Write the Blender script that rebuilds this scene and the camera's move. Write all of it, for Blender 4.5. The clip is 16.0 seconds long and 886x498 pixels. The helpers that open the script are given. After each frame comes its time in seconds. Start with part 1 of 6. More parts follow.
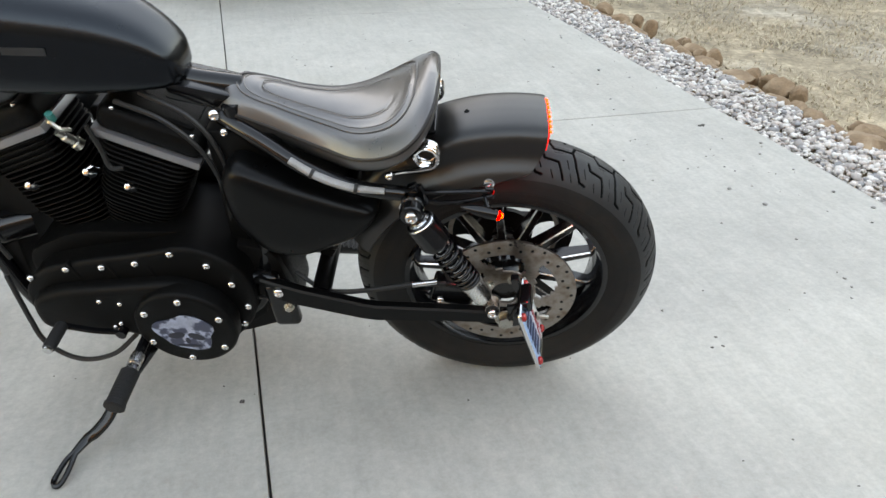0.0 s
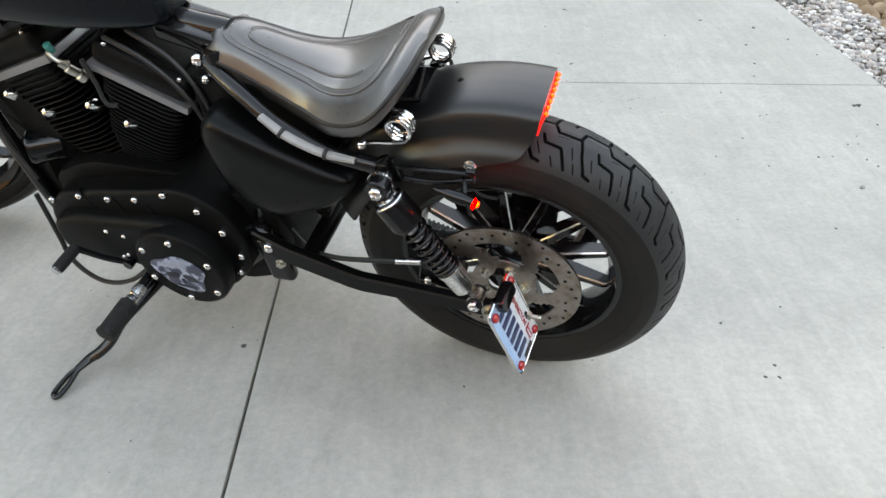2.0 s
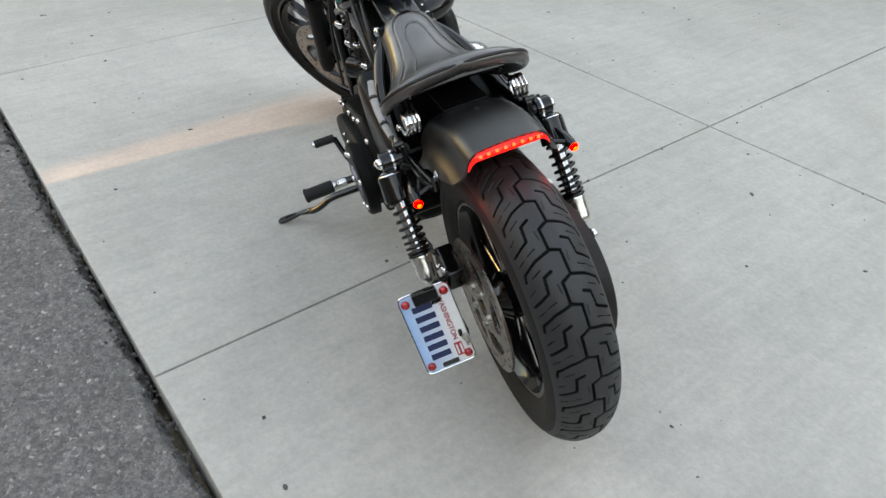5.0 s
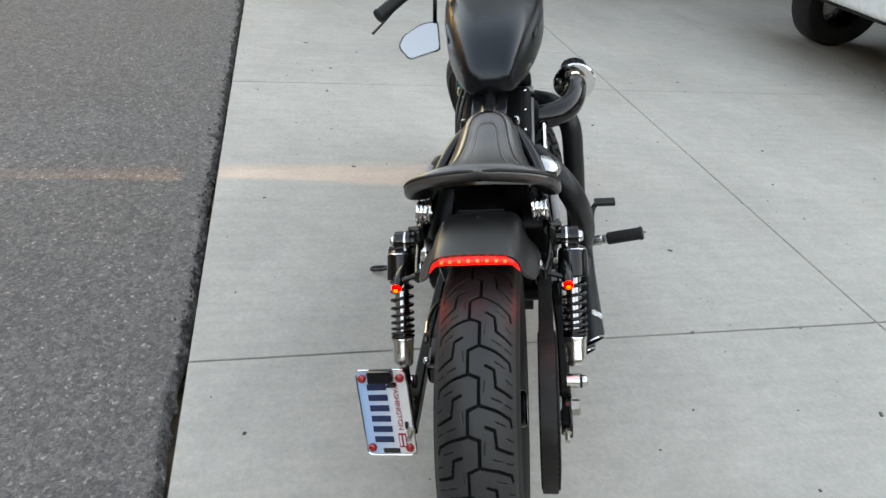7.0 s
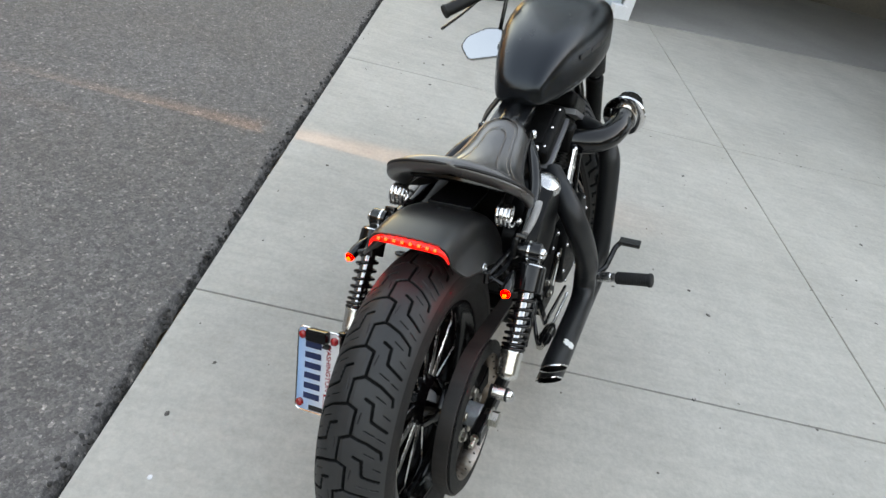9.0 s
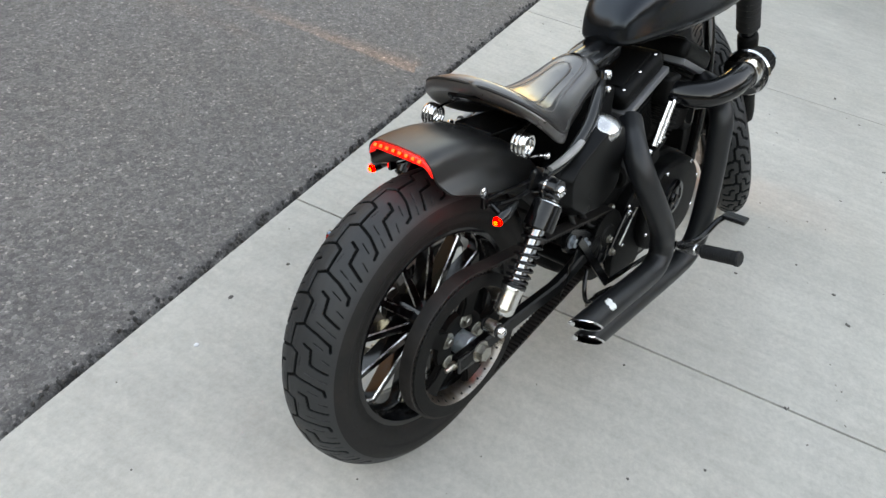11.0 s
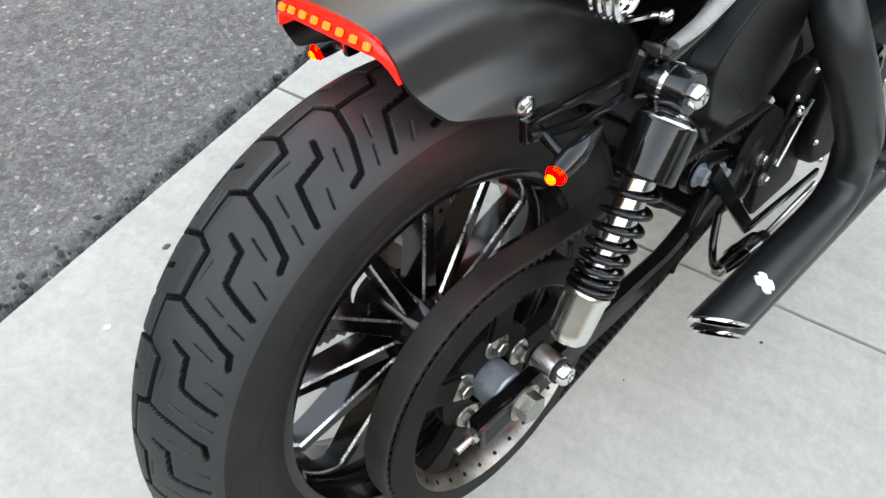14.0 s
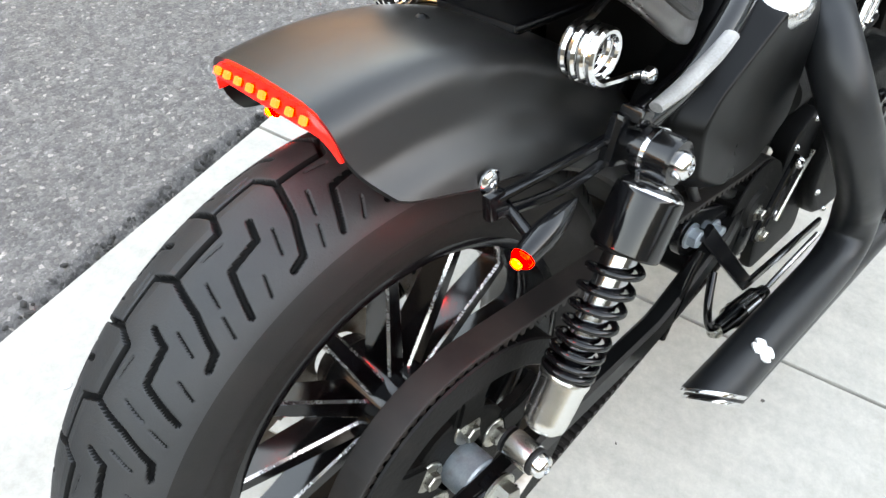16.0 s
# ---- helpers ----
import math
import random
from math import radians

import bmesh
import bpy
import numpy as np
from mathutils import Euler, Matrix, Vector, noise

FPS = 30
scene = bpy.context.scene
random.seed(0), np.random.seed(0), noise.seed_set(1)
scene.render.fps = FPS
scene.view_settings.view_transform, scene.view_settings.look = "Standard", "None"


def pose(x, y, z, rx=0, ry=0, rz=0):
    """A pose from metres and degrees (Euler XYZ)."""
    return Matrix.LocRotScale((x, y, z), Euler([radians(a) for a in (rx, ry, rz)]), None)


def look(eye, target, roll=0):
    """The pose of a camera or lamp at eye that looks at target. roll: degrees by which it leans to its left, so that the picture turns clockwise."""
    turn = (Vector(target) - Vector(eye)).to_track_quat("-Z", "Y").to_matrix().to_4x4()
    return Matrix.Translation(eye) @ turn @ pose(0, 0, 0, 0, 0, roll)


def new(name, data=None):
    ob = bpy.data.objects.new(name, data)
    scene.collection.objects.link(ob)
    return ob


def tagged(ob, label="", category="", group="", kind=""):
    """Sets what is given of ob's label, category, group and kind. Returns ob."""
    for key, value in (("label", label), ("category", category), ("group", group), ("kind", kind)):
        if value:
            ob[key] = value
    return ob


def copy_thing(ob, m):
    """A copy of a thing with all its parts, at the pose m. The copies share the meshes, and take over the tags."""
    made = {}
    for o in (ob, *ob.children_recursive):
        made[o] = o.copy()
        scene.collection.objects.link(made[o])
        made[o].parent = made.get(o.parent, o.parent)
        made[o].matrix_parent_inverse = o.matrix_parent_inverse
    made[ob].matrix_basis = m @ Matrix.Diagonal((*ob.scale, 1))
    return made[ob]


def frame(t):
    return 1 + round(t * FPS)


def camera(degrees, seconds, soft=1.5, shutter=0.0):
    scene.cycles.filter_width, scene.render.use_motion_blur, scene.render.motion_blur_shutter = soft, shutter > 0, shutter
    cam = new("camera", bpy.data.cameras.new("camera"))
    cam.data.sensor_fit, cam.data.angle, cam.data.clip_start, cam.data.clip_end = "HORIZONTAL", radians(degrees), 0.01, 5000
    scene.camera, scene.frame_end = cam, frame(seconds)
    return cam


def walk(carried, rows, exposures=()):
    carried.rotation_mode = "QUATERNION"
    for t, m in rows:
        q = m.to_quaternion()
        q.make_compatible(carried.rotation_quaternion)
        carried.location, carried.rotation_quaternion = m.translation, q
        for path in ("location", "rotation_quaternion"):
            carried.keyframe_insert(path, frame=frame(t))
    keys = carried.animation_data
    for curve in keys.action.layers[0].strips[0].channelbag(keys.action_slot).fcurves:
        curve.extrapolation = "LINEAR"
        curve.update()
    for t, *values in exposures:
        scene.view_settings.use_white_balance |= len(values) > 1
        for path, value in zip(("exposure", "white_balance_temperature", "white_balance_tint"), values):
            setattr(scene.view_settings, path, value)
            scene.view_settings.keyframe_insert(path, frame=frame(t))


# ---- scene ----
cam = camera(64.9, 16.0)
PATH = [
    (0, (0.105, 1.361, 1.121), (0.145, -0.354, 0.093), 1.4),
    (0.5, (0.018, 1.362, 1.105), (0.217, -0.35, 0.091), 0.7),
    (1, (-0.044, 1.366, 1.113), (0.242, -0.316, 0.069), 0.5),
    (1.5, (-0.101, 1.295, 1.117), (0.265, -0.346, 0.034), 0.0),
    (2, (-0.183, 1.167, 1.129), (0.279, -0.375, -0.057), 0.8),
    (2.5, (-0.283, 1.098, 1.152), (0.453, -0.359, -0.005), 0.2),
    (3, (-0.508, 1.051, 1.157), (0.45, -0.268, -0.001), 4.1),
    (3.2, (-0.571, 1.039, 1.16), (0.428, -0.238, -0.011), 3.1),
    (5.3, (-0.995, 0.544, 1.234), (0.555, 0.056, 0.069), 1.5),
    (5.5, (-0.992, 0.51, 1.228), (0.588, 0.042, 0.094), 2.0),
    (6, (-0.992, 0.429, 1.242), (0.669, 0.125, 0.171), 4.5),
    (6.5, (-1.0, 0.299, 1.291), (0.706, 0.184, 0.252), 4.6),
    (7, (-1.02, 0.164, 1.304), (0.676, 0.226, 0.246), 7.6),
    (7.5, (-1.067, 0.025, 1.327), (0.607, 0.318, 0.272), 9.3),
    (8, (-1.078, -0.022, 1.328), (0.564, 0.335, 0.242), 15.0),
    (8.2, (-1.074, -0.038, 1.329), (0.582, 0.29, 0.256), 14.7),
    (10.3, (-0.851, -0.431, 1.34), (0.609, 0.301, 0.185), 15.1),
    (10.5, (-0.842, -0.48, 1.344), (0.565, 0.316, 0.167), 13.9),
    (11, (-0.821, -0.516, 1.321), (0.461, 0.361, 0.06), 12.9),
    (11.5, (-0.741, -0.482, 1.279), (0.486, 0.35, -0.063), 14.0),
    (12, (-0.617, -0.404, 1.22), (0.497, 0.451, -0.204), 10.9),
    (12.5, (-0.51, -0.339, 1.149), (0.568, 0.455, -0.337), 10.9),
    (13, (-0.425, -0.293, 1.09), (0.569, 0.537, -0.434), 7.6),
    (13.5, (-0.367, -0.258, 1.044), (0.667, 0.529, -0.476), 10.2),
    (14, (-0.318, -0.222, 0.994), (0.638, 0.579, -0.57), 8.1),
    (14.5, (-0.288, -0.198, 0.976), (0.671, 0.61, -0.582), 8.2),
    (15, (-0.251, -0.17, 0.948), (0.743, 0.602, -0.606), 8.6),
    (15.5, (-0.244, -0.173, 0.957), (0.681, 0.681, -0.598), 3.6),
    (16, (-0.239, -0.193, 0.981), (0.739, 0.653, -0.545), 7.5),
]
EXPOSURES = [(0, 4.13, 8700, 26), (3, 4.16, 8700, 26), (5.5, 3.84, 8700, 26), (8, 3.87, 8700, 26), (11, 4.00, 8700, 26), (13, 4.31, 8700, 26), (14, 4.56, 8700, 26), (16, 4.97, 8700, 26)]
walk(cam, [(t, look(eye, target, roll)) for t, eye, target, roll in PATH], EXPOSURES)

# ---- light ----
world = bpy.data.worlds.new("world")
scene.world = world
world.use_nodes = True
wn = world.node_tree.nodes
wbg = wn["Background"]
sky = wn.new("ShaderNodeTexSky")
sky.sky_type = "NISHITA"
sky.sun_disc = False
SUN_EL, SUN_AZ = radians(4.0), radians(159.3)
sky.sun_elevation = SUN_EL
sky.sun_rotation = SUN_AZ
sky.air_density = 1.0
sky.dust_density = 0.4
world.node_tree.links.new(sky.outputs["Color"], wbg.inputs["Color"])
wbg.inputs["Strength"].default_value = 0.15
# last low sun, shaped by a slot in an added wall beyond the trucks
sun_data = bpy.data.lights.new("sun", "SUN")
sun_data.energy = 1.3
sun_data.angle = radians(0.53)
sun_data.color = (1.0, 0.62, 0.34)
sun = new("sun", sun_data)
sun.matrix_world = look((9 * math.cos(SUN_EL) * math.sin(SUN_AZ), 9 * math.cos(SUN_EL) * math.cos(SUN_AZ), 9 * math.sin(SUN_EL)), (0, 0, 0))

# ---- materials ----


def mat(name, base, rough=0.5, metal=0.0, vary=0.15, scale=6.0, bump=0.0, bscale=200.0, coat=0.0, tint=None, spec=0.5, rvary=0.1, tscale=None, tcut=(0.45, 0.7)):
    """A surface with colour drift at two scales, uneven gloss and fine relief. tint: a second colour in worn patches."""
    m = bpy.data.materials.new(name)
    m.use_nodes = True
    nt = m.node_tree
    N, L = nt.nodes, nt.links
    b = N["Principled BSDF"]
    b.inputs["Metallic"].default_value = metal
    b.inputs["Specular IOR Level"].default_value = spec
    b.inputs["Coat Weight"].default_value = coat
    b.inputs["Coat Roughness"].default_value = 0.12
    co = N.new("ShaderNodeTexCoord")
    n1 = N.new("ShaderNodeTexNoise")
    n1.inputs["Scale"].default_value = scale
    n1.inputs["Detail"].default_value = 6
    L.new(co.outputs["Object"], n1.inputs["Vector"])
    n2 = N.new("ShaderNodeTexNoise")
    n2.inputs["Scale"].default_value = scale * 14
    n2.inputs["Detail"].default_value = 4
    L.new(co.outputs["Object"], n2.inputs["Vector"])
    mx = N.new("ShaderNodeMath")
    mx.operation = "MULTIPLY_ADD"
    mx.inputs[1].default_value = 0.6
    L.new(n1.outputs["Fac"], mx.inputs[0])
    h = N.new("ShaderNodeMath")
    h.operation = "MULTIPLY"
    h.inputs[1].default_value = 0.4
    L.new(n2.outputs["Fac"], h.inputs[0])
    L.new(h.outputs[0], mx.inputs[2])
    r = N.new("ShaderNodeValToRGB")
    lo = [c * (1 - vary) for c in base]
    hi = [min(1, c * (1 + vary)) for c in base]
    r.color_ramp.elements[0].position, r.color_ramp.elements[1].position = 0.3, 0.7
    r.color_ramp.elements[0].color, r.color_ramp.elements[1].color = (*lo, 1), (*hi, 1)
    L.new(mx.outputs[0], r.inputs["Fac"])
    col = r.outputs["Color"]
    if tint:
        n3 = N.new("ShaderNodeTexNoise")
        n3.inputs["Scale"].default_value = tscale or scale * 2
        n3.inputs["Detail"].default_value = 8
        L.new(co.outputs["Object"], n3.inputs["Vector"])
        rt = N.new("ShaderNodeValToRGB")
        rt.color_ramp.elements[0].position, rt.color_ramp.elements[1].position = tcut
        L.new(n3.outputs["Fac"], rt.inputs["Fac"])
        mix = N.new("ShaderNodeMix")
        mix.data_type = "RGBA"
        L.new(rt.outputs["Color"], mix.inputs[0])
        L.new(col, mix.inputs[6])
        mix.inputs[7].default_value = (*tint, 1)
        col = mix.outputs[2]
    L.new(col, b.inputs["Base Color"])
    rr = N.new("ShaderNodeMapRange")
    rr.inputs[3].default_value, rr.inputs[4].default_value = max(0.02, rough - rvary), min(1, rough + rvary)
    L.new(mx.outputs[0], rr.inputs[0])
    rr.inputs[1].default_value, rr.inputs[2].default_value = 0.3, 0.7
    L.new(rr.outputs[0], b.inputs["Roughness"])
    if bump:
        n4 = N.new("ShaderNodeTexNoise")
        n4.inputs["Scale"].default_value = bscale
        n4.inputs["Detail"].default_value = 5
        L.new(co.outputs["Object"], n4.inputs["Vector"])
        bp = N.new("ShaderNodeBump")
        bp.inputs["Strength"].default_value = bump
        bp.inputs["Distance"].default_value = 0.002
        L.new(n4.outputs["Fac"], bp.inputs["Height"])
        L.new(bp.outputs["Normal"], b.inputs["Normal"])
    return m


def glow(name, color, strength):
    m = bpy.data.materials.new(name)
    m.use_nodes = True
    b = m.node_tree.nodes["Principled BSDF"]
    b.inputs["Base Color"].default_value = (*color, 1)
    b.inputs["Emission Color"].default_value = (*color, 1)
    b.inputs["Emission Strength"].default_value = strength
    b.inputs["Roughness"].default_value = 0.2
    return m


SATIN = mat("satin_black_paint", (0.0026, 0.0027, 0.0028), 0.31, spec=0.18, vary=0.1, scale=3, bump=0.02, bscale=900, rvary=0.05)
FENDERP = mat("flat_black_fender_paint", (0.0085, 0.0083, 0.0082), 0.34, spec=0.47, vary=0.12, scale=3, bump=0.02, bscale=900, rvary=0.05)
FENDERP.node_tree.nodes["Principled BSDF"].inputs["IOR"].default_value = 1.6
TANKP = mat("satin_black_tank_paint", (0.003, 0.0033, 0.0040), 0.24, spec=0.5, vary=0.1, scale=3, bump=0.02, bscale=900, rvary=0.04)
TANKP.node_tree.nodes["Principled BSDF"].inputs["IOR"].default_value = 1.5
# blue specular tint paints a bluer sky into the tank's reflections
TANKP.node_tree.nodes["Principled BSDF"].inputs["Specular Tint"].default_value = (0.80, 0.90, 1.0, 1)
DENIM = mat("flat_black_paint", (0.004, 0.004, 0.004), 0.5, spec=0.15, vary=0.15, scale=4, bump=0.03, bscale=800)
GLOSS = mat("gloss_black_enamel", (0.004, 0.004, 0.0045), 0.12, vary=0.2, scale=5, rvary=0.04)
WRINKLE = mat("wrinkle_black_cast", (0.0030, 0.0030, 0.0030), 0.45, spec=0.12, vary=0.25, scale=8, bump=0.35, bscale=700)
GRIME = mat("grimy_black_metal", (0.0048, 0.0045, 0.0042), 0.55, spec=0.18, vary=0.4, scale=20, bump=0.2, bscale=300, tint=(0.02, 0.017, 0.015), tcut=(0.6, 0.85))
PIPE = mat("heat_black_pipe", (0.011, 0.0118, 0.013), 0.36, spec=0.45, vary=0.15, scale=6, bump=0.03, bscale=500)
RUBBER = mat("tyre_rubber", (0.0220, 0.0232, 0.0242), 0.52, spec=0.44, vary=0.25, scale=9, bump=0.15, bscale=600, tint=(0.029, 0.029, 0.029), tcut=(0.5, 0.8))
# near-black that puts the shade of recesses into the colour
RECESS_SHADE = mat("recess_shade_black", (0.007, 0.007, 0.007), 0.75, spec=0.15, vary=0.2, scale=9)
SIDEWALL = mat("sidewall_rubber", (0.0115, 0.0108, 0.0103), 0.62, spec=0.28, vary=0.25, scale=9, bump=0.1, bscale=600, tint=(0.020, 0.0165, 0.0145), tcut=(0.45, 0.8))
GRIPR = mat("grip_rubber", (0.013, 0.013, 0.0135), 0.6, spec=0.35, vary=0.2, scale=20, bump=0.2, bscale=400)
CHROME = mat("chrome", (0.82, 0.82, 0.82), 0.07, 1.0, vary=0.04, scale=10, rvary=0.03)
STEEL = mat("zinc_steel", (0.55, 0.53, 0.47), 0.3, 1.0, vary=0.15, scale=40, bump=0.05)
BRASSY = mat("yellow_zinc", (0.42, 0.405, 0.36), 0.32, 1.0, vary=0.2, scale=40)
ALU = mat("machined_aluminium", (0.62, 0.62, 0.62), 0.25, 1.0, vary=0.08, scale=30)
DISC = mat("worn_brake_steel", (0.37, 0.325, 0.29), 0.33, 1.0, vary=0.2, scale=25, tint=(0.2, 0.14, 0.10), tcut=(0.45, 0.75))
BAND = mat("dull_cast_alloy", (0.30, 0.30, 0.31), 0.42, 0.7, vary=0.08, scale=30, rvary=0.04)
BELTM = mat("belt_face", (0.0125, 0.0105, 0.0096), 0.55, spec=0.35, vary=0.3, scale=12, tint=(0.024, 0.019, 0.0165), tcut=(0.4, 0.7))
REDREF = mat("red_reflector", (0.45, 0.012, 0.012), 0.15, vary=0.15, scale=50, coat=0.8)
LED = glow("red_led", (1.0, 0.025, 0.009), 1.1)
STRIP = glow("red_light_strip", (0.80, 0.014, 0.010), 0.090)
SIGNAL = glow("red_signal_lens", (1.0, 0.0058, 0.0022), 3.0)
BULB = glow("signal_bulb", (1.0, 0.0145, 0.0055), 4.0)
POLISHED = mat("polished_alloy", (0.80, 0.79, 0.76), 0.24, 1.0, vary=0.06, scale=25, rvary=0.06)
DARKCHROME = mat("smoked_chrome", (0.42, 0.43, 0.45), 0.10, 1.0, vary=0.06, scale=10, rvary=0.03)
ZINCBLUE = mat("blue_grey_zinc", (0.30, 0.345, 0.375), 0.38, 0.55, vary=0.22, scale=30, tint=(0.20, 0.20, 0.19), tcut=(0.5, 0.75))
WHITEP = mat("white_enamel", (0.75, 0.76, 0.78), 0.3, vary=0.04, scale=6)
MIRROR = mat("mirror_glass", (0.27, 0.29, 0.33), 0.02, 1.0, vary=0.01, scale=2, rvary=0.01)
WIRE = mat("black_wire", (0.015, 0.015, 0.015), 0.45, vary=0.1)
PLUG = mat("green_plug", (0.02, 0.25, 0.22), 0.4, vary=0.1)

# ---- mesh helpers ----


def finish(bm, name, material, sharp=38):
    """Turns a bmesh into a mesh with smooth faces and sharp creases."""
    bmesh.ops.recalc_face_normals(bm, faces=bm.faces)
    lim = radians(sharp)
    for f in bm.faces:
        f.smooth = True
    for e in bm.edges:
        e.smooth = len(e.link_faces) == 2 and e.calc_face_angle(0) < lim
    me = bpy.data.meshes.new(name)
    bm.normal_update()
    bm.faces.index_update()
    cut = math.cos(lim)
    loops = None
    if len(bm.faces) < 9000:
        # large faces rule the shading of the small ones beside them
        area = {f: f.calc_area() for f in bm.faces}
        loops = []
        for f in bm.faces:
            for v in f.verts:
                n = Vector()
                for o in v.link_faces:
                    if o.normal.dot(f.normal) > cut:
                        n += o.normal * area[o]
                loops.append(n.normalized() if n.length > 1e-12 else f.normal.copy())
    bm.to_mesh(me)
    bm.free()
    if loops:
        me.normals_split_custom_set(loops)
    for m in material if isinstance(material, (list, tuple)) else [material]:
        me.materials.append(m)
    return me


def part(name, bm, material, parent, label="", m=None, sharp=38):
    """Links a bmesh (or a ready mesh) as one mesh object under a thing or a part."""
    me = bm if isinstance(bm, bpy.types.Mesh) else finish(bm, name, material, sharp)
    ob = new(name, me)
    ob.parent = parent
    if m is not None:
        ob.matrix_basis = m
    if label:
        ob["label"] = label
    return ob


def thing(name, label, category, m=None, group="", kind=""):
    ob = new(name)
    if m is not None:
        ob.matrix_basis = m
    return tagged(ob, label, category, group, kind)


def V(*a):
    return Vector(a)


def ring_faces(bm, rings, close_u=True, caps=True):
    """Joins rings of vertices into a skin."""
    n = len(rings[0])
    for a, b in zip(rings, rings[1:]):
        for i in range(n if close_u else n - 1):
            j = (i + 1) % n
            bm.faces.new((a[i], a[j], b[j], b[i]))
    if caps and close_u:
        bm.faces.new(rings[0][::-1])
        bm.faces.new(rings[-1])


def frame_at(d):
    d = d.normalized()
    up = V(0, 0, 1) if abs(d.z) < 0.9 else V(1, 0, 0)
    a = d.cross(up).normalized()
    return a, d.cross(a).normalized()


def rod(bm, p, q, r, r2=None, n=16):
    """A round bar from p to q."""
    p, q = Vector(p), Vector(q)
    r2 = r if r2 is None else r2
    a, b = frame_at(q - p)
    rings = []
    for c, rad in ((p, r), (q, r2)):
        rings.append([bm.verts.new(c + rad * (math.cos(2 * math.pi * i / n) * a + math.sin(2 * math.pi * i / n) * b)) for i in range(n)])
    ring_faces(bm, rings)


def lathe(bm, p, q, prof, n=24):
    """A turned body along p to q: prof holds (distance from p in metres, radius)."""
    p, q = Vector(p), Vector(q)
    d = (q - p).normalized()
    a, b = frame_at(d)
    rings = [[bm.verts.new(p + h * d + max(r, 1e-5) * (math.cos(2 * math.pi * i / n) * a + math.sin(2 * math.pi * i / n) * b)) for i in range(n)] for h, r in prof]
    ring_faces(bm, rings)


def smooth_path(pts, per=8):
    """Points of a Catmull-Rom curve through pts."""
    P = [Vector(p) for p in pts]
    P = [2 * P[0] - P[1]] + P + [2 * P[-1] - P[-2]]
    out = []
    for i in range(1, len(P) - 2):
        p0, p1, p2, p3 = P[i - 1], P[i], P[i + 1], P[i + 2]
        for k in range(per):
            t = k / per
            out.append(0.5 * (2 * p1 + (p2 - p0) * t + (2 * p0 - 5 * p1 + 4 * p2 - p3) * t * t + (3 * p1 - p0 - 3 * p2 + p3) * t**3))
    out.append(P[-2])
    return out


def tube(bm, pts, r, n=12, per=8, flat=1.0, curve=True, hollow=0.0):
    """A pipe along pts; r is a radius or a list with one for each point; hollow: wall of an open far end."""
    path = smooth_path(pts, per) if curve else [Vector(p) for p in pts]
    rs = list(r) if isinstance(r, (list, tuple)) else [r] * len(pts)
    rad = [rs[min(int(i / per), len(rs) - 1)] + (rs[min(int(i / per) + 1, len(rs) - 1)] - rs[min(int(i / per), len(rs) - 1)]) * ((i % per) / per) for i in range(len(path))] if curve else rs
    d = (path[1] - path[0]).normalized()
    a, b = frame_at(d)
    rings = []
    for i, c in enumerate(path):
        t = (path[min(i + 1, len(path) - 1)] - path[max(i - 1, 0)]).normalized()
        a = (a - t * a.dot(t)).normalized()
        b = t.cross(a)
        rings.append([bm.verts.new(c + rad[i] * (math.cos(2 * math.pi * k / n) * a + flat * math.sin(2 * math.pi * k / n) * b)) for k in range(n)])
    ring_faces(bm, rings, caps=not hollow)
    if hollow:
        bm.faces.new(rings[0][::-1])
        t = (path[-1] - path[-2]).normalized()
        back = -0.12 * t
        inner = [[bm.verts.new(path[-1] + (v.co - path[-1]) * ((rad[-1] - hollow) / rad[-1])) for v in rings[-1]]]
        inner.append([bm.verts.new(v.co + back) for v in inner[0]])
        ring_faces(bm, [rings[-1], inner[0], inner[1]], caps=False)
        bm.faces.new(inner[1])
    return path


def bar(bm, pts, w, h, c=0.003):
    """A flat bar along pts: w wide across, h deep (a value, or one for each point), with small chamfers."""
    P = [Vector(p) for p in pts]
    hs = list(h) if isinstance(h, (list, tuple)) else [h] * len(P)
    rings = []
    for i, p in enumerate(P):
        d = (P[min(i + 1, len(P) - 1)] - P[max(i - 1, 0)]).normalized()
        side = d.cross(V(0, 0, 1)).normalized()
        up = side.cross(d).normalized()
        a, b = w / 2, hs[i] / 2
        sec = ((-a, -b + c), (-a + c, -b), (a - c, -b), (a, -b + c), (a, b - c), (a - c, b), (-a + c, b), (-a, b - c))
        rings.append([bm.verts.new(p + side * x + up * z) for x, z in sec])
    ring_faces(bm, rings)


def block(bm, c, s, rot=(0, 0, 0), bevel=0.0, seg=2):
    """A box with rounded edges: middle, sizes, turn in degrees."""
    m = pose(*c, *rot) @ Matrix.Diagonal((*s, 1))
    g = bmesh.ops.create_cube(bm, size=1, matrix=m)
    if bevel:
        es = list({e for v in g["verts"] for e in v.link_edges})
        bmesh.ops.bevel(bm, geom=es, offset=bevel, segments=seg, affect="EDGES", profile=0.6)


def plate_xz(bm, pts, y0, y1, bevel=0.0, seg=2):
    """A solid from an outline in x and z, between two values of y."""
    vs = [bm.verts.new((x, y0, z)) for x, z in pts]
    f = bm.faces.new(vs)
    g = bmesh.ops.extrude_face_region(bm, geom=[f])
    up = [v for v in g["geom"] if isinstance(v, bmesh.types.BMVert)]
    bmesh.ops.translate(bm, verts=up, vec=(0, y1 - y0, 0))
    if bevel:
        top = [e for e in {e for v in up for e in v.link_edges} if all(v in up for v in e.verts)]
        bmesh.ops.bevel(bm, geom=top, offset=bevel, segments=seg, affect="EDGES", profile=0.6)


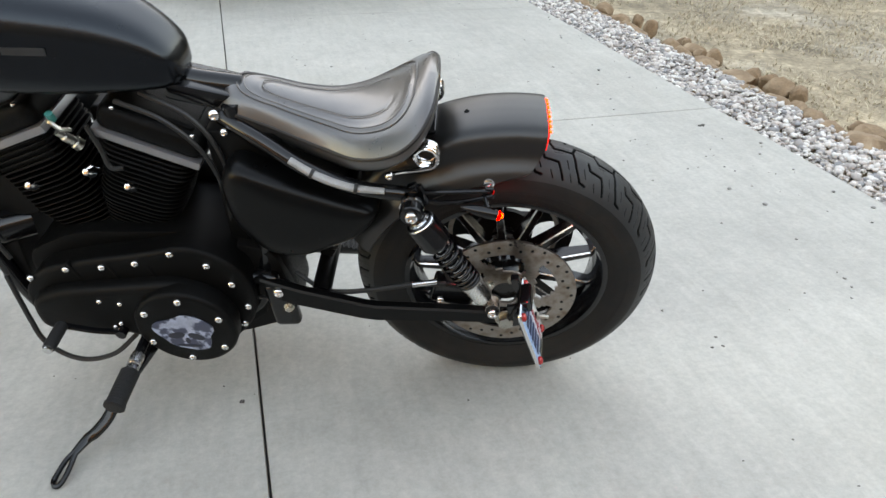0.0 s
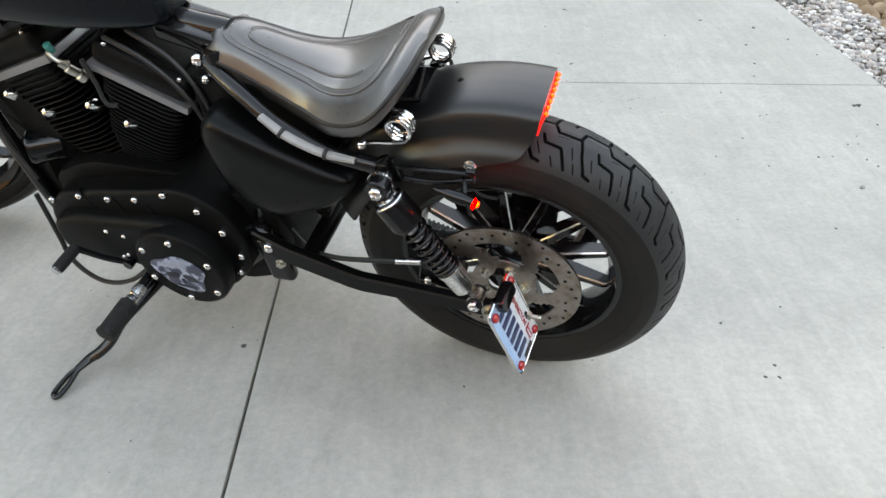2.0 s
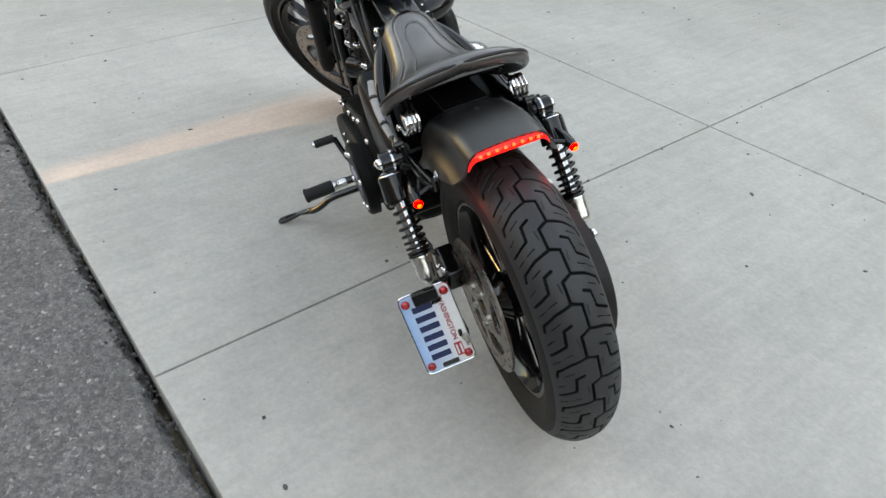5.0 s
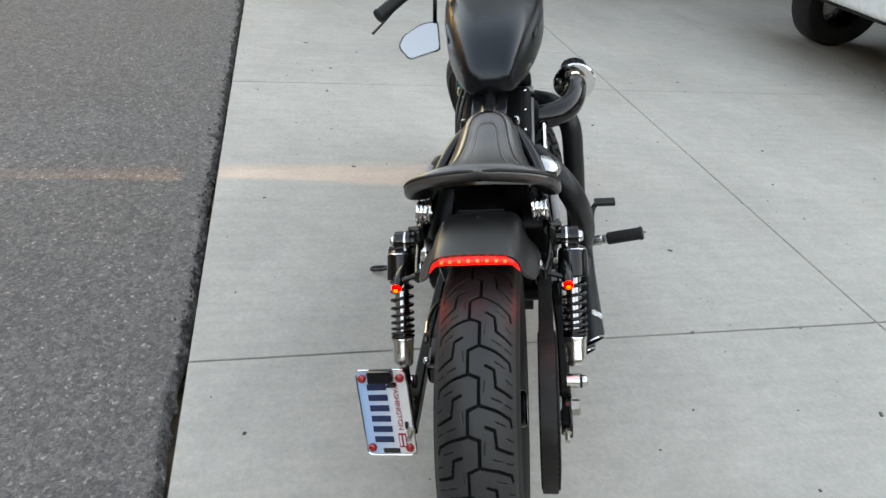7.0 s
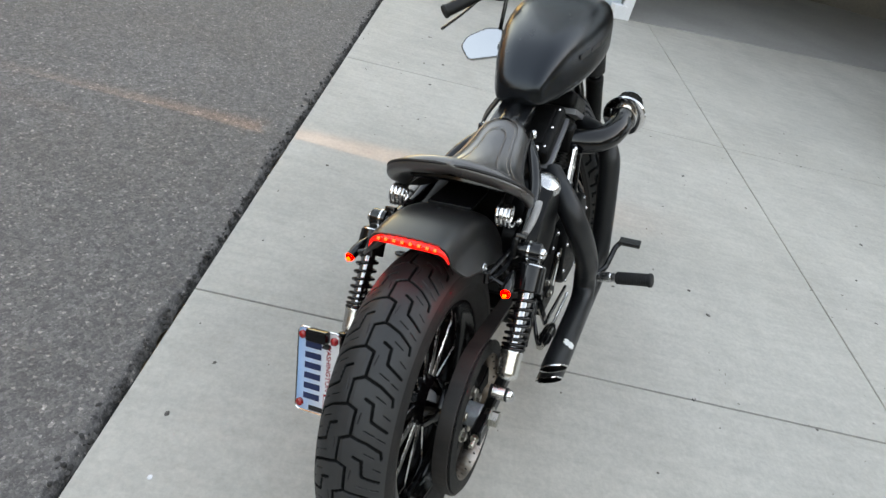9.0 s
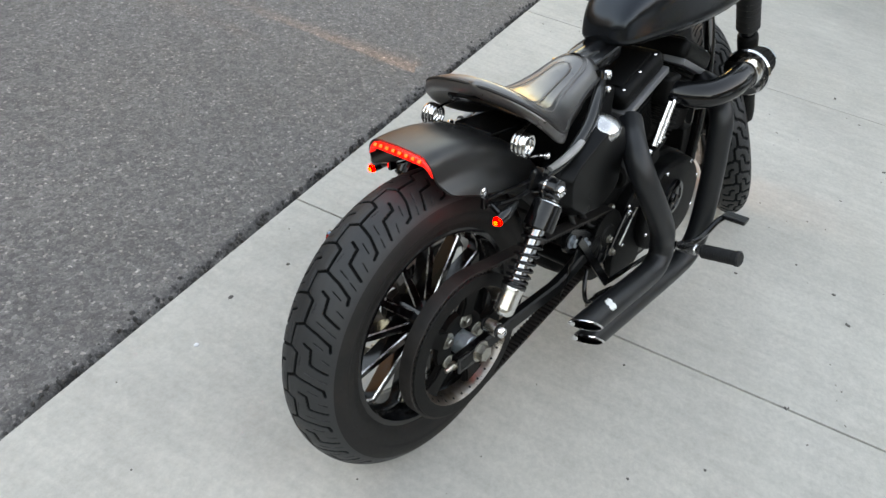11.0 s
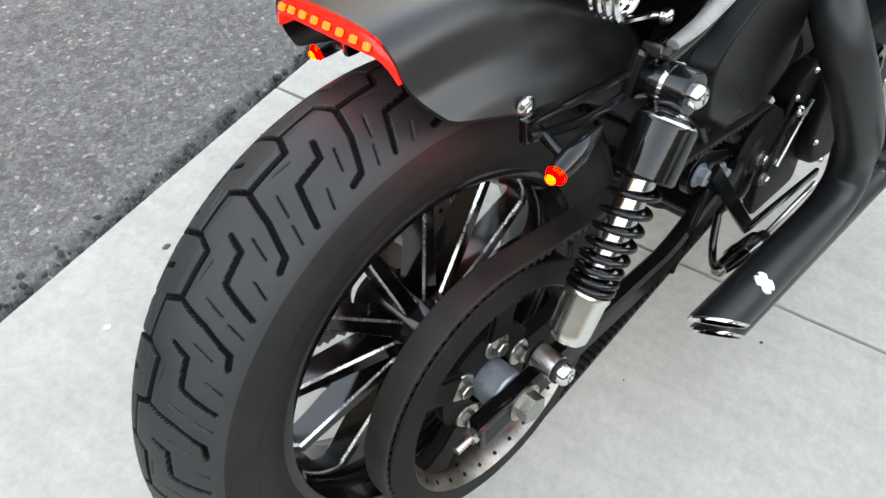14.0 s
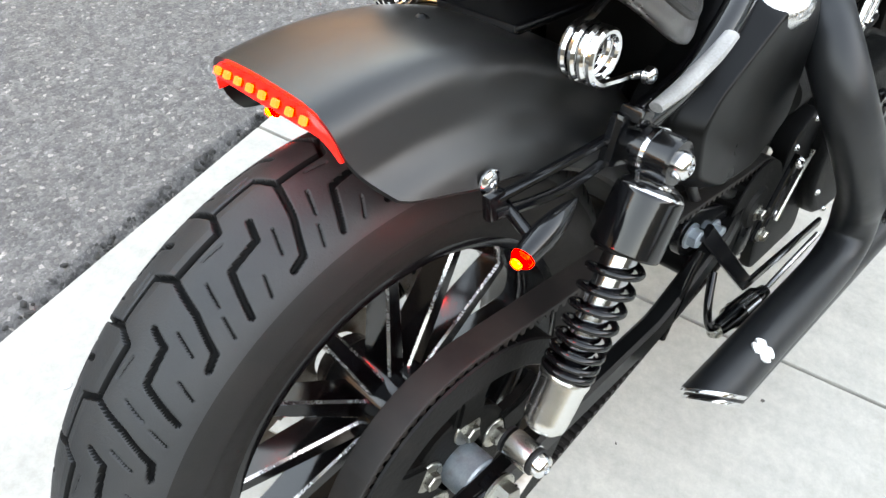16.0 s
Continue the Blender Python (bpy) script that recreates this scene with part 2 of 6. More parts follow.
def dome(bm, pts, y0, steps):
    """A shell over an outline in x and z, closed by rings that shrink and rise: steps hold (scale, rise)."""
    cx, cz = sum(p[0] for p in pts) / len(pts), sum(p[1] for p in pts) / len(pts)
    rings = [[bm.verts.new((cx + (x - cx) * s, y0 + h, cz + (z - cz) * s)) for x, z in pts] for s, h in steps]
    ring_faces(bm, rings)


def rounded(pts, r=0.02, k=4):
    """An outline with its corners rounded."""
    out = []
    n = len(pts)
    for i in range(n):
        p, a, b = (Vector(pts[j % n]) for j in (i, i - 1, i + 1))
        da, db = (a - p), (b - p)
        ra, rb = min(r, da.length * 0.45), min(r, db.length * 0.45)
        s, e = p + da.normalized() * ra, p + db.normalized() * rb
        for j in range(k + 1):
            t = j / k
            out.append(tuple((1 - t) ** 2 * s + 2 * t * (1 - t) * p + t * t * e))
    return out


def bolt_mesh(name, r, h, material, hexed=False, n=14):
    """A screw head that stands on the xy plane, facing z."""
    bm = bmesh.new()
    if hexed:
        lathe(bm, (0, 0, -0.002), (0, 0, 1), [(0, r * 1.35), (0.0025, r * 1.35), (0.0026, r)], 18)
        lathe(bm, (0, 0, 0), (0, 0, 1), [(0, r), (h, r), (h + 0.0012, r * 0.85)], 6)
    else:
        lathe(bm, (0, 0, -0.002), (0, 0, 1), [(0, r), (0.6 * h, r), (0.9 * h, r * 0.86), (h + 0.0012, r * 0.5), (h + 0.0013, r * 0.42), (h * 0.6, r * 0.38)], n)
    return finish(bm, name, material)


def stand_on(p, d):
    """The pose of a thing whose z points along d at p."""
    q = Vector(d).normalized().to_track_quat("Z", "Y")
    return Matrix.Translation(Vector(p)) @ q.to_matrix().to_4x4()

# ---- the motorcycle: x ahead, y to its left, z up, rear tyre on the origin ----
bike = thing("motorcycle", "flat black custom motorcycle leaning on its side stand on the concrete", "motorcycle", pose(0, 0, 0.002, -12.2, 0, 0))
RA = 0.320  # height of the rear axle
FAX, FAZ = 1.48, 0.332  # front axle
BOLT_S = bolt_mesh("screw", 0.0055, 0.005, CHROME)
BOLT_M = bolt_mesh("screw", 0.008, 0.007, CHROME)
BOLT_L = bolt_mesh("acorn_nut", 0.0115, 0.010, CHROME)
HEX_M = bolt_mesh("hex_bolt", 0.008, 0.007, STEEL, True)
bm = bmesh.new()
lathe(bm, (0, 0, -0.002), (0, 0, 1), [(0, 0.0165), (0.0030, 0.0168), (0.0042, 0.0160), (0.0050, 0.0125)], 24)
lathe(bm, (0, 0, 0.002), (0, 0, 1), [(0, 0.0092), (0.0075, 0.0092), (0.0088, 0.0078)], 6)
HEX_Y = finish(bm, "hex_bolt", BRASSY)
HEX_L = bolt_mesh("axle_nut", 0.0162, 0.014, BRASSY, True)


def seg_dist(px, py, a, b):
    ax, ay = a
    bx, by = b
    t = np.clip(((px - ax) * (bx - ax) + (py - ay) * (by - ay)) / ((bx - ax) ** 2 + (by - ay) ** 2 + 1e-12), 0, 1)
    return np.hypot(px - ax - t * (bx - ax), py - ay - t * (by - ay))


def tyre_mesh(name, radius, half, bead, periods, steps, across, pattern, flip=1, phase=0.0):
    """A tyre round the y axis: a fine skin in which the tread's grooves are sunk."""
    prof = [(0, 1.0), (0.25, 0.993), (0.45, 0.976), (0.65, 0.947), (0.82, 0.908), (0.93, 0.868), (0.985, 0.83), (1.0, 0.79)]
    pr = [(y * half, radius * r) for y, r in prof] + [(half * 0.98, radius - 0.62 * (radius - bead)), (half * 0.91, radius - 0.78 * (radius - bead)), (half * 0.79, radius - 0.92 * (radius - bead)), (half * 0.72, bead)]
    pts = smooth_path([(y, r, 0) for y, r in pr], 10)
    s = np.r_[0, np.cumsum([(q - p).length for p, q in zip(pts, pts[1:])])]
    want = np.r_[np.linspace(0, 1.22 * half, across - across // 5)[:-1], np.linspace(1.22 * half, s[-1], across // 5)]
    yy = np.interp(want, s, [p.x for p in pts])
    rr = np.interp(want, s, [p.y for p in pts])
    v = np.r_[-want[::-1][:-1], want]  # distance across, along the skin
    ys = np.r_[-yy[::-1][:-1], yy]
    rs = np.r_[rr[::-1][:-1], rr]
    tang_y, tang_r = np.gradient(ys), np.gradient(rs)
    ln = np.hypot(tang_y, tang_r)
    ny, nr = -tang_r / ln, tang_y / ln
    pitch = 2 * math.pi * radius / periods
    S, Vv = np.meshgrid(np.arange(steps) / steps * pitch, v, indexing="ij")
    depth = np.zeros_like(S)
    for line, width, deep in pattern:
        for a, b in zip(line, line[1:]):
            for k in (-2, -1, 0, 1, 2):
                d = seg_dist(S, Vv, ((a[1] + k) * pitch, a[0]), ((b[1] + k) * pitch, b[0]))
                depth = np.maximum(depth, deep * np.clip((width * 1.08 - d) / (width * 0.34), 0, 1))
    n_a, n_c = periods * steps, len(v)
    ang = flip * (np.arange(n_a) / n_a + phase / periods) * 2 * math.pi
    dd = np.tile(depth, (periods, 1))
    R = rs[None] - dd * nr[None]
    Y = ys[None] - dd * ny[None]
    co = np.stack([R * np.sin(ang)[:, None], Y, R * np.cos(ang)[:, None]], -1).reshape(-1, 3)
    i = np.arange(n_a)[:, None] * n_c + np.arange(n_c - 1)[None]
    j = ((np.arange(n_a) + 1) % n_a)[:, None] * n_c + np.arange(n_c - 1)[None]
    quads = np.stack([i, j, j + 1, i + 1] if flip < 0 else [i, i + 1, j + 1, j], -1).reshape(-1, 4)
    me = bpy.data.meshes.new(name)
    me.from_pydata(co.tolist(), [], quads.tolist())
    me.polygons.foreach_set("use_smooth", [True] * len(quads))
    side = (np.abs(np.tile(v[:-1] + 0.5 * np.diff(v), n_a)) > half * 1.13).astype(np.int32)
    me.materials.append(RUBBER)
    me.materials.append(SIDEWALL)
    me.materials.append(RECESS_SHADE)
    # groove floors take the darker material: their shade is painted by depth
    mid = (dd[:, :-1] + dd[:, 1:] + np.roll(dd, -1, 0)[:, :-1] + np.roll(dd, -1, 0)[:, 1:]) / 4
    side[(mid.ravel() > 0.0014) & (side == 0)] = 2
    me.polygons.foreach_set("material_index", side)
    me.update()
    return me


W_ = 0.0024
HALF_TREAD = [
    ([(-0.009, 0.0), (-0.038, 0.09), (-0.064, 0.24), (-0.067, 0.38)], W_, 0.0065),
    ([(-0.020, 0.35), (-0.034, 0.41), (-0.037, 0.70), (-0.068, 0.86)], W_, 0.006),
    ([(-0.030, 0.88), (-0.047, 0.95)], 0.0010, 0.0025),
    ([(-0.054, 0.99), (-0.068, 1.06)], 0.0010, 0.0025),
    ([(-0.036, 0.27), (-0.053, 0.35)], 0.0010, 0.0025),
    ([(-0.055, 0.56), (-0.069, 0.64)], 0.0010, 0.0025),
    ([(-0.018, 0.60), (-0.016, 0.78)], 0.0011, 0.0015),
]
TREAD = [([(-0.009, 0.0), (0.009, 0.09), (0.009, 0.49), (-0.009, 0.56), (-0.009, 1.0)], W_, 0.0065)]
for line_, w_, d_ in HALF_TREAD:
    TREAD.append((line_, w_, d_))
    TREAD.append(([(-a_, b_ + 0.5) for a_, b_ in line_], w_, d_))


def spoke_mesh(name, r0, r1, w0, w1, d0, d1):
    """One cast spoke along z, tapered, with machined bright flanks near its outer edges."""
    bm = bmesh.new()
    rings = []
    for k in range(5):
        t = k / 4
        r, w, d = r0 + (r1 - r0) * t, w0 + (w1 - w0) * t, d0 + (d1 - d0) * t
        c = 0.0024
        pts = [(-w, -d + c), (-w + c, -d), (w - c, -d), (w, -d + c), (w, d - c), (w - c, d), (-w + c, d), (-w, d - c)]
        rings.append([bm.verts.new((x, y, r)) for x, y in pts])
    ring_faces(bm, rings)
    bm.normal_update()
    me = finish(bm, name, [GLOSS, ALU])
    for p in me.polygons:
        n = p.normal
        if abs(n.y) > 0.4 and abs(n.x) > 0.4:
            p.material_index = 1
    return me


def wheel(name, m, tyre, rim_r, rim_w, label):
    """A cast wheel: the rim, with tyre, spokes and hub under it, in its own axes at the axle."""
    bm = bmesh.new()
    w = rim_w
    prof = [(-w, rim_r + 0.012), (-w - 0.004, rim_r + 0.006), (-w - 0.003, rim_r - 0.004), (-w + 0.012, rim_r - 0.010), (-w * 0.45, rim_r - 0.022), (w * 0.45, rim_r - 0.022), (w - 0.012, rim_r - 0.010), (w + 0.003, rim_r - 0.004), (w + 0.004, rim_r + 0.006), (w, rim_r + 0.012), (w * 0.6, rim_r - 0.004), (-w * 0.6, rim_r - 0.004)]
    n = 96
    rings = [[bm.verts.new((r * math.sin(2 * math.pi * i / n), y, r * math.cos(2 * math.pi * i / n))) for y, r in prof] for i in range(n)]
    ring_faces(bm, rings + [rings[0]], caps=False)
    rim = part(name, bm, GLOSS, bike, label, m, sharp=50)
    part("tyre", tyre, None, rim, "black rubber tyre with a deep zigzag tread")
    sm = spoke_mesh("spoke", 0.045, rim_r - 0.014, 0.0105, 0.0070, 0.021, 0.0135)
    for k in range(13):
        part("spoke", sm, None, rim, m=pose(0, 0, 0, 0, 360 / 13 * k + 8, 0))
    bm = bmesh.new()
    lathe(bm, (0, -0.075, 0), (0, 1, 0), [(0, 0.03), (0.004, 0.036), (0.02, 0.038), (0.035, 0.052), (0.115, 0.052), (0.13, 0.038), (0.146, 0.036), (0.15, 0.03)], 32)
    part("hub", bm, GLOSS, rim)
    return rim


def brake_disc(parent, y, r):
    """A drilled disc on a slotted carrier."""
    bm = bmesh.new()
    n = 120
    qs = [0.030, 0.045, 0.062, 0.070, 0.078, 0.086, 0.094, 0.102, r - 0.037, r - 0.018, r]

    def solid(i, j):
        if j < 2 or j > 7:
            return True
        a = (3.0 * (i + 0.5) - 20 - 26 * ((qs[j] - 0.062) / 0.045)) % 72
        edge = 10 if j in (2, 7) else 4
        return not (14 + edge < a < 72 - edge)

    lev = [[[bm.verts.new((q * math.sin(2 * math.pi * i / n), y + h_, q * math.cos(2 * math.pi * i / n))) for q in qs] for i in range(n)] for h_ in (-0.0025, 0.0025)]
    for i in range(n):
        k = (i + 1) % n
        for j in range(len(qs) - 1):
            if not solid(i, j):
                continue
            for lv in lev:
                bm.faces.new((lv[i][j], lv[k][j], lv[k][j + 1], lv[i][j + 1]))
            for e0, e1, out in (((i, j), (i, j + 1), solid(i - 1, j)), ((k, j), (k, j + 1), solid(k, j)), ((i, j), (k, j), j > 0 and solid(i, j - 1)), ((i, j + 1), (k, j + 1), j + 2 < len(qs) and solid(i, j + 1))):
                if not out:
                    bm.faces.new((lev[0][e0[0]][e0[1]], lev[0][e1[0]][e1[1]], lev[1][e1[0]][e1[1]], lev[1][e0[0]][e0[1]]))
    for v in [v for v in bm.verts if not v.link_faces]:
        bm.verts.remove(v)
    d = part("brake_disc", bm, DISC, parent, "brown-tinged steel brake disc with drilled holes")
    hm = bmesh.new()
    lathe(hm, (0, -0.0028, 0), (0, 1, 0), [(0, 0.0036), (0.0056, 0.0036)], 8)
    hole = finish(hm, "drilled_hole", GRIME)
    for k in range(36):
        a = radians(10 * k)
        q = r - (0.009, 0.017, 0.025)[k % 3]
        part("drilled_hole", hole, None, d, m=pose(q * math.sin(a), y, q * math.cos(a)))
    for k in range(5):
        a = radians(72 * k + 56)
        part("hex_bolt", HEX_M, None, d, m=stand_on((0.042 * math.sin(a), y + 0.003, 0.042 * math.cos(a)), (0, 1, 0)))


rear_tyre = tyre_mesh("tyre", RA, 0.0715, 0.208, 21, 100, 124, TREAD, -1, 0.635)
rear = wheel("rear_wheel", pose(0, 0, RA), rear_tyre, 0.208, 0.051, "gloss black thirteen-spoke cast rear wheel with bright edges")
brake_disc(rear, 0.086, 0.146)

front_tyre = tyre_mesh("tyre", 0.332, 0.052, 0.245, 24, 20, 40, [([(y * 0.7, s) for y, s in line], 0.0028, deep) for line, _, deep in TREAD[:5]], -1)
HEAD = V(1.14, 0, 0.86)
def steered(deg):
    return Matrix.Translation(HEAD) @ Matrix.Rotation(radians(deg), 4, V(-0.485, 0, 0.875)) @ Matrix.Translation(-HEAD)


STEER = Matrix.Translation((0.03, 0, 0)) @ steered(38)  # turned to the left
front = wheel("front_wheel", STEER @ pose(FAX, 0, FAZ), front_tyre, 0.245, 0.036, "gloss black thirteen-spoke cast front wheel with bright edges")
brake_disc(front, 0.074, 0.146)

# final drive: pulley, belt, guard
bm = bmesh.new()
n = 136
rings = []
for i in range(n):
    a = 2 * math.pi * i / n
    rr = 0.149 + (0.0018 if i % 2 else -0.0018)
    rings.append([bm.verts.new((r * math.sin(a), y, r * math.cos(a))) for r, y in ((0.128, -0.099), (rr, -0.099), (rr, -0.132), (0.128, -0.132), (0.1265, -0.122), (0.1265, -0.108))])
ring_faces(bm, rings + [rings[0]], caps=False)
lathe(bm, (0, -0.10, 0), (0, -1, 0), [(0, 0.066), (0.012, 0.066), (0.014, 0.06), (0.014, 0.03), (0.0, 0.028)], 48)
pulley = part("drive_pulley", bm, GRIME, rear, "dull black toothed drive pulley with five openings")
bm = bmesh.new()
rr_ = [(0.055, -0.020), (0.085, -0.017), (0.105, -0.022), (0.120, -0.034), (0.120, 0.034), (0.105, 0.022), (0.085, 0.017), (0.055, 0.020)]
vs = [bm.verts.new((x, -0.104, r)) for r, x in rr_]
f = bm.faces.new(vs)
g = bmesh.ops.extrude_face_region(bm, geom=[f])
up_v = [v for v in g["geom"] if isinstance(v, bmesh.types.BMVert)]
bmesh.ops.translate(bm, verts=up_v, vec=(0, -0.014, 0))
bmesh.ops.bevel(bm, geom=[e for e in {e for v in up_v for e in v.link_edges} if all(v in up_v for v in e.verts)], offset=0.004, segments=2, affect="EDGES")
arm = finish(bm, "pulley_spoke", GRIME)
for k in range(5):
    part("pulley_spoke", arm, None, rear, m=pose(0, 0, 0, 0, 72 * k + 14, 0))
bm = bmesh.new()
n = 96
rings = [[bm.verts.new((r * math.sin(2 * math.pi * i / n), y, r * math.cos(2 * math.pi * i / n))) for r, y in ((0.140, -0.132), (0.1525, -0.132), (0.1515, -0.1345), (0.1262, -0.1365), (0.1262, -0.132))] for i in range(n)]
ring_faces(bm, rings + [rings[0]], caps=False)
part("pulley_flange", bm, GRIME, rear, "dull dark pulley flange")
bm = bmesh.new()
rings = [[bm.verts.new((r * math.sin(2 * math.pi * i / n), y, r * math.cos(2 * math.pi * i / n))) for r, y in ((0.1165, -0.120), (0.1258, -0.1362), (0.1262, -0.1362), (0.1262, -0.100), (0.1165, -0.100))] for i in range(n)]
ring_faces(bm, rings + [rings[0]], caps=False)
ring_ = part("pulley_ring", bm, DISC, rear, "worn bare steel ring with small rivets")
# flat dark discs paint the shade of the ring's holes
hb = bmesh.new()
lathe(hb, (0, 0, 0), (0, 0, 1), [(-0.001, 0.0026), (0.0004, 0.0026), (0.0004, 0.0)], 12)
rv = finish(hb, "ring_hole", RECESS_SHADE)
for k in range(30):
    a = radians(12 * k + 4)
    part("ring_hole", rv, None, ring_, m=stand_on((0.1212 * math.sin(a), -0.1280, 0.1212 * math.cos(a)), (-0.86 * math.sin(a), -0.50, -0.86 * math.cos(a))))
for k in range(5):
    a = radians(72 * k + 14)
    part("pulley_bolt", HEX_Y, None, rear, m=stand_on((0.047 * math.sin(a), -0.114, 0.047 * math.cos(a)), (0, -1, 0)))
bm = bmesh.new()
lathe(bm, (0, -0.10, 0), (0, -1, 0), [(0, 0.0245), (0.040, 0.0245), (0.042, 0.0225), (0.0425, 0.012)], 32)
part("axle_spacer", bm, ZINCBLUE, rear, "blue-grey zinc axle spacer")

FP = V(0.505, 0, 0.352)  # front sprocket
RB, RF = 0.1555, 0.062
bm = bmesh.new()
d = FP - V(0, 0, RA)
base_a = math.atan2(d.z, d.x)
off = math.acos((RB - RF) / d.length)
loop = []
for k in range(41):
    a = base_a + off + (2 * math.pi - 2 * off) * k / 40
    loop.append((RB * math.cos(a), RA + RB * math.sin(a)))
for k in range(17):
    a = base_a - off + 2 * off * k / 16
    loop.append((FP.x + RF * math.cos(a), FP.z + RF * math.sin(a)))
path = []
for p, q in zip(loop, loop[1:] + loop[:1]):
    ln = math.hypot(q[0] - p[0], q[1] - p[1])
    k = max(1, round(ln / 0.0014))
    path += [(p[0] + (q[0] - p[0]) * i / k, p[1] + (q[1] - p[1]) * i / k) for i in range(k)]
rings = []
for i, (x, z) in enumerate(path):
    xa, za = path[i - 1]
    xb, zb = path[(i + 1) % len(path)]
    t = V(xb - xa, 0, zb - za).normalized()
    nrm = V(t.z, 0, -t.x)
    c = V(x, 0, z)
    inn = -0.0062 if i % 8 < 4 else -0.0012
    rib = 0.0030 if i % 2 else 0.0026
    rings.append([bm.verts.new(c + nrm * o + V(0, y, 0)) for o, y in ((rib - 0.0008, -0.1015), (rib, -0.103), (rib, -0.129), (rib - 0.0008, -0.1305), (inn, -0.1305), (inn, -0.1015))])
ring_faces(bm, rings + [rings[0]], caps=False)
part("drive_belt", bm, BELTM, bike, "brownish worn rubber drive belt with teeth")
bm = bmesh.new()
lathe(bm, (FP.x, -0.1325, FP.z), (FP.x, -1, FP.z), [(0, 0.030), (0.0005, 0.064), (0.003, 0.064), (0.0035, 0.058), (0.0035, 0.030), (0.008, 0.026), (0.008, 0.0)], 40)
rings = []
for i in range(60):
    a = 2 * math.pi * i / 60
    r = 0.0575 if i % 2 else 0.0535
    rings.append([bm.verts.new((FP.x + q * math.cos(a), y, FP.z + q * math.sin(a))) for q, y in ((r, -0.100), (r, -0.1325), (0.030, -0.1325), (0.030, -0.100))])
ring_faces(bm, rings + [rings[0]], caps=False)
part("front_pulley", bm, GRIME, bike, "dull black front drive pulley")

# swingarm
bm = bmesh.new()
for s in (1, -1):
    lift = 0.010 if s < 0 else 0.0
    deep = [0.046, 0.046, 0.044, 0.043, 0.036, 0.032] if s > 0 else [0.036, 0.034, 0.032, 0.032, 0.032, 0.032]
    bar(bm, [(0.50, 0.118 * s, 0.350 + lift), (0.42, 0.136 * s, 0.341 + lift), (0.290, 0.147 * s, 0.320 + lift), (0.262, 0.149 * s, 0.318 + lift), (0.12, 0.150 * s, 0.322 + 0.5 * lift), (-0.055, 0.150 * s, 0.320)], 0.022, deep, 0.004)
rod(bm, (0.50, -0.125, 0.345), (0.50, 0.125, 0.345), 0.03, n=20)
rod(bm, (0.38, -0.125, 0.335), (0.38, 0.125, 0.335), 0.02, n=16)
swing = part("swingarm", bm, SATIN, bike, "satin black rear swingarm")
for s in (1, -1):
    bm = bmesh.new()
    lathe(bm, (0, 0.148 * s, RA), (0, s, RA), [(0, 0.0), (0.001, 0.021), (0.012, 0.021), (0.013, 0.0)], 20)
    block(bm, (-0.030, 0.157 * s, RA), (0.06, 0.008, 0.036), (0, 0, 0), 0.003)
    ad = part("axle_adjuster", bm, GLOSS, swing)
    part("axle_nut", HEX_L, None, swing, "yellow-zinc hex axle nut", stand_on((0.002, 0.162 * s, RA + 0.002), (0, s, 0)))
    bm = bmesh.new()
    rod(bm, (-0.045, 0.150 * s, RA), (-0.085, 0.150 * s, RA), 0.0045, n=10)
    lathe(bm, (-0.058, 0.150 * s, RA), (-1, 0.150 * s, RA), [(0, 0.0085), (0.008, 0.0085)], 6)
    part("adjuster_screw", bm, STEEL, swing)

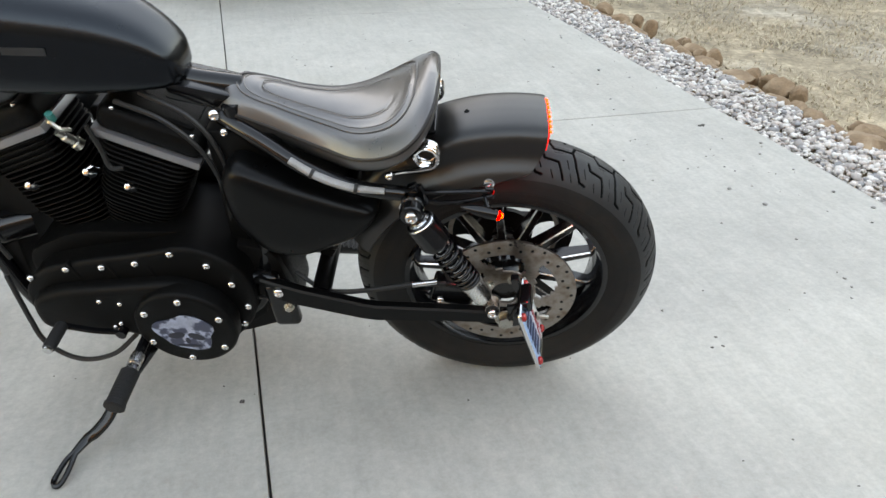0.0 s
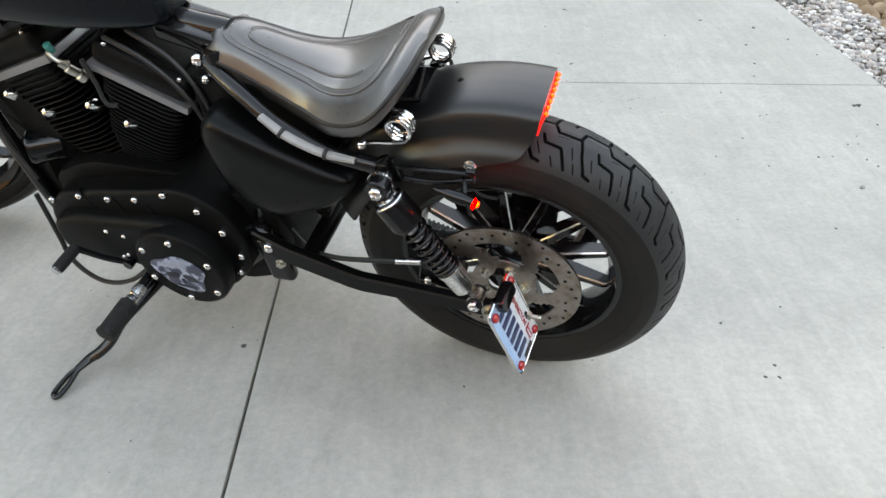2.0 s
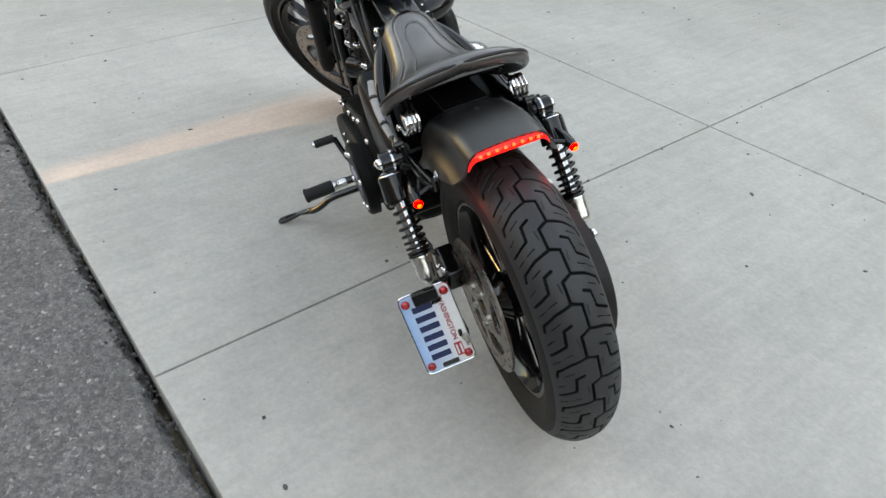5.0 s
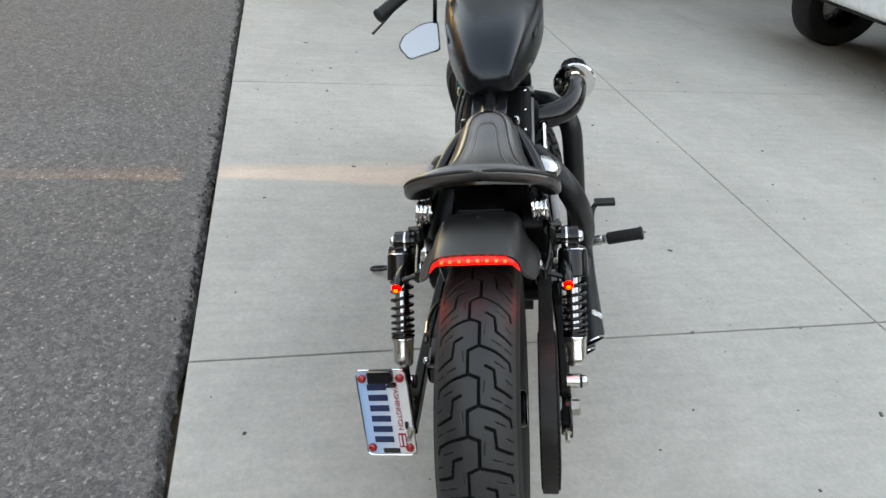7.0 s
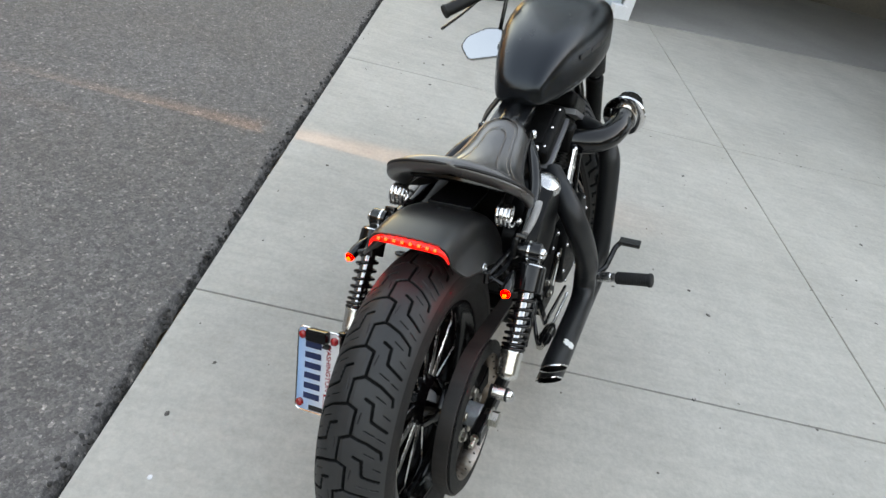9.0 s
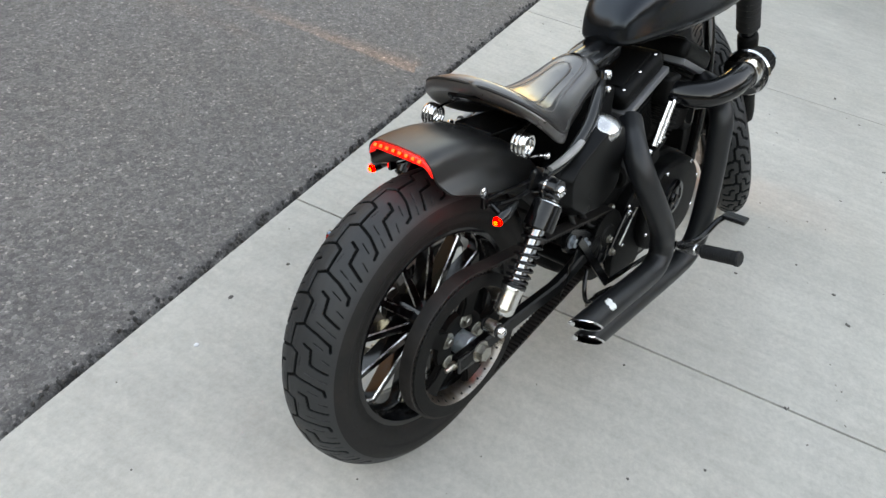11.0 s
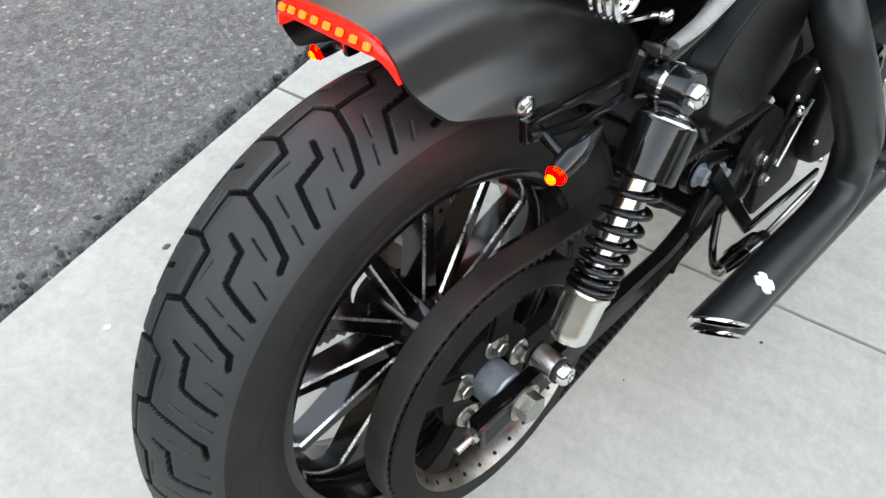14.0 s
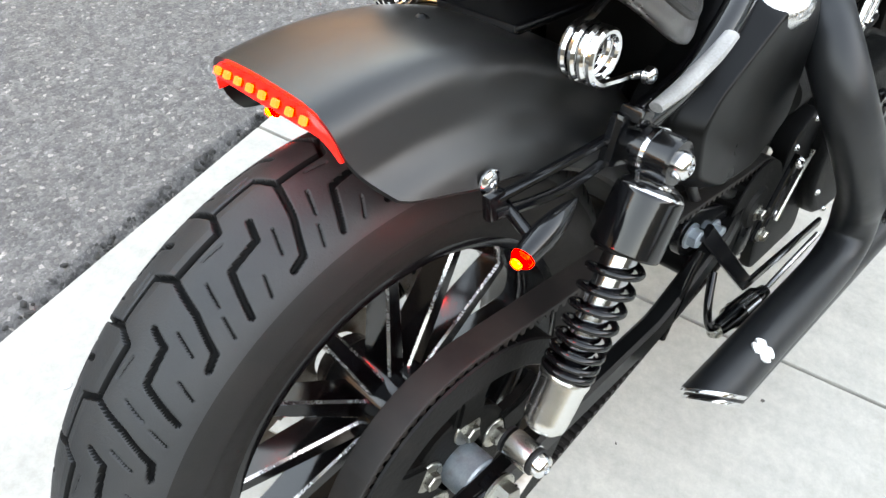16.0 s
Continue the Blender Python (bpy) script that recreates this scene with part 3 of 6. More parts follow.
# shocks
for s in (1, -1):
    top, bot = V(0.186, 0.172 * s, 0.602), V(0.031, 0.172 * s, 0.364)
    ax = (bot - top).normalized()
    L_ = (bot - top).length
    bm = bmesh.new()
    lathe(bm, top + ax * 0.018, bot, [(0, 0.012), (0.004, 0.024), (0.009, 0.0275), (0.012, 0.0285), (0.058, 0.0300), (0.0605, 0.0292), (0.060, 0.026), (0.050, 0.0255)], 36)
    shock = part("shock_absorber", bm, GLOSS, bike, "gloss black and chrome coil-over rear shock")
    bm = bmesh.new()
    lathe(bm, top + ax * 0.020, bot, [(-0.003, 0.013), (-0.001, 0.0185), (0.002, 0.0225), (0.005, 0.0262), (0.007, 0.0275), (0.0085, 0.0278), (0.0095, 0.0268)], 36)
    part("chrome_collar", bm, CHROME, shock, "chrome collar")
    bm = bmesh.new()
    lathe(bm, top + ax * 0.070, bot, [(-0.02, 0.0145), (0.14, 0.0145)], 28)
    part("damper_body", bm, DARKCHROME, shock, "smoky chrome damper tube")
    bm = bmesh.new()
    lathe(bm, top + ax * 0.196, bot, [(0, 0.012), (0.001, 0.0225), (0.005, 0.0232), (0.010, 0.0215), (0.044, 0.0205), (0.052, 0.0195), (0.057, 0.015), (0.06, 0.008)], 36)
    part("chrome_cup", bm, POLISHED, shock, "polished chrome lower cup")
    a, b = frame_at(ax)
    bm = bmesh.new()
    turns, n = 9.4, 280
    pts = []
    for i in range(n + 1):
        t = i / n
        # tight coils at the lower end
        h = 0.064 + 0.132 * (1 - (1 - t) ** 1.45)
        ang = 2 * math.pi * turns * t
        pts.append(top + ax * h + 0.0212 * (math.cos(ang) * a + math.sin(ang) * b))
    tube(bm, pts, [0.0033] * len(pts), n=10, curve=False)
    part("coil_spring", bm, GLOSS, shock, "gloss black coil spring")
    for p, name in ((top, "upper_mount"), (bot, "lower_mount")):
        bm = bmesh.new()
        big = 0.021 if name == "upper_mount" else 0.0145
        if name == "upper_mount":
            lathe(bm, p + V(0, -0.034 * s, 0), p + V(0, s, 0), [(0, big * 0.72), (0.012, big * 0.72), (0.013, big), (0.043, big), (0.046, big * 0.9), (0.047, big * 0.5)], 28)
        else:
            lathe(bm, p + V(0, -0.020 * s, 0), p + V(0, s, 0), [(0, big * 0.8), (0.001, big), (0.026, big), (0.027, big * 0.9)], 28)
        part(name, bm, GLOSS if name == "upper_mount" else POLISHED, shock, "" if name == "upper_mount" else "bright metal eye")
        if name == "lower_mount":
            for q_ in (-0.026, 0.007):
                bm = bmesh.new()
                lathe(bm, p + V(0, q_ * s, 0), p + V(0, s, 0), [(0, 0.009), (0.0006, 0.0138), (0.0036, 0.0138), (0.0042, 0.009)], 28)
                part("rubber_bush", bm, GRIPR, shock, "black rubber bush")
        part("acorn_nut", BOLT_L, None, shock, "chrome domed bolt", stand_on(p + V(0, 0.013 * s, 0), (0, s, 0)))
        if name == "upper_mount":
            bm = bmesh.new()
            lathe(bm, p + V(0, -0.013 * s, 0), p + V(0, s, 0), [(0, 0.0222), (0.004, 0.0222)], 28)
            part("mount_band", bm, CHROME, shock, "chrome band")

# rear fender: a swept arch with rolled skirts
FR = 0.393


FY = [0, 0.030, 0.055, 0.068, 0.0755, 0.0795, 0.0835, 0.091, 0.102, 0.110]
FD_ = [0, 0.001, 0.004, 0.011, 0.022, 0.036, 0.049, 0.060, 0.073, 0.089]
FYs, FDs = ([v.y for v in smooth_path([(i, v, 0) for i, v in enumerate(a)], 10)] for a in (FY, FD_))


def fender_section(drop):
    """Half-width where the arch has come down by drop: a crown, a waist and a flared lip."""
    return float(np.interp(drop, FDs, FYs))


bm = bmesh.new()
NA, NC = 44, 36
A0, A1 = -7.0, 66.0
outer, inner = [], []
for i in range(NA + 1):
    t = i / NA
    a = radians(A0 + (A1 - A0) * t)
    ro, ri = [], []
    for j in range(-NC, NC + 1):
        k = abs(j) / NC
        # the skirt is shallow at the rear, with a round lower corner, and deepens forwards
        deep = 0.070 + 0.019 * min(1, t / 0.20) ** 0.7
        q = float(np.interp(deep, FDs, range(len(FDs))))
        dz = float(np.interp(k * q, range(len(FDs)), FDs))
        y = fender_section(dz)
        aa = a + radians(3.2) * min(1, max(0, (dz - 0.026) / 0.044)) ** 2 * max(0, 1 - t / 0.3)
        y *= 1 if j > 0 else -1
        for lst, th in ((ro, 0), (ri, 0.004)):
            r = FR - dz - th
            yy = y * (1 - th / 0.12)
            lst.append(bm.verts.new((r * math.sin(aa), yy, RA + r * math.cos(aa))))
    outer.append(ro)
    inner.append(ri)
ring_faces(bm, outer, close_u=False)
ring_faces(bm, inner, close_u=False)
for o, n_ in ((outer, inner),):
    for i in (0, NA):
        for j in range(2 * NC):
            bm.faces.new((o[i][j], o[i][j + 1], n_[i][j + 1], n_[i][j]))
    for j in (0, 2 * NC):
        for i in range(NA):
            bm.faces.new((o[i][j], o[i + 1][j], n_[i + 1][j], n_[i][j]))
fender = part("rear_fender", bm, FENDERP, bike, "satin black shortened rear fender", sharp=60)
part("rivet", bolt_mesh("rivet", 0.006, 0.004, SATIN), None, fender, m=stand_on((0.096, 0.0, RA + FR * math.cos(math.asin(0.096 / FR)) - 0.001), (0.24, 0, 1)))
bm = bmesh.new()
lathe(bm, (0, 0, 0), (0, 0, 1), [(0, 0.0105), (0.0015, 0.0105), (0.0020, 0.0088), (0.0036, 0.0076), (0.0046, 0.0045), (0.0046, 0.003), (0.003, 0.0026), (0.003, 0.0)], 20)
BUTTON = finish(bm, "button_bolt", CHROME)
for s in (1, -1):
    part("fender_bolt", BUTTON, None, fender, "chrome fender bolt", stand_on((0.053, 0.109 * s, 0.622), (0, s, 0)))
# light strip along the fender's rear edge
EX, EZ = FR * math.sin(radians(A0)), RA + FR * math.cos(radians(A0))
QI = np.linspace(0, len(FY) - 1, len(FYs))
QE = 5.0  # how far the lens runs down each flank


def strip_at(q, f):
    """A place on the lens: q along the arch, f from its outer edge to its inner edge, which stands further back."""
    def arch(p):
        return V(0, math.copysign(float(np.interp(abs(p), QI, FYs)), p), -float(np.interp(abs(p), QI, FDs)))
    p = arch(q)
    t = arch(q + 0.05) - arch(q - 0.05)
    inward = V(0, t.z, -t.y).normalized()
    if inward.z > 0 or inward.y * q > 0:
        inward = -inward
    deep = 0.0012 + 0.0130 * (1 - (abs(q) / QE) ** 1.9)
    k = deep / 0.0142
    p = p + inward * (0.0032 + deep * f)
    return p + V(EX + 0.003 - (0.0085 * f + 0.0025 * math.sin(math.pi * f)) * k, 0, EZ)


bm = bmesh.new()
rings = []
for i in range(61):
    q = QE * (2 * i / 60 - 1)
    face = [strip_at(q, f) for f in (0, 0.12, 0.35, 0.6, 0.85, 1)]
    rings.append([bm.verts.new(p) for p in [face[0] + V(0.010, 0, 0)] + face + [face[-1] + V(0.014, 0, 0)]])
ring_faces(bm, rings)
strip = part("light_strip", bm, STRIP, fender, "glowing red light strip under the fender's edge")
bm = bmesh.new()
block(bm, (0, 0, 0), (0.0058, 0.0060, 0.004), (0, 0, 0), 0.0014, 2)
led = finish(bm, "led", LED)
for k in range(8):
    y = -0.055 + 0.110 * k / 7
    q = math.copysign(float(np.interp(abs(y), FYs, QI)), y)
    part("led", led, None, strip, "bright red diode", stand_on(strip_at(q, 0.52) + V(-0.0014, 0, 0.0009), (-0.8, 0, 0.5)))

# fender struts and rear frame rails
bm = bmesh.new()
for s in (1, -1):
    tube(bm, [(0.53, 0.050 * s, 0.705), (0.46, 0.085 * s, 0.684), (0.38, 0.114 * s, 0.647), (0.29, 0.126 * s, 0.617), (0.20, 0.132 * s, 0.610)], 0.0145, n=12)
    tube(bm, [(0.20, 0.132 * s, 0.612), (0.12, 0.126 * s, 0.613), (0.05, 0.118 * s, 0.612)], 0.0050, n=10, flat=0.7)
    tube(bm, [(0.205, 0.134 * s, 0.60), (0.12, 0.130 * s, 0.592), (0.045, 0.122 * s, 0.603)], 0.0045, n=8)
    block(bm, (0.186, 0.134 * s, 0.606), (0.05, 0.014, 0.045), (0, 20, 0), 0.006)
    block(bm, (0.050, 0.117 * s, 0.607), (0.018, 0.010, 0.024), (0, 0, 0), 0.004)
    block(bm, (0.186, 0.141 * s, 0.630), (0.018, 0.022, 0.012), (0, 25, 0), 0.003)
part("fender_strut", bm, GLOSS, bike, "gloss black rear frame rails and fender struts")
SLEEVE_GLINT = mat("grey_sleeve_and_glint", (0.30, 0.29, 0.28), 0.4, vary=0.3, scale=30)
for s in (1, -1):
    run = [(0.398, 0.128 * s, 0.672), (0.36, 0.137 * s, 0.652), (0.325, 0.140 * s, 0.637), (0.285, 0.1415 * s, 0.626), (0.235, 0.1415 * s, 0.622)]
    # right side: pale strip painted in for the gloss rail's sky reflection
    if s < 0:
        run = [(0.325, -0.139, 0.645), (0.30, -0.141, 0.638), (0.27, -0.142, 0.632), (0.24, -0.143, 0.628), (0.210, -0.143, 0.626)]
    bm = bmesh.new()
    tube(bm, run, [0.0075, 0.0085, 0.0085, 0.008, 0.0065], n=10, flat=0.7)
    sleeve = part("sleeve_and_glint", bm, SLEEVE_GLINT, bike, "scuffed grey sleeve round a wiring run" if s > 0 else "pale grey strip painting the sky's reflection on the frame rail")
    for q in (1, 3) if s > 0 else ():
        bm = bmesh.new()
        d_ = (Vector(run[q + 1]) - Vector(run[q - 1])).normalized()
        lathe(bm, Vector(run[q]) - d_ * 0.003, Vector(run[q]) + d_, [(0, 0.0092), (0.001, 0.0098), (0.005, 0.0098), (0.006, 0.0092)], 12)
        part("sleeve_tie", bm, WIRE, sleeve, "black cable tie")

# turn signals
for s in (1, -1):
    bm = bmesh.new()
    p = V(0.036, 0.158 * s, 0.590)
    lathe(bm, p, p + V(0.9, -0.08 * s, 0.16), [(-0.002, 0.0072), (-0.001, 0.0084), (0.004, 0.0094), (0.014, 0.0104), (0.026, 0.0108), (0.040, 0.0092), (0.054, 0.0058), (0.064, 0.0022), (0.067, 0.0005)], 24)
    rod(bm, p + V(0.015, -0.005 * s, 0.004), (0.060, 0.118 * s, 0.602), 0.005, n=10)
    sig = part("turn_signal", bm, GLOSS, bike, "small gloss black bullet signal, lit red")
    bm = bmesh.new()
    lathe(bm, p + V(0.001, 0, 0), p - V(0.9, -0.08 * s, 0.16), [(0, 0.0086), (0.0036, 0.0086), (0.0056, 0.0070), (0.0066, 0.002)], 18)
    part("lens", bm, SIGNAL, sig, "glowing red lens")
    bm = bmesh.new()
    lathe(bm, p - V(0.0064, 0, 0.0009), p - V(0.9, -0.08 * s, 0.16), [(0, 0.0048), (0.0028, 0.0044), (0.0036, 0.0022)], 12)
    part("bulb", bm, BULB, sig, "bright bulb in the lens")

# number plate on its side bracket
tl, tr, bl = V(-0.019, 0.240, 0.417), V(-0.026, 0.164, 0.425), V(-0.066, 0.237, 0.272)
px = (tr - tl).normalized()
pd = (bl - tl)
pd = (pd - px * pd.dot(px)).normalized()
pn = pd.cross(px).normalized()
if pn.x > 0:
    pn = -pn
pc = (tl + tr) / 2 + pd * 0.073
PM = Matrix.Translation(pc) @ Matrix((px, -pd, pn)).transposed().to_4x4()  # x across, y up the plate, z out of its face
if PM.to_3x3().determinant() < 0:
    PM = Matrix.Translation(pc) @ Matrix((px, -pd, -pn)).transposed().to_4x4()


def plate_material():
    m = mat("plate_paint", (0.72, 0.74, 0.76), 0.3, vary=0.05, scale=20)
    nt = m.node_tree
    N, L = nt.nodes, nt.links
    co = N.new("ShaderNodeTexCoord")
    sp = N.new("ShaderNodeSeparateXYZ")
    L.new(co.outputs["Object"], sp.inputs[0])
    r = N.new("ShaderNodeValToRGB")
    mr = N.new("ShaderNodeMapRange")
    mr.inputs[1].default_value, mr.inputs[2].default_value = -0.05, 0.03
    L.new(sp.outputs["X"], mr.inputs[0])
    L.new(mr.outputs[0], r.inputs["Fac"])
    r.color_ramp.elements[0].color, r.color_ramp.elements[1].color = (0.32, 0.55, 0.86, 1), (0.86, 0.86, 0.86, 1)
    L.new(r.outputs["Color"], N["Principled BSDF"].inputs["Base Color"])
    return m


bm = bmesh.new()
out = rounded([(-0.05, -0.088), (0.05, -0.088), (0.05, 0.088), (-0.05, 0.088)], 0.012)
f = bm.faces.new([bm.verts.new((x, y, 0)) for x, y in out])
g = bmesh.ops.extrude_face_region(bm, geom=[f])
bmesh.ops.translate(bm, verts=[v for v in g["geom"] if isinstance(v, bmesh.types.BMVert)], vec=(0, 0, -0.0015))
plate = part("number_plate", bm, plate_material(), bike, "white and blue metal number plate hung sideways", PM)
bm = bmesh.new()
ri = [[bm.verts.new((x * s, y * s2, z)) for x, y in out] for s, s2, z in ((1.0, 1.0, 0.0015), (1.03, 1.017, 0.0025), (1.05, 1.03, 0.0), (1.03, 1.017, -0.004), (0.95, 0.97, -0.004))]
ring_faces(bm, ri, caps=False)
part("plate_frame", bm, CHROME, plate, "thin chrome plate frame")
INK = mat("plate_ink", (0.015, 0.03, 0.10), 0.4, vary=0.1)
REDINK = mat("plate_red_ink", (0.45, 0.02, 0.03), 0.4, vary=0.1)
BLACKINK = mat("plate_black_ink", (0.02, 0.02, 0.02), 0.4, vary=0.1)
for k in range(6):
    bm = bmesh.new()
    block(bm, (-0.012, 0.054 - 0.022 * k, 0.0012), (0.040, 0.013, 0.0012), (0, 0, 0), 0.0005, 1)
    part("plate_bar", bm, INK, plate, "dark blue bar")
tx = bpy.data.curves.new("plate_word", "FONT")
tx.body = "WASHINGTON"
tx.size = 0.0148
tx.align_x, tx.align_y = "CENTER", "CENTER"
tx.extrude = 0.0004
tmp = new("plate_word", tx)
dg = bpy.context.evaluated_depsgraph_get()
tme = bpy.data.meshes.new_from_object(tmp.evaluated_get(dg))
bpy.data.objects.remove(tmp)
tme.materials.clear()
tme.materials.append(REDINK)
part("plate_word", tme, None, plate, "red state name lettering", pose(0.0255, 0.014, 0.001, 0, 0, -90))
bm = bmesh.new()
block(bm, (0.026, -0.058, 0.0014), (0.016, 0.030, 0.0012), (0, 0, 0), 0.0005, 1)
part("plate_sticker", bm, REDINK, plate, "red year sticker")
for k in range(2):
    bm = bmesh.new()
    block(bm, (0.022 + 0.008 * k, -0.058, 0.0022), (0.004, 0.022, 0.0008))
    part("sticker_bar", bm, WHITEP, plate)
bm = bmesh.new()
block(bm, (0.0, -0.080, 0.0014), (0.034, 0.010, 0.0012))
part("plate_sticker", bm, BLACKINK, plate, "small black registration tab")
bm = bmesh.new()
lathe(bm, (0, 0, 0), (0, 0, 1), [(0, 0.0085), (0.004, 0.0085), (0.007, 0.006), (0.008, 0.002)], 16)
ref = finish(bm, "reflector_bolt", REDREF)
for sx, sy in ((-0.039, 0.073), (0.039, 0.073), (-0.039, -0.073), (0.039, -0.073)):
    part("reflector_bolt", ref, None, plate, "round red reflector bolt", pose(sx, sy, 0.001))
bm = bmesh.new()
block(bm, (0.002, 0.079, 0.008), (0.050, 0.026, 0.020), (0, 0, 0), 0.005)
part("plate_lamp", bm, GLOSS, plate, "black plate lamp housing")
bm = bmesh.new()
block(bm, (0.0, 0.0, -0.008), (0.085, 0.15, 0.004), (0, 0, 0), 0.001)
block(bm, (0.045, 0.045, -0.016), (0.016, 0.09, 0.016), (0, 0, 0), 0.003)
part("plate_backing", bm, GLOSS, plate)
bm = bmesh.new()
tube(bm, [(0.0, 0.165, RA), (-0.012, 0.172, 0.36), (-0.025, 0.175, 0.40), (-0.03, 0.19, 0.41)], 0.010, n=10, flat=0.5)
block(bm, (-0.02, 0.168, 0.345), (0.035, 0.012, 0.06), (0, 15, 0), 0.004)
part("plate_bracket", bm, GLOSS, bike, "black side-mount plate bracket")

# seat: padded leather shell, with a raised rim and stitched seams
LEATHER = mat("worn_leather", (0.018, 0.0165, 0.0158), 0.32, vary=0.35, scale=10, bump=0.12, bscale=350, tint=(0.072, 0.056, 0.049), tscale=7, tcut=(0.42, 0.80), rvary=0.07, spec=0.45, coat=0.30)
LEATHER.node_tree.nodes["Principled BSDF"].inputs["IOR"].default_value = 2.1
PIPING = mat("leather_seam", (0.15, 0.14, 0.134), 0.45, vary=0.25, scale=40, bump=0.2, bscale=500)
ROLLED = mat("rubbed_leather_edge", (0.016, 0.014, 0.013), 0.42, vary=0.4, scale=14, bump=0.1, bscale=350, tint=(0.02, 0.018, 0.017), tscale=12, tcut=(0.45, 0.65), spec=0.35)
SX = [0.548, 0.544, 0.530, 0.500, 0.450, 0.395, 0.340, 0.290, 0.245, 0.208, 0.182, 0.164, 0.152, 0.148]
SW = [0.0001, 0.027, 0.048, 0.061, 0.068, 0.079, 0.096, 0.122, 0.141, 0.150, 0.145, 0.124, 0.080, 0.0001]
SZ = [0.738, 0.743, 0.750, 0.753, 0.741, 0.725, 0.716, 0.718, 0.733, 0.753, 0.770, 0.783, 0.790, 0.792]
SDROP = [0.004, 0.010, 0.016, 0.020, 0.022, 0.023, 0.025, 0.026, 0.026, 0.026, 0.022, 0.016, 0.009, 0.002]
SN = len(SX) - 1


def smooth_list(a):
    return [v.y for v in smooth_path([(i, v, 0) for i, v in enumerate(a)], 10)]


SXs, SZs, SWs, SDs = (smooth_list(a) for a in (SX, SZ, SW, SDROP))
BOL = 0.66  # where the dished middle meets the rolled bolster
XM = 0.335
ORDER = np.argsort(SXs)
SX_UP = np.array(SXs)[ORDER]
SZ_UP, SW_UP, SD_UP = (np.array(a)[ORDER] for a in (SZs, SWs, SDs))


def seat_at(t, c):
    """A place on the seat's top: t from nose to tail along the outline, c from -1 to 1 across."""
    q = t * SN * 10
    x0, w0 = (float(np.interp(q, range(SN * 10 + 1), a)) for a in (SXs, SWs))
    f = abs(c)
    x = XM + (x0 - XM) * (1 - 0.66 * (1 - f))
    y = c * w0
    z, w, dr = (float(np.interp(x, SX_UP, a)) for a in (SZ_UP, SW_UP, SD_UP))
    fall = dr * min(1.0, (abs(y) / max(w, 0.01)) ** 2)
    if f > BOL:
        fall += 0.017 * ((f - BOL) / (1 - BOL)) ** 2.1
    return V(x, y, z - fall)


bm = bmesh.new()
NT, NCS = 120, 46
tops = []
for i in range(NT + 1):
    t = i / NT
    row = []
    for j in range(-NCS, NCS + 1):
        p = seat_at(t, j / NCS)
        f = abs(j) / NCS
        p.z += 0.0014 * math.exp(-((f - 0.84) / 0.10) ** 2) - 0.0014 * math.exp(-((f - BOL) / 0.020) ** 2) + 0.0012 * math.exp(-((f - 0.60) / 0.05) ** 2)
        p.z -= 0.0012 * math.exp(-((f - 0.38) / 0.026) ** 2) * min(1, (1 - t) * 5)
        row.append(bm.verts.new(p))
    tops.append(row)
for a, b in zip(tops, tops[1:]):
    for i in range(len(a) - 1):
        bm.faces.new((a[i], a[i + 1], b[i + 1], b[i]))
# rolled edge and a hollow underside that follows the top
bots = []
for row in tops:
    under = []
    for q in row:
        under.append(bm.verts.new((0.335 + (q.co.x - 0.335) * 0.97, q.co.y * 0.95, q.co.z - 0.027)))
    bots.append(under)
for a, b in zip(bots, bots[1:]):
    for i in range(len(a) - 1):
        bm.faces.new((b[i], b[i + 1], a[i + 1], a[i]))


def rim_of(g):
    return [r[0] for r in g] + g[-1][1:-1] + [r[-1] for r in reversed(g)] + list(reversed(g[0][1:-1]))


edge, low = rim_of(tops), rim_of(bots)
prev = edge
for dz, sc in ((-0.005, 1.016), (-0.012, 1.022), (-0.019, 1.014), (-0.025, 0.99)):
    nxt = [bm.verts.new((0.335 + (v.co.x - 0.335) * sc, v.co.y * sc, v.co.z + dz)) for v in edge]
    for i in range(len(edge)):
        j = (i + 1) % len(edge)
        bm.faces.new((prev[i], prev[j], nxt[j], nxt[i]))
    prev = nxt
for i in range(len(edge)):
    j = (i + 1) % len(edge)
    bm.faces.new((prev[i], prev[j], low[j], low[i]))
bmesh.ops.remove_doubles(bm, verts=bm.verts, dist=0.0005)
seat = part("solo_seat", bm, LEATHER, bike, "black leather sprung solo seat, worn brown at its edges", sharp=80)
for c, t0, t1 in ((BOL + 0.03, 0.0, 1.0), (BOL - 0.06, 0.02, 0.98), (0.38, 0.02, 0.80)):
    for s in (1, -1):
        bm = bmesh.new()
        tube(bm, [seat_at(t0 + (t1 - t0) * i / 70, c * s) + V(0, 0, 0.0014) for i in range(71)], [0.0012] * 71, n=6, curve=False)
        part("seam", bm, PIPING, seat, "raised stitched seam, rubbed pale")
bm = bmesh.new()
rim_pts = [seat_at(i / 60, 1) for i in range(2, 59)] + [seat_at(i / 60, -1) for i in range(58, 1, -1)]
tube(bm, [p + V(0, 0, -0.001) for p in rim_pts + rim_pts[:1]], [0.0036] * (len(rim_pts) + 1), n=8, curve=False)
part("edge_piping", bm, ROLLED, seat, "brown rubbed leather edge")
bm = bmesh.new()
block(bm, (0.30, 0, 0.672), (0.30, 0.09, 0.010), (0, 4, 0), 0.003)
tube(bm, [(0.53, 0, 0.72), (0.50, 0, 0.715), (0.45, 0, 0.700)], 0.012, n=10)
tube(bm, [(0.20, -0.10, 0.715), (0.19, 0, 0.725), (0.20, 0.10, 0.715)], 0.008, n=8)
part("seat_pan", bm, GLOSS, seat)
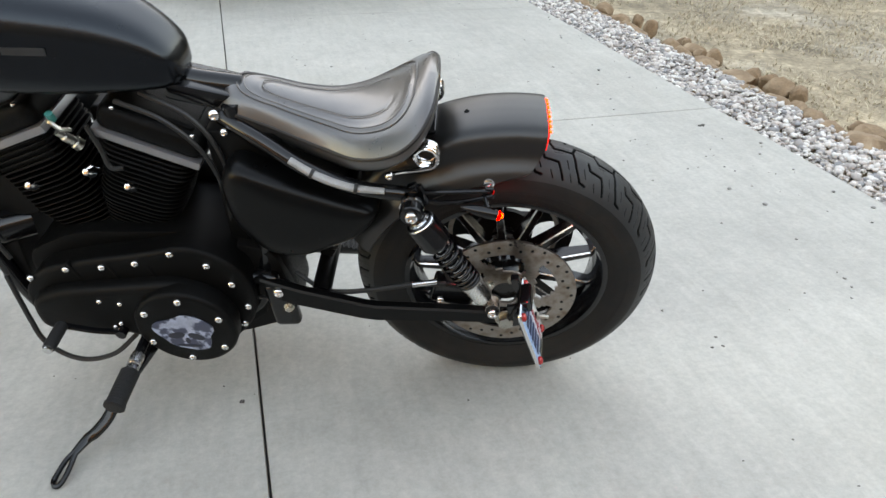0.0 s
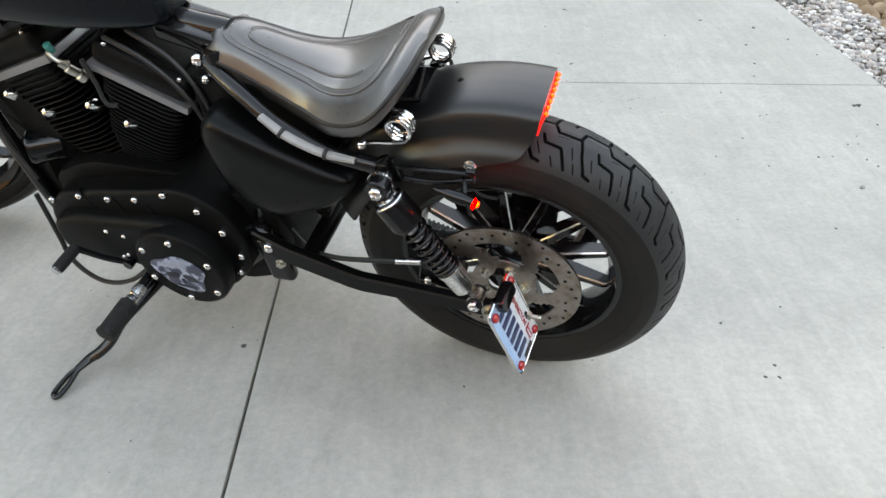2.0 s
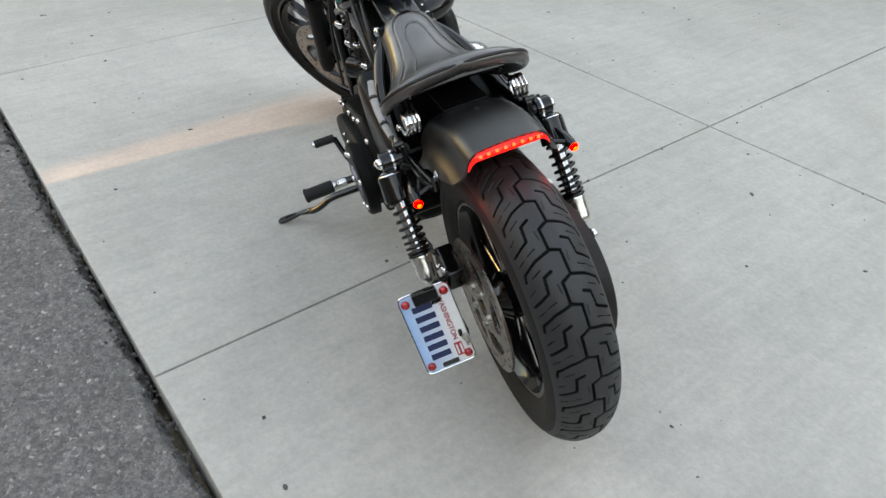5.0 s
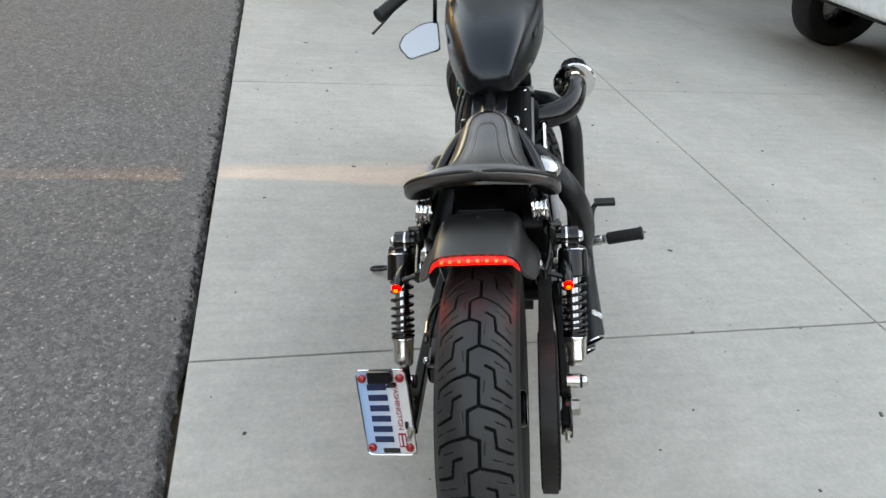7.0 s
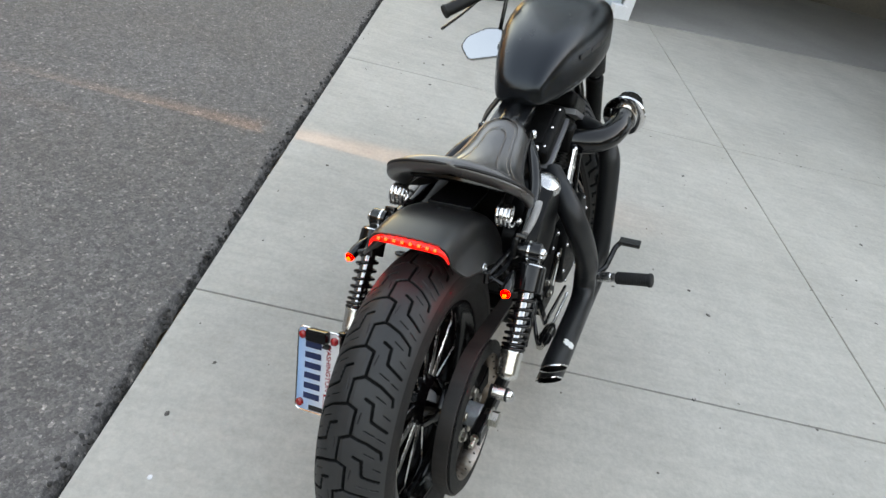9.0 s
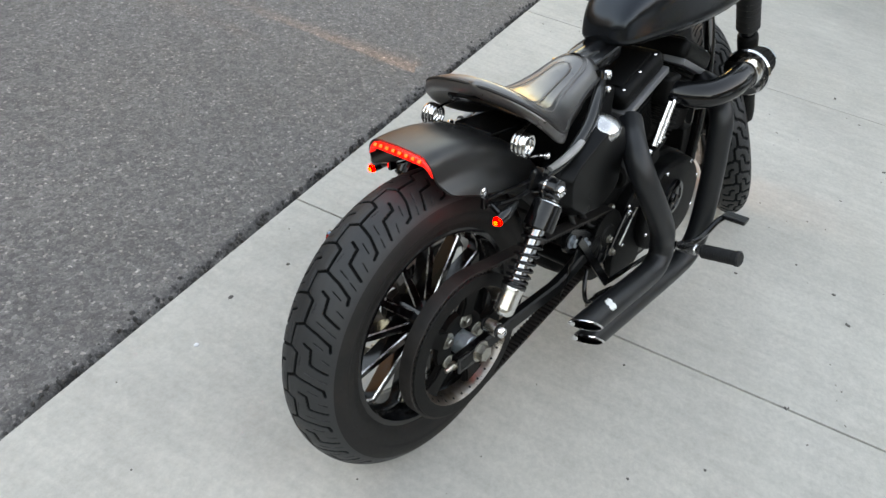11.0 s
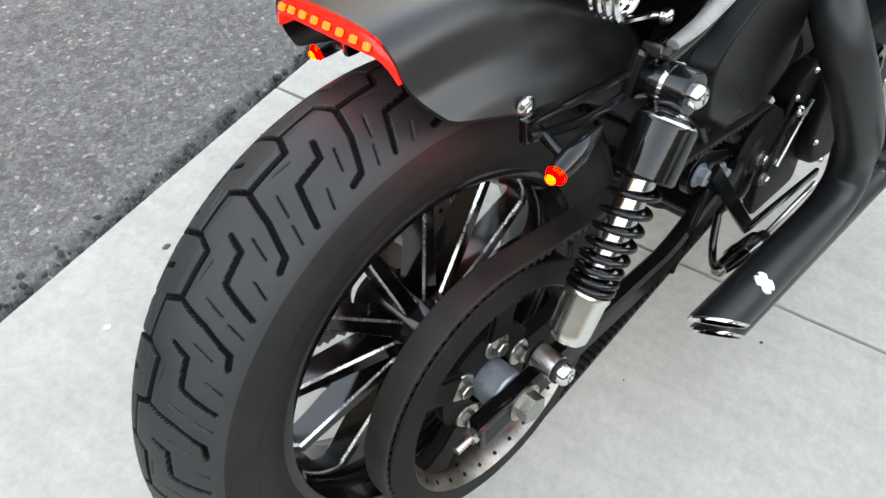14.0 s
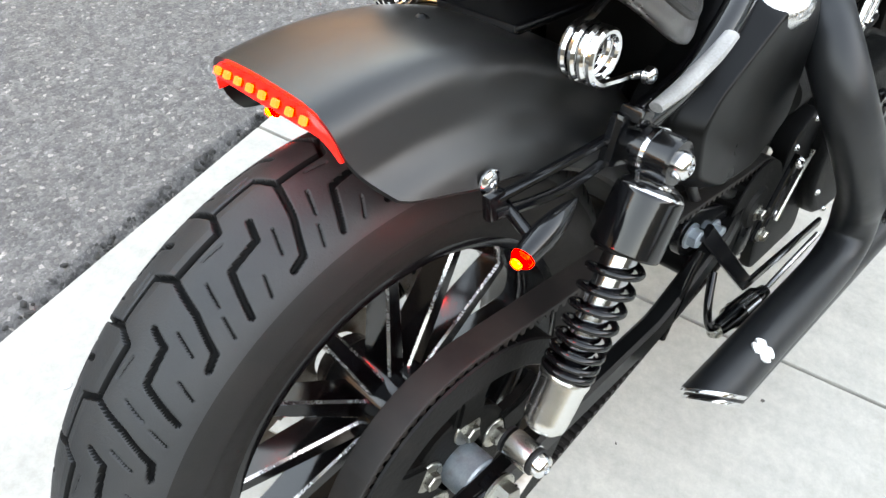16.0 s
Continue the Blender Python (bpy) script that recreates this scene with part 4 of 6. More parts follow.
for s in (1, -1):
    bm = bmesh.new()
    c = V(0.163, 0.105 * s, 0.680)
    pts = [(0.235, 0.080 * s, 0.712), (0.20, 0.093 * s, 0.704), (0.175, 0.098 * s, 0.700)]
    n = 84
    for i in range(n + 1):
        a = 2 * math.pi * 3.5 * i / n + math.pi / 2
        pts.append((c.x + 0.0195 * math.cos(a), 0.097 * s + s * 0.028 * i / n, c.z + 0.0195 * math.sin(a)))
    pts += [(0.178, 0.125 * s, 0.657), (0.200, 0.120 * s, 0.650), (0.225, 0.115 * s, 0.640)]
    tube(bm, pts, [0.0036] * len(pts), n=8, curve=False)
    spring = part("seat_spring", bm, CHROME, seat, "chrome hairpin seat spring")
    part("spring_nut", BOLT_M, None, spring, m=stand_on((0.228, 0.122 * s, 0.640), (0, s, 0)))
for p in ((0.538, 0.060, 0.714), (0.522, 0.075, 0.688)):
    for s in (1, -1):
        part("seat_bolt", BOLT_L if p[2] > 0.7 else BOLT_M, None, seat, m=stand_on((p[0], p[1] * s, p[2]), (0, s, 0.1)))

# tank
bm = bmesh.new()
TX = [0.588, 0.591, 0.604, 0.64, 0.70, 0.79, 0.90, 1.01, 1.10, 1.150, 1.165]
TTOP = [0.788, 0.804, 0.828, 0.862, 0.896, 0.924, 0.946, 0.956, 0.950, 0.925, 0.88]
TBOT = [0.782, 0.768, 0.757, 0.752, 0.752, 0.755, 0.765, 0.778, 0.795, 0.82, 0.86]
TW = [0.010, 0.032, 0.055, 0.072, 0.092, 0.113, 0.130, 0.136, 0.128, 0.095, 0.03]
rings = []
fx = smooth_path([(a, b, c) for a, b, c in zip(TX, TTOP, TBOT)], 5)
fw = smooth_path([(a, b, 0) for a, b in zip(TX, TW)], 5)
for p, w in zip(fx, fw):
    x, zt, zb, hw = p.x, p.y, p.z, w.y
    ring = []
    zm = zb + (zt - zb) * 0.30
    for k in range(64):
        a = 2 * math.pi * k / 64
        cy, cz = math.cos(a), math.sin(a)
        e = 0.62
        y = hw * math.copysign(abs(cy) ** e, cy)
        z = zm + (zt - zm if cz > 0 else zm - zb) * math.copysign(abs(cz) ** (0.46 if cz > 0 else 0.6), cz)
        ring.append(bm.verts.new((x, y, z)))
    rings.append(ring)
ring_faces(bm, rings)
tank = part("fuel_tank", bm, TANKP, bike, "satin black peanut fuel tank", sharp=70)
LETTER = mat("dark_grey_lettering", (0.035, 0.035, 0.036), 0.45, 0.1, vary=0.1)
for s in (1, -1):
    for k, (x, yaw) in enumerate(((0.795, -8.5), (0.872, -8.0), (0.938, -4.0))):
        bm = bmesh.new()
        block(bm, (x, (float(np.interp(x, TX, TW)) - 0.0002) * s, 0.858 + 0.07 * (x - 0.87)), (0.066 if k < 2 else 0.05, 0.0024, 0.013), (0, -4, -yaw * s), 0.0008)
        part("tank_badge_bar", bm, LETTER, tank, "dull grey bar")
bm = bmesh.new()
lathe(bm, (1.06, 0, 0.945), (1.06, 0, 1), [(0, 0.036), (0.012, 0.036), (0.018, 0.03), (0.02, 0.0)], 28)
part("fuel_cap", bm, GLOSS, tank)

# frame
bm = bmesh.new()
tube(bm, [(0.50, 0, 0.735), (0.62, 0, 0.752), (0.80, 0, 0.80), (1.10, 0, 0.86)], 0.024, n=14)
for s in (1, -1):
    tube(bm, [(1.10, 0.02 * s, 0.80), (1.08, 0.07 * s, 0.62), (1.05, 0.085 * s, 0.36), (1.0, 0.09 * s, 0.21), (0.90, 0.10 * s, 0.185), (0.65, 0.095 * s, 0.205), (0.54, 0.095 * s, 0.255), (0.50, 0.09 * s, 0.34), (0.49, 0.06 * s, 0.55), (0.51, 0.05 * s, 0.73)], 0.016, n=12)
tube(bm, [(1.12, 0, 0.92), (1.15, 0, 0.80)], 0.032, n=16)
block(bm, (0.56, 0, 0.735), (0.13, 0.085, 0.035), (0, -12, 0), 0.008)
block(bm, (0.462, 0.122, 0.302), (0.056, 0.03, 0.120), (0, 6, 0), 0.0145, 4)
block(bm, (0.500, 0.110, 0.340), (0.070, 0.03, 0.070), (0, 0, 0), 0.014, 3)
block(bm, (0.495, -0.122, 0.318), (0.060, 0.03, 0.095), (0, 8, 0), 0.014, 3)
frame_ob = part("frame", bm, GLOSS, bike, "gloss black tubular frame")
for p, m_ in (((0.462, 0.138, 0.350), BOLT_L), ((0.447, 0.138, 0.305), HEX_M), ((0.505, -0.142, 0.345), HEX_M)):
    part("frame_bolt", m_, None, frame_ob, m=stand_on(p, (0, 1 if p[1] > 0 else -1, 0)))

# left side cover
bm = bmesh.new()
pts = rounded([(0.505, 0.662), (0.40, 0.620), (0.27, 0.575), (0.245, 0.556), (0.285, 0.500), (0.40, 0.442), (0.475, 0.452), (0.525, 0.53), (0.535, 0.62)], 0.03, 4)
dome(bm, pts, 0.080, [(1.0, 0), (1.0, 0.030), (0.985, 0.043), (0.95, 0.053), (0.88, 0.061), (0.76, 0.066), (0.55, 0.069), (0.25, 0.070)])
part("side_cover", bm, SATIN, bike, "satin black left side cover", sharp=80)
# oil tank with its filler cap
bm = bmesh.new()
pts = rounded([(0.49, 0.652), (0.41, 0.652), (0.30, 0.60), (0.275, 0.57), (0.285, 0.505), (0.345, 0.462), (0.43, 0.452), (0.50, 0.49), (0.51, 0.60)], 0.016, 4)
dome(bm, pts, -0.075, [(1.0, 0), (1.0, -0.046), (0.99, -0.050), (0.885, -0.0725), (0.87, -0.0742), (0.84, -0.0752), (0.4, -0.0765)])
oil = part("oil_tank", bm, SATIN, bike, "satin black oil tank")
bm = bmesh.new()
lathe(bm, (0.435, -0.125, 0.632), (0.420, -0.157, 0.70), [(0, 0.031), (0.010, 0.033), (0.018, 0.031), (0.024, 0.024), (0.027, 0.010), (0.028, 0.0)], 28)
part("filler_cap", bm, ALU, oil, "bright metal oil filler cap")

# engine
eng = bmesh.new()
pts = rounded([(0.98, 0.24), (0.98, 0.40), (0.86, 0.46), (0.62, 0.47), (0.52, 0.42), (0.50, 0.24), (0.62, 0.155), (0.85, 0.155)], 0.04)
plate_xz(eng, pts, -0.10, 0.10, 0.01)
engine = part("engine", eng, WRINKLE, bike, "black air-cooled V-twin engine")
bm = bmesh.new()
block(bm, (0.500, 0.018, 0.315), (0.105, 0.155, 0.20), (0, 6, 0), 0.045, 4)
part("gearbox_end", bm, WRINKLE, engine)
bm = bmesh.new()
block(bm, (0.425, 0.005, 0.505), (0.155, 0.150, 0.195), (0, 3, 0), 0.014, 3)
part("battery_box", bm, SATIN, bike, "black battery box between the side covers")
CR = V(0.80, 0, 0.335)
bm = bmesh.new()
lathe(bm, (0, 0, -0.02), (0, 0, 1), [(0, 0.007), (0.018, 0.007), (0.020, 0.0125), (0.026, 0.0125), (0.036, 0.0075), (0.040, 0.006), (0.041, 0.003)], 16)
HEADB = finish(bm, "head_bolt", CHROME)
for lean in (-22.5, 22.5):
    up = V(math.sin(radians(lean)), 0, math.cos(radians(lean)))
    fw_ = V(up.z, 0, -up.x)
    yoff = 0.0
    rot = (0, lean, 0)
    bm = bmesh.new()
    block(bm, CR + up * 0.19, (0.105, 0.105, 0.17), rot, 0.03)
    cyl = part("cylinder", bm, WRINKLE, bike, "black finned cylinder")
    for k in range(16):
        g = 0.066 + 0.014 * min(1, k / 7)
        bm = bmesh.new()
        of = rounded([(-g, -g), (g, -g), (g, g), (-g, g)], 0.05, 5)
        ring_faces(bm, [[bm.verts.new((x * q, y * q, z)) for x, y in of] for q, z in ((0.98, -0.0020), (1, -0.0010), (1, 0.0010), (0.98, 0.0020))])
        part("cooling_fin", bm, WRINKLE, cyl, m=pose(*(CR + up * (0.112 + 0.0108 * k)), *rot))
    bm = bmesh.new()
    block(bm, CR + up * 0.305, (0.135, 0.140, 0.06), rot, 0.012)
    head = part("cylinder_head", bm, WRINKLE, bike, "black cylinder head with cooling fins")
    bm = bmesh.new()
    hf = rounded([(-0.086, -0.078), (0.086, -0.078), (0.086, 0.078), (-0.086, 0.078)], 0.04, 5)
    ring_faces(bm, [[bm.verts.new((x * q, y * q, z)) for x, y in hf] for q, z in ((0.985, -0.0022), (1, -0.001), (1, 0.001), (0.985, 0.0022))])
    fin_me = finish(bm, "cooling_fin", WRINKLE)
    for k in range(5):
        part("cooling_fin", fin_me, None, head, m=pose(*(CR + up * (0.284 + 0.0115 * k)), *rot))
    bm = bmesh.new()
    block(bm, CR + up * 0.341 - V(0, 0.010, 0), (0.194, 0.184, 0.016), rot, 0.003)
    part("rocker_gasket_band", bm, BAND, head, "bright machined rocker band")
    bm = bmesh.new()
    block(bm, CR + up * 0.372 - V(0, 0.009, 0), (0.190, 0.174, 0.052), rot, 0.024, 4)
    block(bm, CR + up * 0.392 - V(0, 0.008, 0), (0.140, 0.136, 0.024), rot, 0.010, 2)
    rk = part("rocker_cover", bm, WRINKLE, bike, "black rocker cover")
    for a, b in ((-0.07, 0.066), (0.07, 0.066), (-0.07, -0.080), (0.07, -0.080), (0.0, -0.080)):
        part("screw", BOLT_S, None, rk, m=stand_on(CR + up * 0.394 + fw_ * a + V(0, b, 0), up))
    for q in ((0.787, 0.078, 0.594), (0.722, 0.073, 0.559)):
        if lean > 0:
            q = (q[0] + 0.19, q[1], q[2] - 0.005)
        part("head_bolt", HEADB, None, head, "chrome head bolt", stand_on(q, (0.1, 0.8, 0.5)))

# spark plugs, wires, filter and the gearbox behind
bm = bmesh.new()
pts = rounded([(0.55, 0.44), (0.47, 0.42), (0.445, 0.30), (0.465, 0.215), (0.58, 0.165), (0.66, 0.18)], 0.03)
plate_xz(bm, pts, -0.085, 0.095, 0.01)
part("gearbox", bm, GRIME, bike, "grimy black gearbox casing")
bm = bmesh.new()
block(bm, (0.445, 0, 0.560), (0.23, 0.15, 0.26), (0, 0, 0), 0.012)
block(bm, (0.33, 0, 0.48), (0.03, 0.12, 0.22), (0, -25, 0), 0.006)
part("battery_box", bm, DENIM, bike, "flat black battery box")
bm = bmesh.new()
block(bm, (1.035, 0, 0.36), (0.05, 0.15, 0.20), (0, -6, 0), 0.010)
reg = part("regulator", bm, GRIME, bike, "black finned voltage regulator before the engine")
for k in range(7):
    bm = bmesh.new()
    block(bm, (1.068, -0.06 + 0.02 * k, 0.36), (0.03, 0.006, 0.18), (0, -6, 0), 0.002, 1)
    part("cooling_fin", bm, GRIME, reg)
bm = bmesh.new()
block(bm, (1.01, 0, 0.53), (0.10, 0.11, 0.16), (0, 15, 0), 0.012)
part("engine_mount", bm, GRIME, bike, "black front engine mount")
bm = bmesh.new()
lathe(bm, (0.99, 0.03, 0.43), (1.06, 0.09, 0.44), [(0, 0.036), (0.06, 0.038), (0.066, 0.034), (0.068, 0.0)], 28)
part("oil_filter", bm, GLOSS, bike, "black oil filter canister")
bm = bmesh.new()
lathe(bm, (0.800, 0.060, 0.640), (0.830, 0.09, 0.70), [(0, 0.012), (0.012, 0.012), (0.014, 0.009), (0.035, 0.009), (0.037, 0.006), (0.05, 0.006)], 14)
tube(bm, [(0.79, 0.085, 0.690), (0.80, 0.098, 0.700), (0.815, 0.095, 0.712), (0.825, 0.085, 0.705)], 0.004, n=8)
sw = part("intake_switch", bm, STEEL, bike, "bright metal fitting between the cylinders")
bm = bmesh.new()
lathe(bm, (0.812, 0.088, 0.712), (0.812, 0.10, 0.75), [(0, 0.007), (0.016, 0.007), (0.018, 0.004)], 12)
part("plug", bm, PLUG, sw, "green plastic plug")
for pts in ([(0.70, 0.075, 0.745), (0.62, 0.085, 0.715), (0.565, 0.085, 0.650), (0.545, 0.080, 0.56), (0.55, 0.07, 0.48)], [(0.66, 0.06, 0.755), (0.575, 0.075, 0.715), (0.535, 0.080, 0.640), (0.53, 0.075, 0.52)], [(0.76, 0.085, 0.70), (0.745, 0.092, 0.655), (0.735, 0.100, 0.622), (0.715, 0.095, 0.617)], [(0.98, 0.085, 0.70), (1.01, 0.10, 0.60), (1.03, 0.11, 0.50), (1.0, 0.12, 0.40)]):
    bm = bmesh.new()
    tube(bm, pts, 0.0045, n=8)
    part("cable", bm, WIRE, bike, "black engine cable")
# rear brake caliper and its hose
bm = bmesh.new()
block(bm, (0.110, 0.112, 0.352), (0.085, 0.040, 0.058), (0, -12, 0), 0.010, 3)
cal = part("brake_caliper", bm, GLOSS, bike, "black rear brake caliper")
for x, z in ((0.085, 0.372), (0.135, 0.340)):
    part("caliper_bolt", BOLT_M, None, cal, m=stand_on((x, 0.132, z), (0, 1, 0)))
bm = bmesh.new()
tube(bm, [(0.125, 0.134, 0.388), (0.18, 0.141, 0.391), (0.268, 0.140, 0.370), (0.33, 0.130, 0.350), (0.38, 0.110, 0.336), (0.44, 0.075, 0.345)], 0.005, n=8)
part("brake_hose", bm, WIRE, bike, "black brake hose")
bm = bmesh.new()
rod(bm, (0.142, 0.137, 0.396), (0.190, 0.141, 0.389), 0.0062, n=12)
part("hose_fitting", bm, ALU, cal, "bright hose fitting")
# front caliper
bm = bmesh.new()
block(bm, (-0.115, 0.086, 0.045), (0.065, 0.05, 0.11), (0, 25, 0), 0.012, 3)
part("front_caliper", bm, WRINKLE, bike, "black front brake caliper", STEER @ pose(FAX, 0, FAZ))

# primary cover
bm = bmesh.new()
pts = rounded([(0.985, 0.235), (0.990, 0.33), (0.935, 0.398), (0.82, 0.428), (0.72, 0.448), (0.62, 0.475), (0.535, 0.43), (0.505, 0.345), (0.525, 0.26), (0.59, 0.19), (0.70, 0.185), (0.79, 0.22), (0.90, 0.225)], 0.035, 4)
plate_xz(bm, pts, 0.095, 0.148, 0.012, 3)
pts = rounded([(0.965, 0.25), (0.965, 0.335), (0.90, 0.365), (0.76, 0.385), (0.66, 0.40), (0.58, 0.37), (0.54, 0.29), (0.60, 0.215), (0.72, 0.22), (0.80, 0.25), (0.90, 0.245)], 0.035, 4)
plate_xz(bm, pts, 0.140, 0.178, 0.020, 4)
primary = part("primary_cover", bm, WRINKLE, bike, "wrinkle black primary chain cover")
for x in (0.70, 0.78, 0.86):
    bm = bmesh.new()
    block(bm, (x, 0.144, 0.400), (0.008, 0.012, 0.045), (0, 20, 0), 0.003)
    part("rib", bm, WRINKLE, primary)
bm = bmesh.new()
lathe(bm, (0.648, 0.165, 0.290), (0.648, 1, 0.290), [(0, 0.104), (0.024, 0.104), (0.030, 0.100), (0.033, 0.094), (0.034, 0.0)], 48)
derby = part("derby_cover", bm, WRINKLE, primary, "round black clutch cover")
for k in range(6):
    a = radians(60 * k + 3)
    part("screw", BOLT_M, None, derby, m=stand_on((0.648 - 0.085 * math.sin(a), 0.198, 0.290 + 0.085 * math.cos(a)), (0, 1, 0)))


def decal_material():
    m = mat("painted_emblem", (0.35, 0.40, 0.52), 0.35, vary=0.5, scale=30, tint=(0.05, 0.06, 0.10), tscale=42, tcut=(0.48, 0.56))
    return m


bm = bmesh.new()
vs = []
for k in range(36):
    a = 2 * math.pi * k / 36
    r = 0.056 * (1 + 0.10 * math.sin(3 * a + 1) + 0.06 * math.sin(5 * a))
    vs.append(bm.verts.new((0.648 + 1.06 * r * math.cos(a), 0.2004, 0.285 + 0.9 * r * math.sin(a))))
f = bm.faces.new(vs)
g = bmesh.ops.extrude_face_region(bm, geom=[f])
bmesh.ops.translate(bm, verts=[v for v in g["geom"] if isinstance(v, bmesh.types.BMVert)], vec=(0, -0.003, 0))
part("emblem", bm, decal_material(), derby, "pale blue-grey painted emblem with dark blotches")
DARKINK = mat("emblem_dark", (0.02, 0.022, 0.035), 0.4, vary=0.3)
for x, z, rx, rz, tilt in ((0.668, 0.277, 0.018, 0.009, 15), (0.628, 0.275, 0.018, 0.009, -20), (0.648, 0.262, 0.005, 0.009, 0), (0.648, 0.246, 0.026, 0.004, 0)):
    bm = bmesh.new()
    m_ = pose(x, 0.2007, z, 0, tilt, 0)
    vs = [bm.verts.new(m_ @ V(rx * math.cos(k / 16 * 2 * math.pi), 0, rz * math.sin(k / 16 * 2 * math.pi))) for k in range(16)]
    f = bm.faces.new(vs)
    g = bmesh.ops.extrude_face_region(bm, geom=[f])
    bmesh.ops.translate(bm, verts=[v for v in g["geom"] if isinstance(v, bmesh.types.BMVert)], vec=(0, 0.0006, 0))
    part("emblem_blotch", bm, DARKINK, derby)
for x, z in ((0.955, 0.375), (0.874, 0.403), (0.80, 0.412), (0.730, 0.426), (0.655, 0.455), (0.590, 0.427), (0.550, 0.378), (0.528, 0.315), (0.545, 0.262), (0.965, 0.30), (0.90, 0.24)):
    part("screw", BOLT_M, None, primary, m=stand_on((x, 0.148, z), (0, 1, 0)))
for x, z in ((0.815, 0.345), (0.775, 0.340), (0.79, 0.28), (0.805, 0.27)):
    part("screw", BOLT_S, None, primary, m=stand_on((x, 0.178, z), (0, 1, 0)))

# shift lever, pegs, stand
bm = bmesh.new()
tube(bm, [(0.79, 0.185, 0.262), (0.84, 0.195, 0.275), (0.895, 0.205, 0.300)], 0.008, n=8, flat=0.6)
rod(bm, (0.79, 0.15, 0.262), (0.79, 0.195, 0.262), 0.011, n=12)
lever = part("shift_lever", bm, GLOSS, bike, "black shift lever")
bm = bmesh.new()
lathe(bm, (0.893, 0.205, 0.302), (0.893, 0.30, 0.302), [(0, 0.011), (0.004, 0.0125), (0.058, 0.0125), (0.062, 0.011)], 16)
part("shift_peg", bm, GRIPR, lever, "black rubber shift peg")
bm = bmesh.new()
lathe(bm, (0.893, 0.267, 0.302), (0.893, 0.30, 0.302), [(0, 0.009), (0.006, 0.009), (0.008, 0.005)], 12)
part("peg_end", bm, CHROME, lever)


def foot_peg(root, tip, bare=0.030, name="foot_peg", fat=1.0):
    root, tip = Vector(root), Vector(tip)
    d = (tip - root).normalized()
    L_ = (tip - root).length
    bm = bmesh.new()
    prof = [(bare, 0.014)]
    h = bare + 0.004
    while h < L_ - 0.012:
        prof += [(h, 0.0178 * fat), (h + 0.0038, 0.0178 * fat), (h + 0.0044, 0.0168 * fat), (h + 0.0056, 0.0168 * fat)]
        h += 0.0063
    prof += [(L_ - 0.010, 0.0195 * fat), (L_ - 0.003, 0.0195 * fat), (L_, 0.016)]
    lathe(bm, root, tip, prof, 20)
    peg = part(name, bm, GRIPR, bike, "ribbed black rubber foot peg")
    bm = bmesh.new()
    lathe(bm, root - d * 0.01, tip, [(0, 0.013), (0.012, 0.0145), (0.022, 0.0125), (0.026, 0.0145), (bare - 0.006, 0.0145), (bare - 0.003, 0.0115), (bare + 0.002, 0.0135), (bare + 0.010, 0.0135)], 16)
    part("clevis", bm, ALU, peg, "chrome clevis")
    bm = bmesh.new()
    rod(bm, root - d * 0.06, root - d * 0.005, 0.011, n=12)
    part("peg_mount", bm, GLOSS, peg)
    return peg


foot_peg((0.752, 0.230, 0.234), (0.757, 0.348, 0.228), fat=1.08)
foot_peg((0.716, -0.240, 0.271), (0.698, -0.390, 0.306), 0.056)
bm = bmesh.new()
tube(bm, [(0.72, -0.20, 0.255), (0.76, -0.248, 0.268), (0.82, -0.258, 0.275), (0.862, -0.264, 0.292), (0.880, -0.275, 0.304)], 0.008, n=8)
block(bm, (0.882, -0.302, 0.310), (0.032, 0.062, 0.012), (0, -6, 0), 0.004)
part("brake_pedal", bm, GLOSS, bike, "black brake pedal")
bm = bmesh.new()
tube(bm, [(0.74, 0.15, 0.205), (0.765, 0.215, 0.19), (0.790, 0.275, 0.172), (0.806, 0.314, 0.145), (0.826, 0.338, 0.128), (0.843, 0.350, 0.119), (0.860, 0.380, 0.112)], [0.014, 0.014, 0.0138, 0.0135, 0.013, 0.0115, 0.0085], n=10, flat=0.7)
tube(bm, [(0.858, 0.374, 0.113), (0.872, 0.392, 0.107), (0.879, 0.418, 0.103), (0.880, 0.437, 0.1015), (0.874, 0.446, 0.1015), (0.866, 0.444, 0.1015), (0.861, 0.425, 0.103), (0.859, 0.398, 0.107), (0.857, 0.378, 0.113)], 0.0055, n=8)
part("side_stand", bm, GLOSS, bike, "black bent side stand with a looped foot")
bm = bmesh.new()
tube(bm, [(1.02, 0.13, 0.36), (1.005, 0.15, 0.25), (0.985, 0.168, 0.205), (0.945, 0.178, 0.170), (0.895, 0.180, 0.158), (0.84, 0.165, 0.166), (0.80, 0.13, 0.19)], 0.0055, n=8)
part("clutch_cable", bm, WIRE, bike, "black looping cable")

# right side: cam cover, pushrods, exhaust, intake
bm = bmesh.new()
pts = rounded([(0.97, 0.23), (0.98, 0.36), (0.90, 0.44), (0.74, 0.45), (0.68, 0.40), (0.66, 0.29), (0.72, 0.21), (0.88, 0.19)], 0.045)
plate_xz(bm, pts, -0.10, -0.150, 0.014, 3)
cam_cover = part("cam_cover", bm, WRINKLE, bike, "black cam cover")
bm = bmesh.new()
lathe(bm, (0.81, -0.148, 0.345), (0.81, -1, 0.345), [(0, 0.050), (0.010, 0.049), (0.013, 0.045), (0.013, 0.034), (0.010, 0.032), (0.010, 0.014), (0.014, 0.012), (0.014, 0.0)], 36)
part("timer_cover", bm, GLOSS, cam_cover, "round gloss timer cover")
